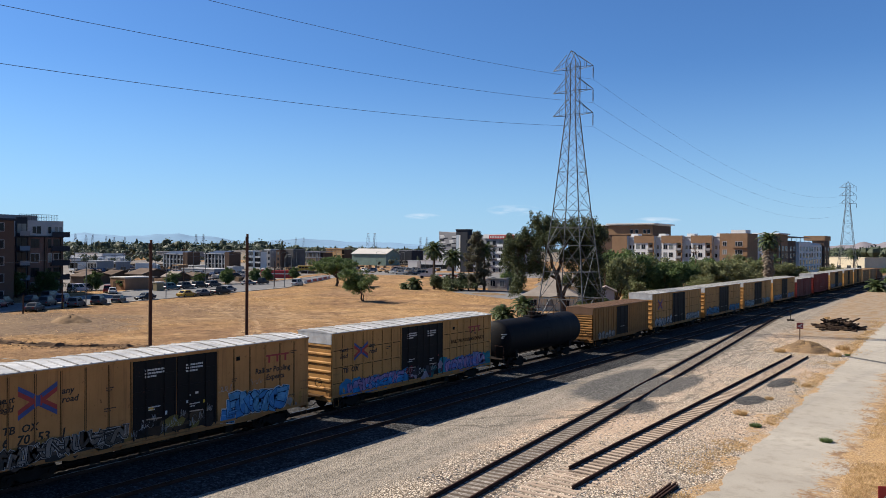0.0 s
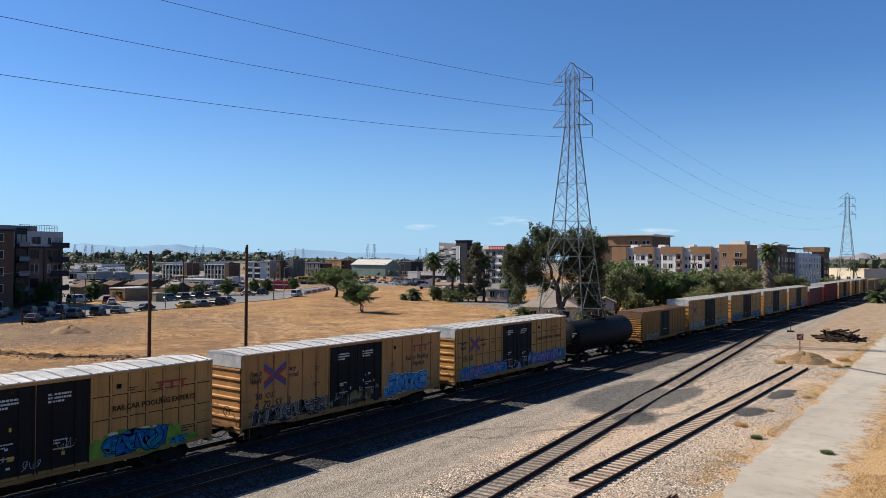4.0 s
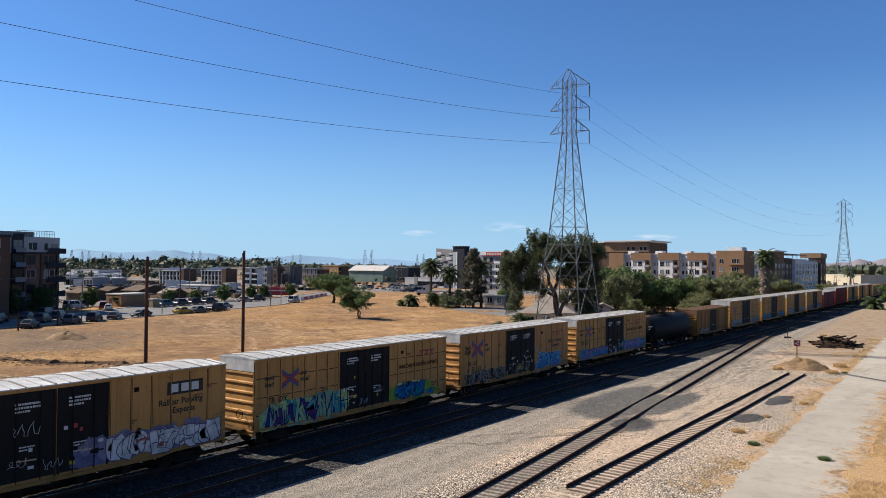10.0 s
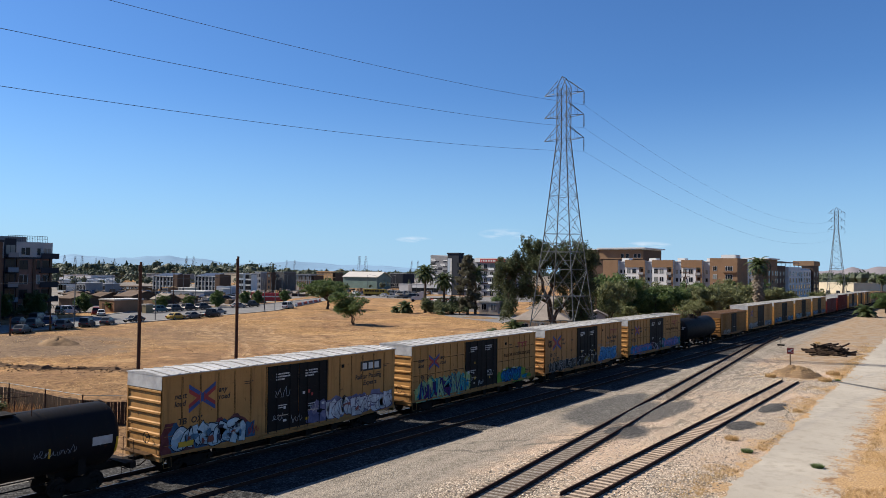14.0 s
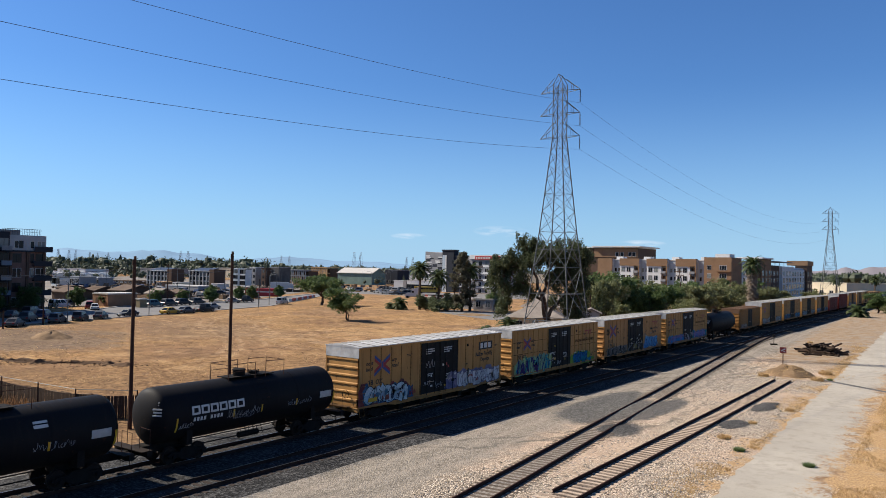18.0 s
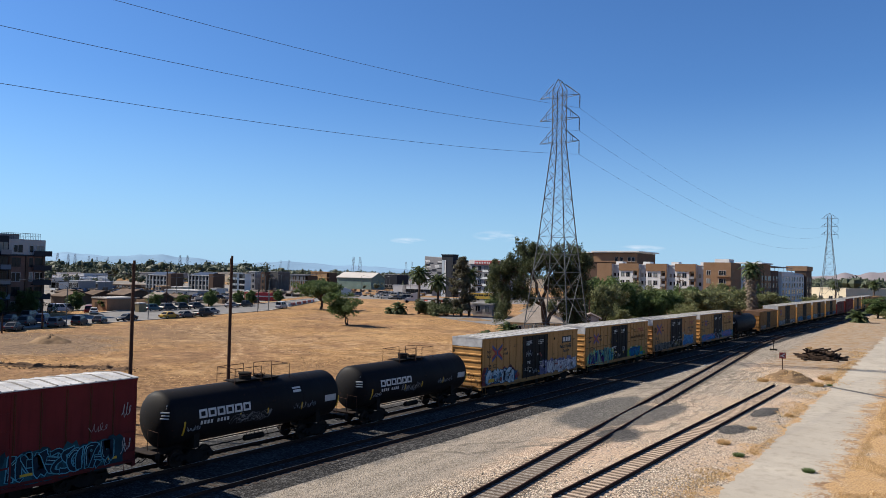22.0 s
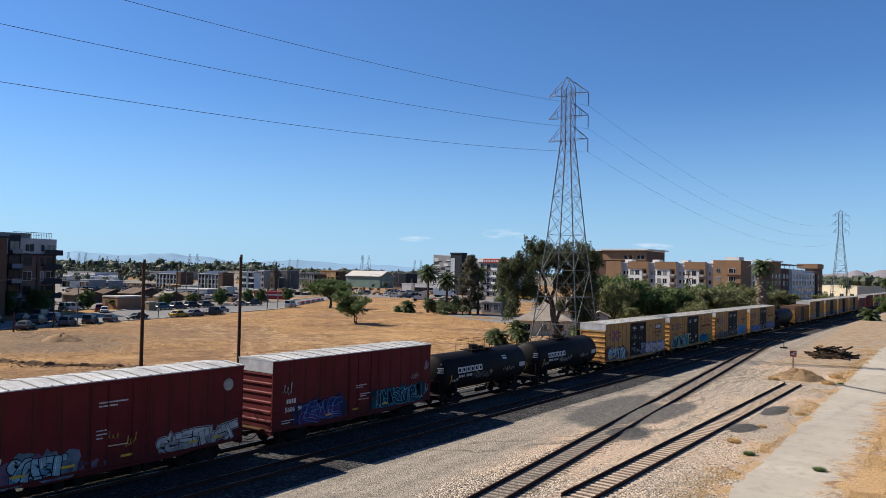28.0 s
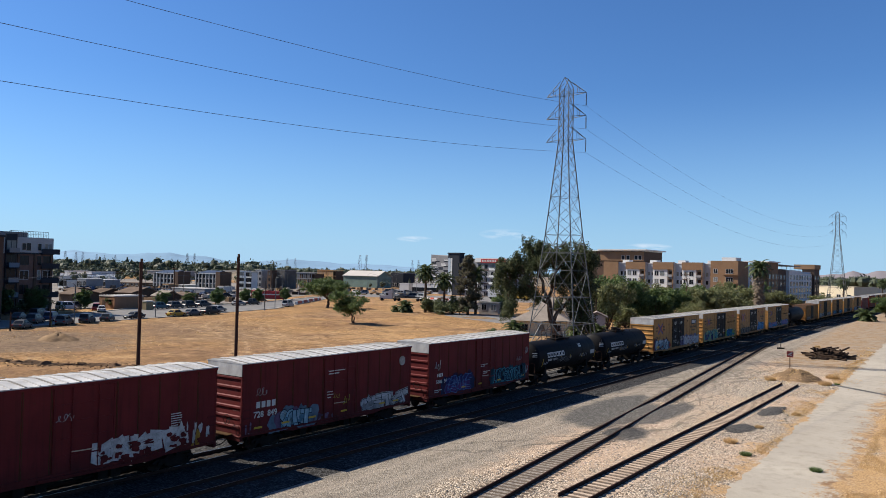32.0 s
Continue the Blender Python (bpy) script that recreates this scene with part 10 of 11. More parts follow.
# odds and ends lying about the works yards
JUNK = Mat("yard clutter", 0.85)
JUNK = JUNK.done(JUNK.ramp(JUNK.island(), [(0.0, (0.03, 0.028, 0.026)), (0.35, (0.12, 0.085, 0.06)), (0.6, (0.20, 0.18, 0.16)), (0.8, (0.36, 0.22, 0.11)), (1.0, (0.62, 0.61, 0.59))]))
junk = Shape()
rng = random.Random(44)
for x, y in ((-338.3, 179.7), (-236.2, 135.5), (-257.1, 159.0), (-283.9, 189.2), (-201.4, 144.8), (-216.9, 168.0), (-271.9, 148.3), (-300.9, 177.0), (-214.0, 135.8), (-231.0, 158.0), (-252.5, 186.1), (-280.8, 223.0), (-226.5, 126.8), (-245.0, 147.9), (-268.4, 174.7), (-299.2, 209.8), (-207.7, 157.1), (-259.0, 137.9), (-284.4, 163.3), (-317.6, 196.7), (-221.0, 147.6), (-239.9, 172.7), (-264.4, 205.0), (-336.0, 183.5), (-234.2, 138.1), (-254.9, 161.9), (-281.5, 192.8), (-199.4, 147.2), (-214.8, 170.8), (-269.8, 151.2), (-298.7, 180.5), (-212.0, 138.2), (-228.8, 160.8), (-250.2, 189.4), (-315.8, 168.2), (-224.6, 129.2), (-242.9, 150.7), (-266.2, 177.9), (-296.8, 213.8), (-205.6, 159.7), (-257.0, 140.6), (-282.2, 166.5), (-315.3, 200.5), (-218.9, 150.2), (-237.7, 175.7), (-262.0, 208.7), (-333.8, 187.3), (-232.2, 140.6), (-252.7, 164.9), (-279.2, 196.3), (-197.4, 149.7), (-245.5, 131.1), (-267.7, 154.2), (-296.4, 184.0), (-210.0, 140.7), (-226.7, 163.6), (-247.8, 192.7), (-313.6, 171.7), (-222.7, 131.6), (-240.8, 153.4), (-263.9, 181.2), (-294.3, 217.7), (-203.5, 162.3), (-254.9, 143.3), (-280.0, 169.7), (-312.9, 204.4), (-216.8, 152.8), (-235.4, 178.8), (-296.0, 158.2), (-331.5, 191.1), (-230.2, 143.2), (-250.5, 168.0), (-276.8, 199.9), (-195.4, 152.2), (-243.6, 133.6), (-265.6, 157.2), (-294.1, 187.6), (-208.0, 143.1), (-224.5, 166.4), (-245.5, 196.1), (-311.3, 175.2), (-220.7, 134.0), (-238.7, 156.2), (-261.6, 184.5), (-291.8, 221.8), (-233.4, 125.0), (-252.9, 146.1), (-277.7, 173.0), (-310.4, 208.4), (-214.8, 155.4), (-233.2, 181.8), (-293.9, 161.4), (-329.1, 195.0), (-228.2, 145.8), (-248.3, 171.0), (-274.4, 203.6), (-193.3, 154.7), (-241.6, 136.2), (-263.4, 160.2), (-291.7, 191.2), (-206.0, 145.6), (-222.3, 169.3), (-278.6, 149.3), (-309.1, 178.7), (-218.7, 136.5), (-236.6, 159.1), (-259.3, 187.8), (-289.2, 225.8), (-231.4, 127.4), (-250.8, 148.8), (-275.5, 176.2), (-308.0, 212.4), (-212.7, 158.1), (-230.9, 184.9), (-291.7, 164.6), (-326.8, 198.9), (-226.1, 148.4), (-246.1, 174.1), (-271.9, 207.3), (-222.3, 119.4), (-239.6, 138.8), (-261.3, 163.2), (-289.4, 194.8), (-204.0, 148.1), (-220.1, 172.2), (-276.5, 152.3), (-306.8, 182.3), (-216.8, 138.9), (-234.4, 161.9), (-256.9, 191.2), (-286.7, 229.9), (-229.5, 129.8), (-248.7, 151.7), (-273.2, 179.6), (-305.5, 216.4), (-210.5, 160.8), (-263.0, 141.4), (-289.5, 167.9), (-324.4, 202.9), (-224.0, 151.1), (-243.8, 177.2), (-269.5, 211.0), (-220.4, 121.7), (-237.5, 141.4), (-259.1, 166.2), (-287.0, 198.4), (-202.0, 150.6), (-217.9, 175.1), (-274.3, 155.3), (-304.5, 185.9), (-314.6, 259.5), (-300.4, 262.8), (-286.7, 265.9), (-273.4, 268.9), (-260.4, 271.9), (-247.7, 274.8), (-235.4, 277.6), (-223.5, 280.3), (-211.8, 283.0), (-248.0, 216.3), (-237.2, 219.4), (-226.8, 222.5), (-290.3, 302.2), (-275.8, 305.0), (-261.7, 307.7), (-248.1, 310.2), (-234.8, 312.8), (-272.1, 236.6), (-260.1, 239.8), (-248.3, 242.9), (-236.8, 245.9), (-225.7, 248.8), (-214.8, 251.7), (-204.1, 254.5), (-263.3, 349.6), (-301.3, 261.3), (-287.6, 264.4), (-274.2, 267.5), (-261.3, 270.5), (-248.7, 273.4), (-236.4, 276.2), (-224.4, 278.9), (-212.7, 281.6), (-248.8, 215.2), (-238.1, 218.3), (-227.6, 221.4), (-291.2, 300.6), (-276.8, 303.4), (-262.7, 306.0), (-249.1, 308.6), (-235.8, 311.2), (-272.9, 235.3), (-260.9, 238.5), (-249.1, 241.6), (-237.7, 244.7), (-226.5, 247.6), (-215.6, 250.5), (-205.0, 253.3), (-264.4, 347.8), (-302.2, 259.8), (-288.5, 263.0), (-275.1, 266.0), (-262.2, 269.0), (-249.6, 271.9), (-237.3, 274.8), (-225.3, 277.6), (-213.7, 280.2), (-249.6, 214.0), (-238.8, 217.2), (-228.4, 220.2), (-292.2, 298.9), (-277.7, 301.7), (-263.7, 304.4), (-250.0, 307.1), (-236.8, 309.6), (-273.8, 234.1), (-261.7, 237.2), (-250.0, 240.3), (-238.5, 243.4), (-227.4, 246.3), (-216.5, 249.2), (-205.8, 252.1), (-265.4, 345.9), (-303.0, 258.3), (-289.4, 261.5), (-276.0, 264.6), (-263.1, 267.6), (-250.5, 270.5), (-238.2, 273.4), (-226.2, 276.2), (-214.6, 278.9), (-250.4, 212.8), (-239.6, 216.0), (-229.2, 219.1), (-293.1, 297.3), (-278.6, 300.1), (-264.6, 302.8), (-251.0, 305.5), (-237.8, 308.0), (-274.6, 232.8)):
    for _ in range(2):
        cx, cy = x + rng.uniform(-4, 4), y + rng.uniform(-4, 4)
        a, w, d, h = rng.uniform(0, 3.1), rng.uniform(0.3, 1.6), rng.uniform(0.3, 1.0), rng.uniform(0.3, 1.5)
        if rng.random() < 0.4:
            v, f = LUMPS[rng.randrange(10)]
            junk.add([(cx + 2 * w * p[0], cy + 2 * w * p[1], GZ + h * (p[2] + 0.45)) for p in v], f)
        else:
            c, s_ = math.cos(a), math.sin(a)
            b = Shape().box(-w, -d, 0, w, d, h)
            junk.add([(cx + p[0] * c - p[1] * s_, cy + p[0] * s_ + p[1] * c, GZ + p[2]) for p in b.v], b.f)
solid("yard_clutter", junk, JUNK, "crates, heaps and odd gear lying about the yards", "clutter", kind="stuff")

# street lamps, posts, barriers, truck
hydrant = thing("fire_hydrant", "small yellow fire hydrant at the lot's edge", "hydrant", pose(-130.6, 67.2, GZ))
HYDRANT_YELLOW = plain("hydrant yellow", (0.62, 0.44, 0.05), 0.5, 0, 6, 0.15, 0.05)
part("barrel", Shape().lathe([(0, 0.17), (0.06, 0.17), (0.08, 0.12), (0.58, 0.12), (0.60, 0.16), (0.65, 0.16), (0.74, 0.09), (0.80, 0.04)], 14, lambda x, y, z: (x, y, z)), HYDRANT_YELLOW, hydrant, smooth=True)
part("outlet_cap", Shape().rod((-0.22, 0, 0.46), (0.22, 0, 0.46), 0.07, 10), HYDRANT_YELLOW, hydrant)
part("pumper_cap", Shape().rod((0, 0, 0.40), (0.0, -0.22, 0.40), 0.09, 10), HYDRANT_YELLOW, hydrant)


def street_lamp(x, y, h, turn):
    th = thing("street_lamp", "thin grey street lamp with a bent arm", "street lamp", pose(x, y, GZ, 0, 0, turn), group="street lamps")
    part("mast", Shape().rod((0, 0, 0), (0, 0, h), 0.09, 8, 0.06), TOWER_STEEL, th)
    part("arm", Shape().tube([(0, 0, h - 0.2), (0.6, 0, h + 0.25), (1.6, 0, h + 0.35)], 0.04, 6), TOWER_STEEL, th)
    part("lamp_head", Shape().box(1.4, -0.15, h + 0.27, 2.1, 0.15, h + 0.38, 0.03), STUCCO_GREY, th)


for x, y, h, t in ((-147.5, 129.5, 8.2, 190), (-153.5, 138.4, 8.0, 10), (-131.5, 71.8, 7.0, 190), (-139.0, 93.0, 6.5, 190), (-173.5, 112, 8, 10), (-176.0, 130.0, 9, 10), (-186, 168, 8, 10), (-208, 214, 8.5, 10), (-190, 232, 8, 200), (-203, 247, 8.5, 10)):
    street_lamp(x, y, h, t)
for x, y in ((-296.7, 157.2), (-199.4, 109.0), (-264.4, 158.7), (-268.4, 174.7), (-275.2, 189.0), (-235.8, 168.9), (-263.0, 194.4), (-226.0, 182.1), (-242.2, 200.7), (-247.9, 216.5), (-217.1, 194.0), (-228.1, 209.4), (-237.2, 232.0), (-237.6, 244.9), (-238.6, 272.7), (-210.0, 246.2), (-230.9, 284.5), (-219.6, 286.2)):
    street_lamp(x, y, 8.5, random.uniform(0, 360))
for x, y, h in ((-173.0, 121.0, 10.5), (-128.5, 66.0, 3.2), (-124.0, 57.5, 3.0), (-61.0, 136.5, 6.2), (-71.0, 330.0, 15.0), (-107.5, 158.2, 9.0), (-158.8, 139.5, 7.0)):
    th = thing("utility_pole", "slender weathered utility pole", "pole", pose(x, y, GZ), group="utility poles")
    part("shaft", Shape().rod((0, 0, 0), (0, 0, h), 0.15, 8, 0.1), WOOD_POLE, th)
    if h > 9:
        part("cross_arm", Shape().bar((-1.1, 0, h - 0.5), (1.1, 0, h - 0.5), 0.12, 0.14), WOOD_POLE, th)
        for s in (-0.95, 0.0, 0.95):
            part("insulator", Shape().rod((s, 0, h - 0.43), (s, 0, h - 0.2), 0.06, 6), INSULATOR, th)
lp = thing("utility_pole", "leaning weathered utility pole among the trees", "pole", pose(-60.5, 191.5, GZ, 0, -4.5, 0), group="utility poles")
part("shaft", Shape().rod((0, 0, 0), (0, 0, 12.0), 0.17, 8, 0.11), WOOD_POLE, lp)
for z in (11.3, 10.2):
    part("cross_arm", Shape().bar((-1.2, 0.4, z), (1.2, -0.4, z), 0.12, 0.14), WOOD_POLE, lp)
    for s in (-1.0, -0.4, 0.4, 1.0):
        part("insulator", Shape().rod((s, -s / 3, z + 0.07), (s, -s / 3, z + 0.3), 0.06, 6), INSULATOR, lp)
part("transformer", Shape().rod((0.3, -0.25, 8.6), (0.3, -0.25, 9.6), 0.28, 12), STUCCO_GREY, lp)
bar_ = Shape().prism([(-0.3, 0), (0.3, 0), (0.12, 0.9), (-0.12, 0.9)], 2.0, lambda u, v, k: (-1 + k, u, v))
bme, wme = bar_.mesh("barrier", ORANGE_PLASTIC), bar_.mesh("barrier", WHITE_BODY)
for i in range(14):
    o = tagged(new("road_barrier", bme if i % 3 else wme), "orange and white plastic road barrier", "barrier", "barriers of the road works")
    o.matrix_basis = pose(-166.0 - 2.6 * i * 0.55, 158.0 + 2.6 * i * 0.84, GZ + 0.01, 0, 0, 122)
for i in range(9):
    o = tagged(new("road_barrier", bme if i % 2 else wme), "orange and white plastic road barrier", "barrier", "barriers of the road works")
    o.matrix_basis = pose(-175.40 + 2.4 * i, 232 - 1.0 * i, GZ + 0.01, 0, 0, -20)
rc = thing("red_container", "long red and white container on the far verge", "container", pose(-206.00, 174.68, GZ, 0, 0, 30))
part("body", Shape().box(0, 0, 0.0, 12, 2.4, 2.7, 0.05), RED_PANEL, rc)
part("stripe", Shape().box(0.2, -0.02, 1.3, 11.8, -0.004, 1.7), WHITE_PAINT, rc)
for x, y, s in ((-180, 150, 0.52), (-186, 160, 0.5), (-177.5, 98.5, 0.55), (-173, 104, 0.35), (-176, 128, 0.4), (-172, 117, 0.45), (-190, 175, 0.5), (-176.5, 137, 0.5), (-184, 143, 0.55)):
    tree("full", 1 + int(s * 10) % 3, x, y, s, 0, "small green street tree", 1.1)
for x, y in ((-166.0, 80.0), (-162.4, 81.1), (-161.8, 73.8)):
    tree("full", 2, x, y, 0.62, 30, "dark street tree before the shaded block", 0.7)
hydrant = thing("fire_hydrant", "small yellow fire hydrant at the lot's corner", "hydrant", pose(-131.0, 68.4, GZ))
part("barrel", Shape().lathe([(0, 0.16), (0.05, 0.16), (0.08, 0.11), (0.55, 0.11), (0.6, 0.14), (0.72, 0.10), (0.8, 0.03)], 10), SIGNAL_YELLOW, hydrant)
part("outlet", Shape().rod((-0.2, 0, 0.45), (0.2, 0, 0.45), 0.06, 8), SIGNAL_YELLOW, hydrant)
hdg = Shape()
rng = random.Random(30)
for i in range(60):
    x = -160.0 - 2 * rng.random()
    leaf_cloud(hdg, rng, (-162.6 + rng.random(), 62 + 24 * rng.random(), 0.4 + 1.8 * rng.random()), 0.8, 40, 0.3)
solid("hedge", hdg, LEAF_DARK, "dark shrubs at the foot of the shaded block", "hedge", kind="stuff")

# ---- distance: wooded plain, pylons, hills ----
def far_woods(name, label, count, k0, k1, d0, d1, h0, h1, seed):
    """Many trees, each of several uneven masses with loose leaf tufts."""
    rng = random.Random(seed)
    sh = Shape()
    for _ in range(count):
        k, d = rng.uniform(k0, k1), rng.uniform(d0, d1)
        x, y = (-0.584 + 0.812 * k) * d, (0.812 + 0.584 * k) * d
        h = rng.uniform(h0, h1) * (1.2 if rng.random() < 0.12 else 1.0)
        tall = rng.random() < 0.16
        r = h * (0.18 if tall else rng.uniform(0.30, 0.5))
        for j in range(3):
            v, f = LUMPS[rng.randrange(10)]
            if tall:
                cx, cy, cz, s, u = x, y, h * (0.25 + 0.28 * j), r * (1.7 - 0.5 * j), h * 0.42
            else:
                cx, cy, cz, s, u = x + r * rng.uniform(-0.6, 0.6), y + r * rng.uniform(-0.6, 0.6), h * rng.uniform(0.38, 0.70), r * rng.uniform(0.8, 1.2), h * rng.uniform(0.3, 0.5)
            sh.add([(cx + s * p[0], cy + s * p[1], GZ + cz + u * p[2]) for p in v], f)
        for _ in range(70):
            a, q = rng.uniform(0, math.tau), rng.random() ** 0.5
            p = Vector((x + r * 1.15 * q * math.cos(a), y + r * 1.15 * q * math.sin(a), GZ + h * rng.uniform(0.3, 1.0 - 0.25 * q)))
            n = Vector((rng.gauss(0, 1), rng.gauss(0, 1), rng.gauss(0, 1))).normalized()
            t = n.orthogonal().normalized()
            b = n.cross(t)
            s = h * 0.055 * rng.uniform(0.5, 1.2)
            sh.add([p - t * s, p + b * s * 0.8, p + t * s, p - b * s * 0.8], [(0, 1, 2, 3)])
    return solid(name, sh, LEAF_WOODS, label, "woods", kind="stuff", smooth=True)


LEAF_WOODS = leaf_material("distant foliage", (0.082, 0.104, 0.066), (0.112, 0.134, 0.080))
far_woods("distant_woods", "dark belt of distant trees", 2200, -0.66, 0.66, 620, 1250, 7, 12.5, 1)
far_woods("distant_woods", "nearer belt of tall trees beyond the yards", 300, -0.62, -0.22, 690, 780, 11, 17, 5)
far_woods("distant_woods", "even belt of full trees behind the yards", 420, -0.66, 0.1, 590, 680, 6, 10, 6)
far_woods("distant_woods", "scattered trees among far roofs", 230, -0.58, 0.08, 430, 640, 3.0, 6.0, 2)
far_woods("distant_woods", "wooded belt beyond the tracks", 700, 0.40, 0.68, 560, 1000, 8, 15, 3)


def hills(name, label, k0, k1, d, h, seed, c):
    sh, v, n = Shape(), [], 90
    for i in range(n + 1):
        k = k0 + (k1 - k0) * i / n
        x, y = (-0.584 + 0.812 * k) * d, (0.812 + 0.584 * k) * d
        e = math.sin(math.pi * i / n) ** 0.6
        z = h * e * (0.72 + 0.45 * noise.noise((i * 0.09, seed, 0)) + 0.22 * noise.noise((i * 0.33, seed, 2)))
        v += [(x, y, GZ - 1), (x * 1.04, y * 1.04, max(GZ, z * 0.6)), (x * 1.10, y * 1.10, max(GZ, z))]
    sh.add(v, [(i * 3 + j, i * 3 + 3 + j, i * 3 + 4 + j, i * 3 + 1 + j) for i in range(n) for j in range(2)])
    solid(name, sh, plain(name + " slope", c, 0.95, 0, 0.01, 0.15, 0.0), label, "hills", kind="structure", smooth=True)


# the slope colours have the haze of distance painted in
hills("backdrop_hills", "low hills on the horizon, haze painted into their blue", -0.85, 0.02, 4000, 92, 3.0, (0.28, 0.45, 0.63))
hills("backdrop_hills", "dry brown hills beyond the tracks, greyed by painted haze", 0.44, 1.0, 3300, 92, 8.0, (0.33, 0.30, 0.32))


def far_pylon(x, y, s):
    th = thing("distant_pylon", "tiny pylon on the horizon", "pylon", pose(x, y, GZ), group="pylons on the horizon")
    sh = Shape()
    for a, b in ((-1, -1), (1, -1), (1, 1), (-1, 1)):
        sh.bar((a * 4 * s, b * 4 * s, 0), (a * 1.2 * s, b * 1.2 * s, 45 * s), 0.34, 0.34)
    for k in range(5):
        sh.bar((-4 * s + 0.5 * k * s, -3 * s, 8.0 * k * s), (3.4 * s - 0.5 * k * s, -3 * s, 8.0 * (k + 1) * s), 0.25, 0.25)
    part("mast", sh, TOWER_FAR, th)
    arm = Shape()
    for z in (33, 39, 45):
        arm.bar((-5.5 * s, 3.0 * s, z * s), (5.5 * s, -3.0 * s, z * s), 0.5, 0.5)
    part("arms", arm, TOWER_FAR, th)


# horizon haze is mixed into this steel's colour
TOWER_FAR = plain("hazy pylon steel", (0.20, 0.225, 0.26), 0.7, 0, 0.1, 0.1, 0.0)
for px, py, s in ((-1461, 797, 0.71), (-1546, 858, 0.75), (-1714, 985, 0.73), (-1793, 1051, 0.70), (-1584, 954, 0.68), (-1112, 802, 0.69), (-1118, 821, 0.70), (-1421, 1318, 0.75), (-1442, 1365, 0.77), (-905, 1012, 0.79), (-915, 1041, 0.80), (-1167, 1501, 0.80), (-1185, 1550, 0.82), (-1281, 680, 0.68)):
    far_pylon(px, py, s)


# ---- traffic on the far street ----
far_way = Shape()
fw = ((-325.1, 158.0), (-292.5, 174.1), (-262.3, 195.8), (-236.6, 221.7), (-216.2, 245.0), (-186.5, 257.7), (-150.5, 261.4))
for (ax, ay), (bx, by) in zip(fw, fw[1:]):
    d = Vector((bx - ax, by - ay, 0)).normalized()
    s = Vector((-d.y, d.x, 0)) * 4.5
    far_way.add([(ax - s.x, ay - s.y, GZ + 0.014), (bx - s.x, by - s.y, GZ + 0.014), (bx + s.x, by + s.y, GZ + 0.014), (ax + s.x, ay + s.y, GZ + 0.014)], [(0, 1, 2, 3)])
solid("far_road", far_way, ASPHALT, "grey street crossing behind the lot", "road", kind="structure")


def far_point(u):
    """A place and heading on the far street, u from 0 to 6 along its bends."""
    i = min(5, max(0, int(u)))
    (ax, ay), (bx, by) = fw[i], fw[i + 1]
    f = u - i
    return ax + (bx - ax) * f, ay + (by - ay) * f, math.degrees(math.atan2(-(bx - ax), by - ay))


def lorry(name, label, category, body_mat, cab_mat, L, h, nose):
    th = thing(name, label, category)
    part("body", Shape().box(-1.25, -L / 2, 0.75, 1.25, L / 2 - nose, h, 0.06), body_mat, th)
    part("cab", Shape().prism([(L / 2 - nose + 0.05, 0.6), (L / 2, 0.6), (L / 2, 1.5), (L / 2 - 0.35, h * 0.82), (L / 2 - nose + 0.05, h * 0.86)][::-1], 2.4, lambda u, v, k: (-1.2 + k, u, v)), cab_mat, th)
    part("windscreen", Shape().prism([(L / 2 + 0.01, 1.55), (L / 2 - 0.30, h * 0.78), (L / 2 - 0.34, h * 0.78), (L / 2 - 0.03, 1.55)], 2.1, lambda u, v, k: (-1.05 + k, u, v)), GLASS, th)
    part("chassis", Shape().box(-1.0, -L / 2 + 0.2, 0.45, 1.0, L / 2 - 0.3, 0.74), FRAME_DARK, th)
    for s in (-1, 1):
        for u in (-L / 2 + 1.4, -L / 2 + 2.6, L / 2 - 1.1):
            w = part("wheel", WHEEL_ME[0], None, th)
            w.matrix_basis = pose(s * 1.1, u, 0.5)
            w.scale = (1.6, 1.5, 1.5)
        part("headlight", Shape().box(s * 0.85 - 0.18, L / 2 - 0.02, 0.85, s * 0.85 + 0.18, L / 2 + 0.03, 1.05), LAMP_CLEAR, th)
    return th


BUS_YELLOW = plain("bus yellow", (0.58, 0.36, 0.05), 0.45, 0, 2, 0.08, 0.02)
bus = lorry("school_bus", "yellow bus driving along the far street", "bus", BUS_YELLOW, BUS_YELLOW, 11.0, 3.0, 1.2)
for k in range(8):
    for s in (-1, 1):
        part("window", Shape().box(s * 1.255 - 0.012, -4.9 + 1.12 * k, 1.85, s * 1.255 + 0.012, -4.0 + 1.12 * k, 2.55), GLASS, bus)
truck = lorry("box_truck", "white box truck driving along the far street", "truck", WHITE_BODY, WHITE_BODY, 9.5, 3.7, 2.0)


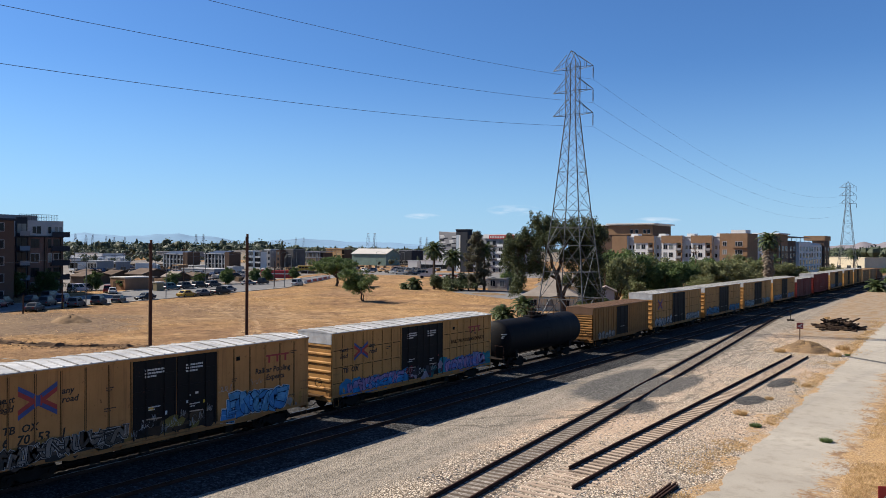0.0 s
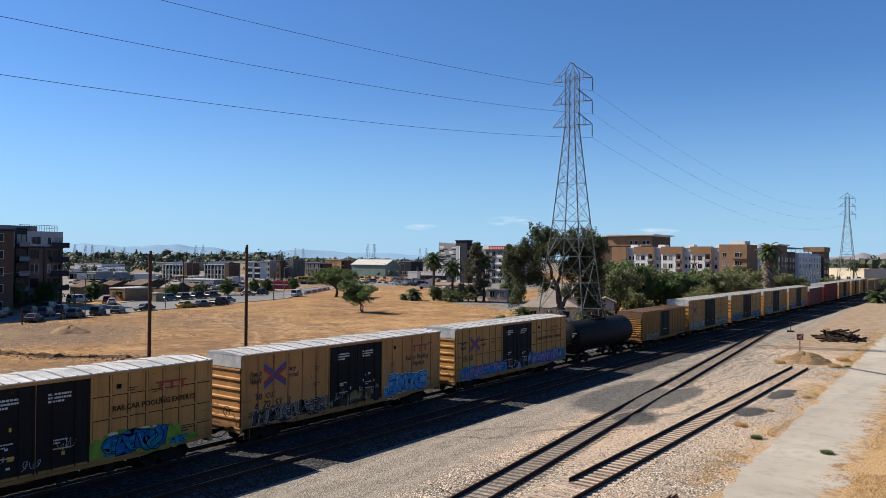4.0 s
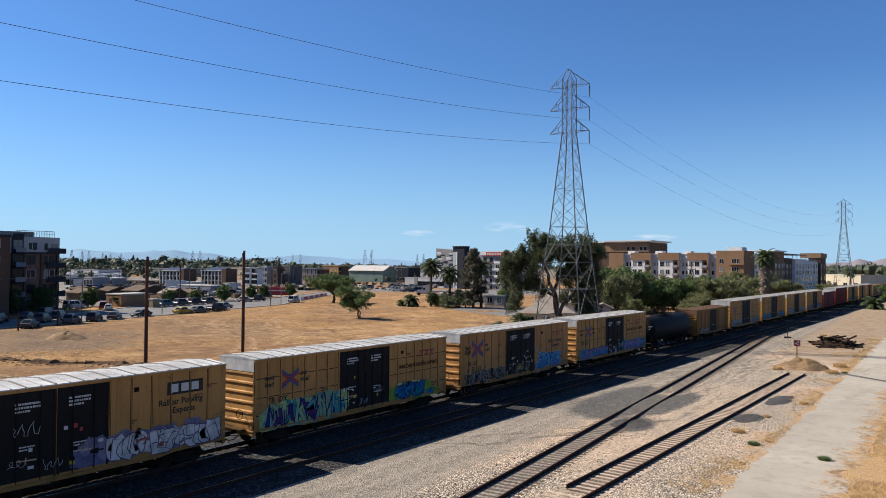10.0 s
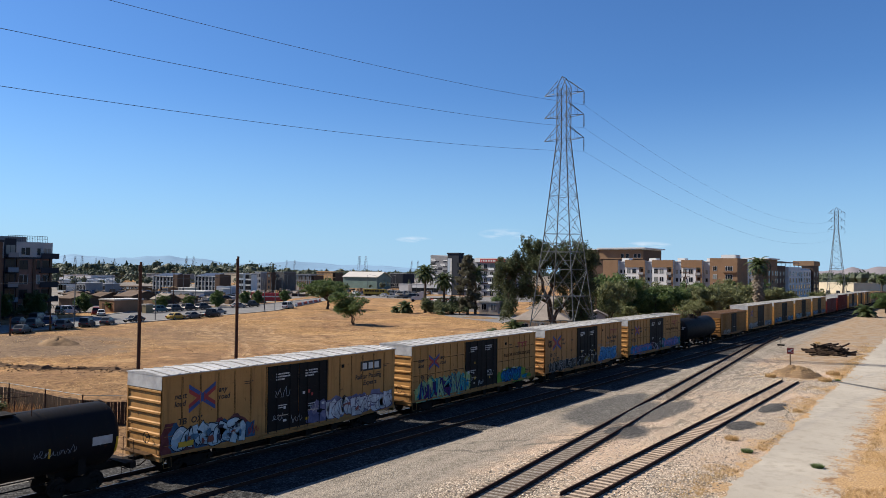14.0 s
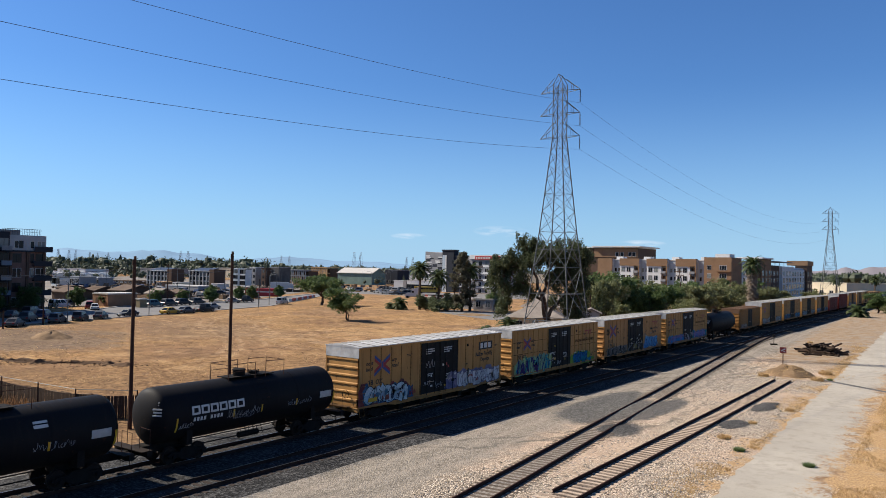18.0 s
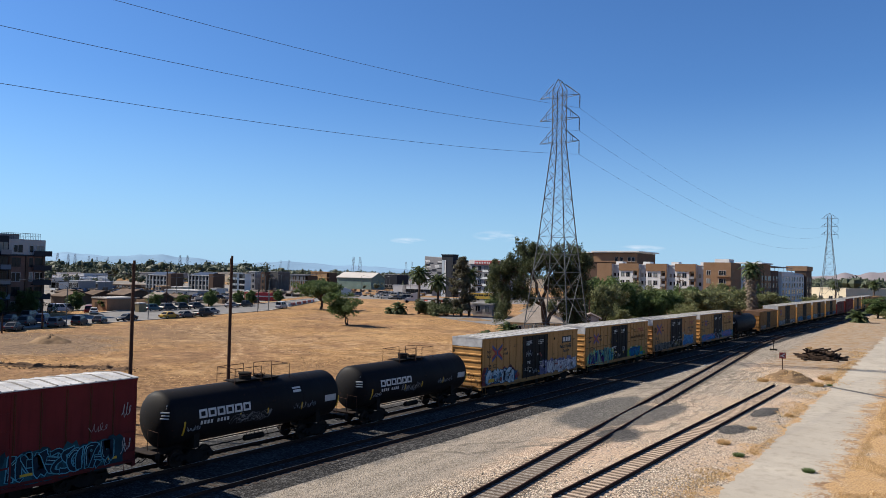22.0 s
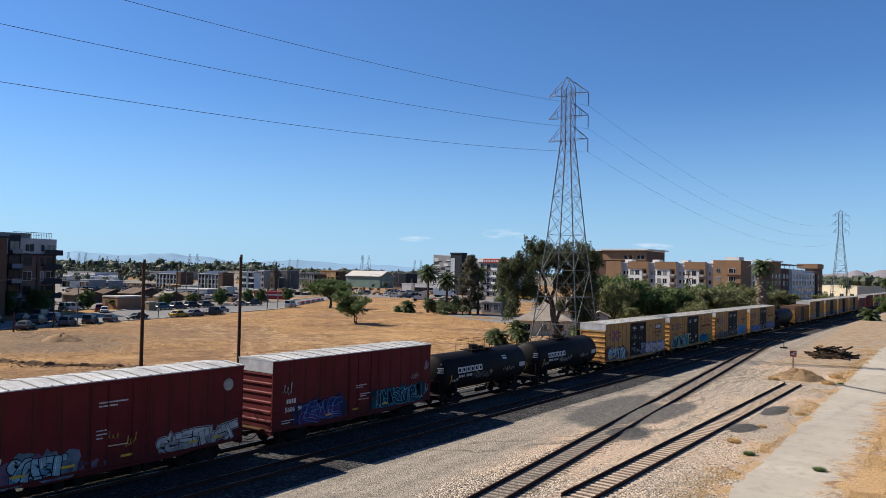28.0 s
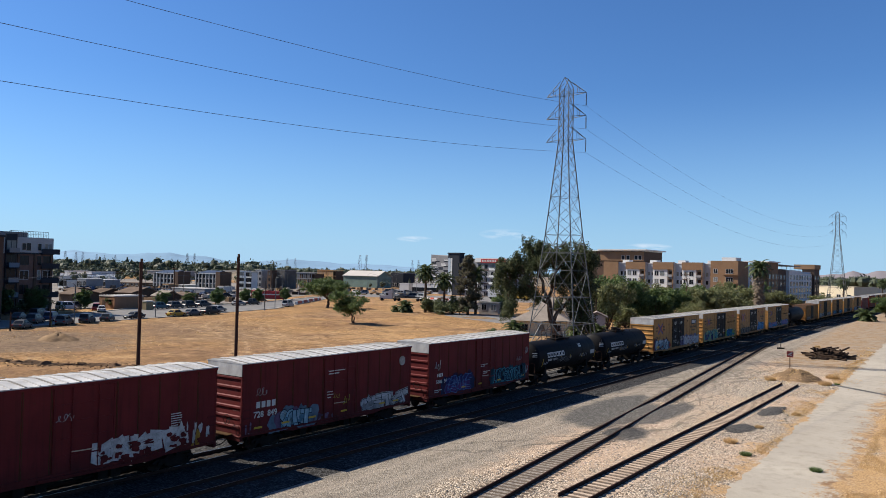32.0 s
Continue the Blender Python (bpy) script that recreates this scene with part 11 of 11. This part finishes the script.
def tractor():
    """A road tractor with a long hood, a sloped sleeper fairing and a bare low trailer behind."""
    th = thing("semi_truck", "white road tractor with a sleeper cab and bare trailer", "truck")
    wide = lambda half: (lambda u, v, k: (-half + k, u, v))
    part("hood", Shape().prism([(1.9, 0.7), (3.7, 0.7), (3.75, 1.55), (3.3, 1.85), (1.9, 2.0)][::-1], 2.0, wide(1.0)), WHITE_BODY, th)
    part("cab", Shape().prism([(-0.6, 0.75), (1.9, 0.75), (1.9, 2.0), (1.45, 2.85), (0.7, 3.55), (-0.6, 3.85)][::-1], 2.4, wide(1.2)), WHITE_BODY, th)
    part("windscreen", Shape().prism([(1.93, 2.05), (1.50, 2.82), (1.46, 2.80), (1.88, 2.03)], 2.1, wide(1.05)), GLASS, th)
    for s in (-1, 1):
        part("side_window", Shape().box(s * 1.205 - 0.012, 0.75, 2.0, s * 1.205 + 0.012, 1.55, 2.65), GLASS, th)
        part("exhaust_stack", Shape().rod((s * 1.1, -0.75, 1.0), (s * 1.1, -0.75, 3.9), 0.09, 8), CHROME, th)
        part("headlight", Shape().box(s * 0.8 - 0.18, 3.72, 1.0, s * 0.8 + 0.18, 3.78, 1.25), LAMP_CLEAR, th)
        for u in (3.0, -1.6, -2.9, -9.6, -10.8):
            w = part("wheel", WHEEL_ME[0], None, th)
            w.matrix_basis = pose(s * 1.05, u, 0.5)
            w.scale = (1.6, 1.5, 1.5)
    part("chassis", Shape().box(-0.5, -3.4, 0.6, 0.5, 3.4, 0.9), FRAME_DARK, th)
    part("trailer_deck", Shape().box(-1.25, -11.6, 1.15, 1.25, -1.2, 1.4, 0.03), FRAME_DARK, th)
    part("bumper", Shape().box(-1.2, 3.7, 0.4, 1.2, 3.9, 0.75, 0.04), CHROME, th)
    return th


semi = tractor()
SPOT = lambda t, u: (t, (lambda p: pose(p[0], p[1], GZ + 0.014, 0, 0, p[2]))(far_point(u)))
DRIVES = (
    (bus, [SPOT(t, u) for t, u in ((0, 3.151), (9, 3.189), (10.5, 3.471), (12, 3.781), (13, 3.976), (14, 4.172), (16, 4.559), (18, 4.940), (20, 5.312), (22, 5.670), (24, 5.898), (26, 5.966), (32, 5.987))]),
    (truck, [SPOT(t, u) for t, u in ((0, 1.312), (8, 1.325), (10, 1.688), (12, 2.000), (14, 2.315), (16, 2.633), (17, 2.803), (19, 3.159), (21, 3.556), (23, 3.969), (25, 4.413), (27, 4.849), (29, 5.261), (31, 5.642), (32, 5.795))]),
)
SEMI_AT = ((0, -161.7, 213.9), (27, -161.7, 213.9), (28, -161.9, 213.8), (29, -163.0, 213.0), (30, -165.3, 211.3), (31, -168.0, 209.4), (32, -170.6, 207.5))

motions()
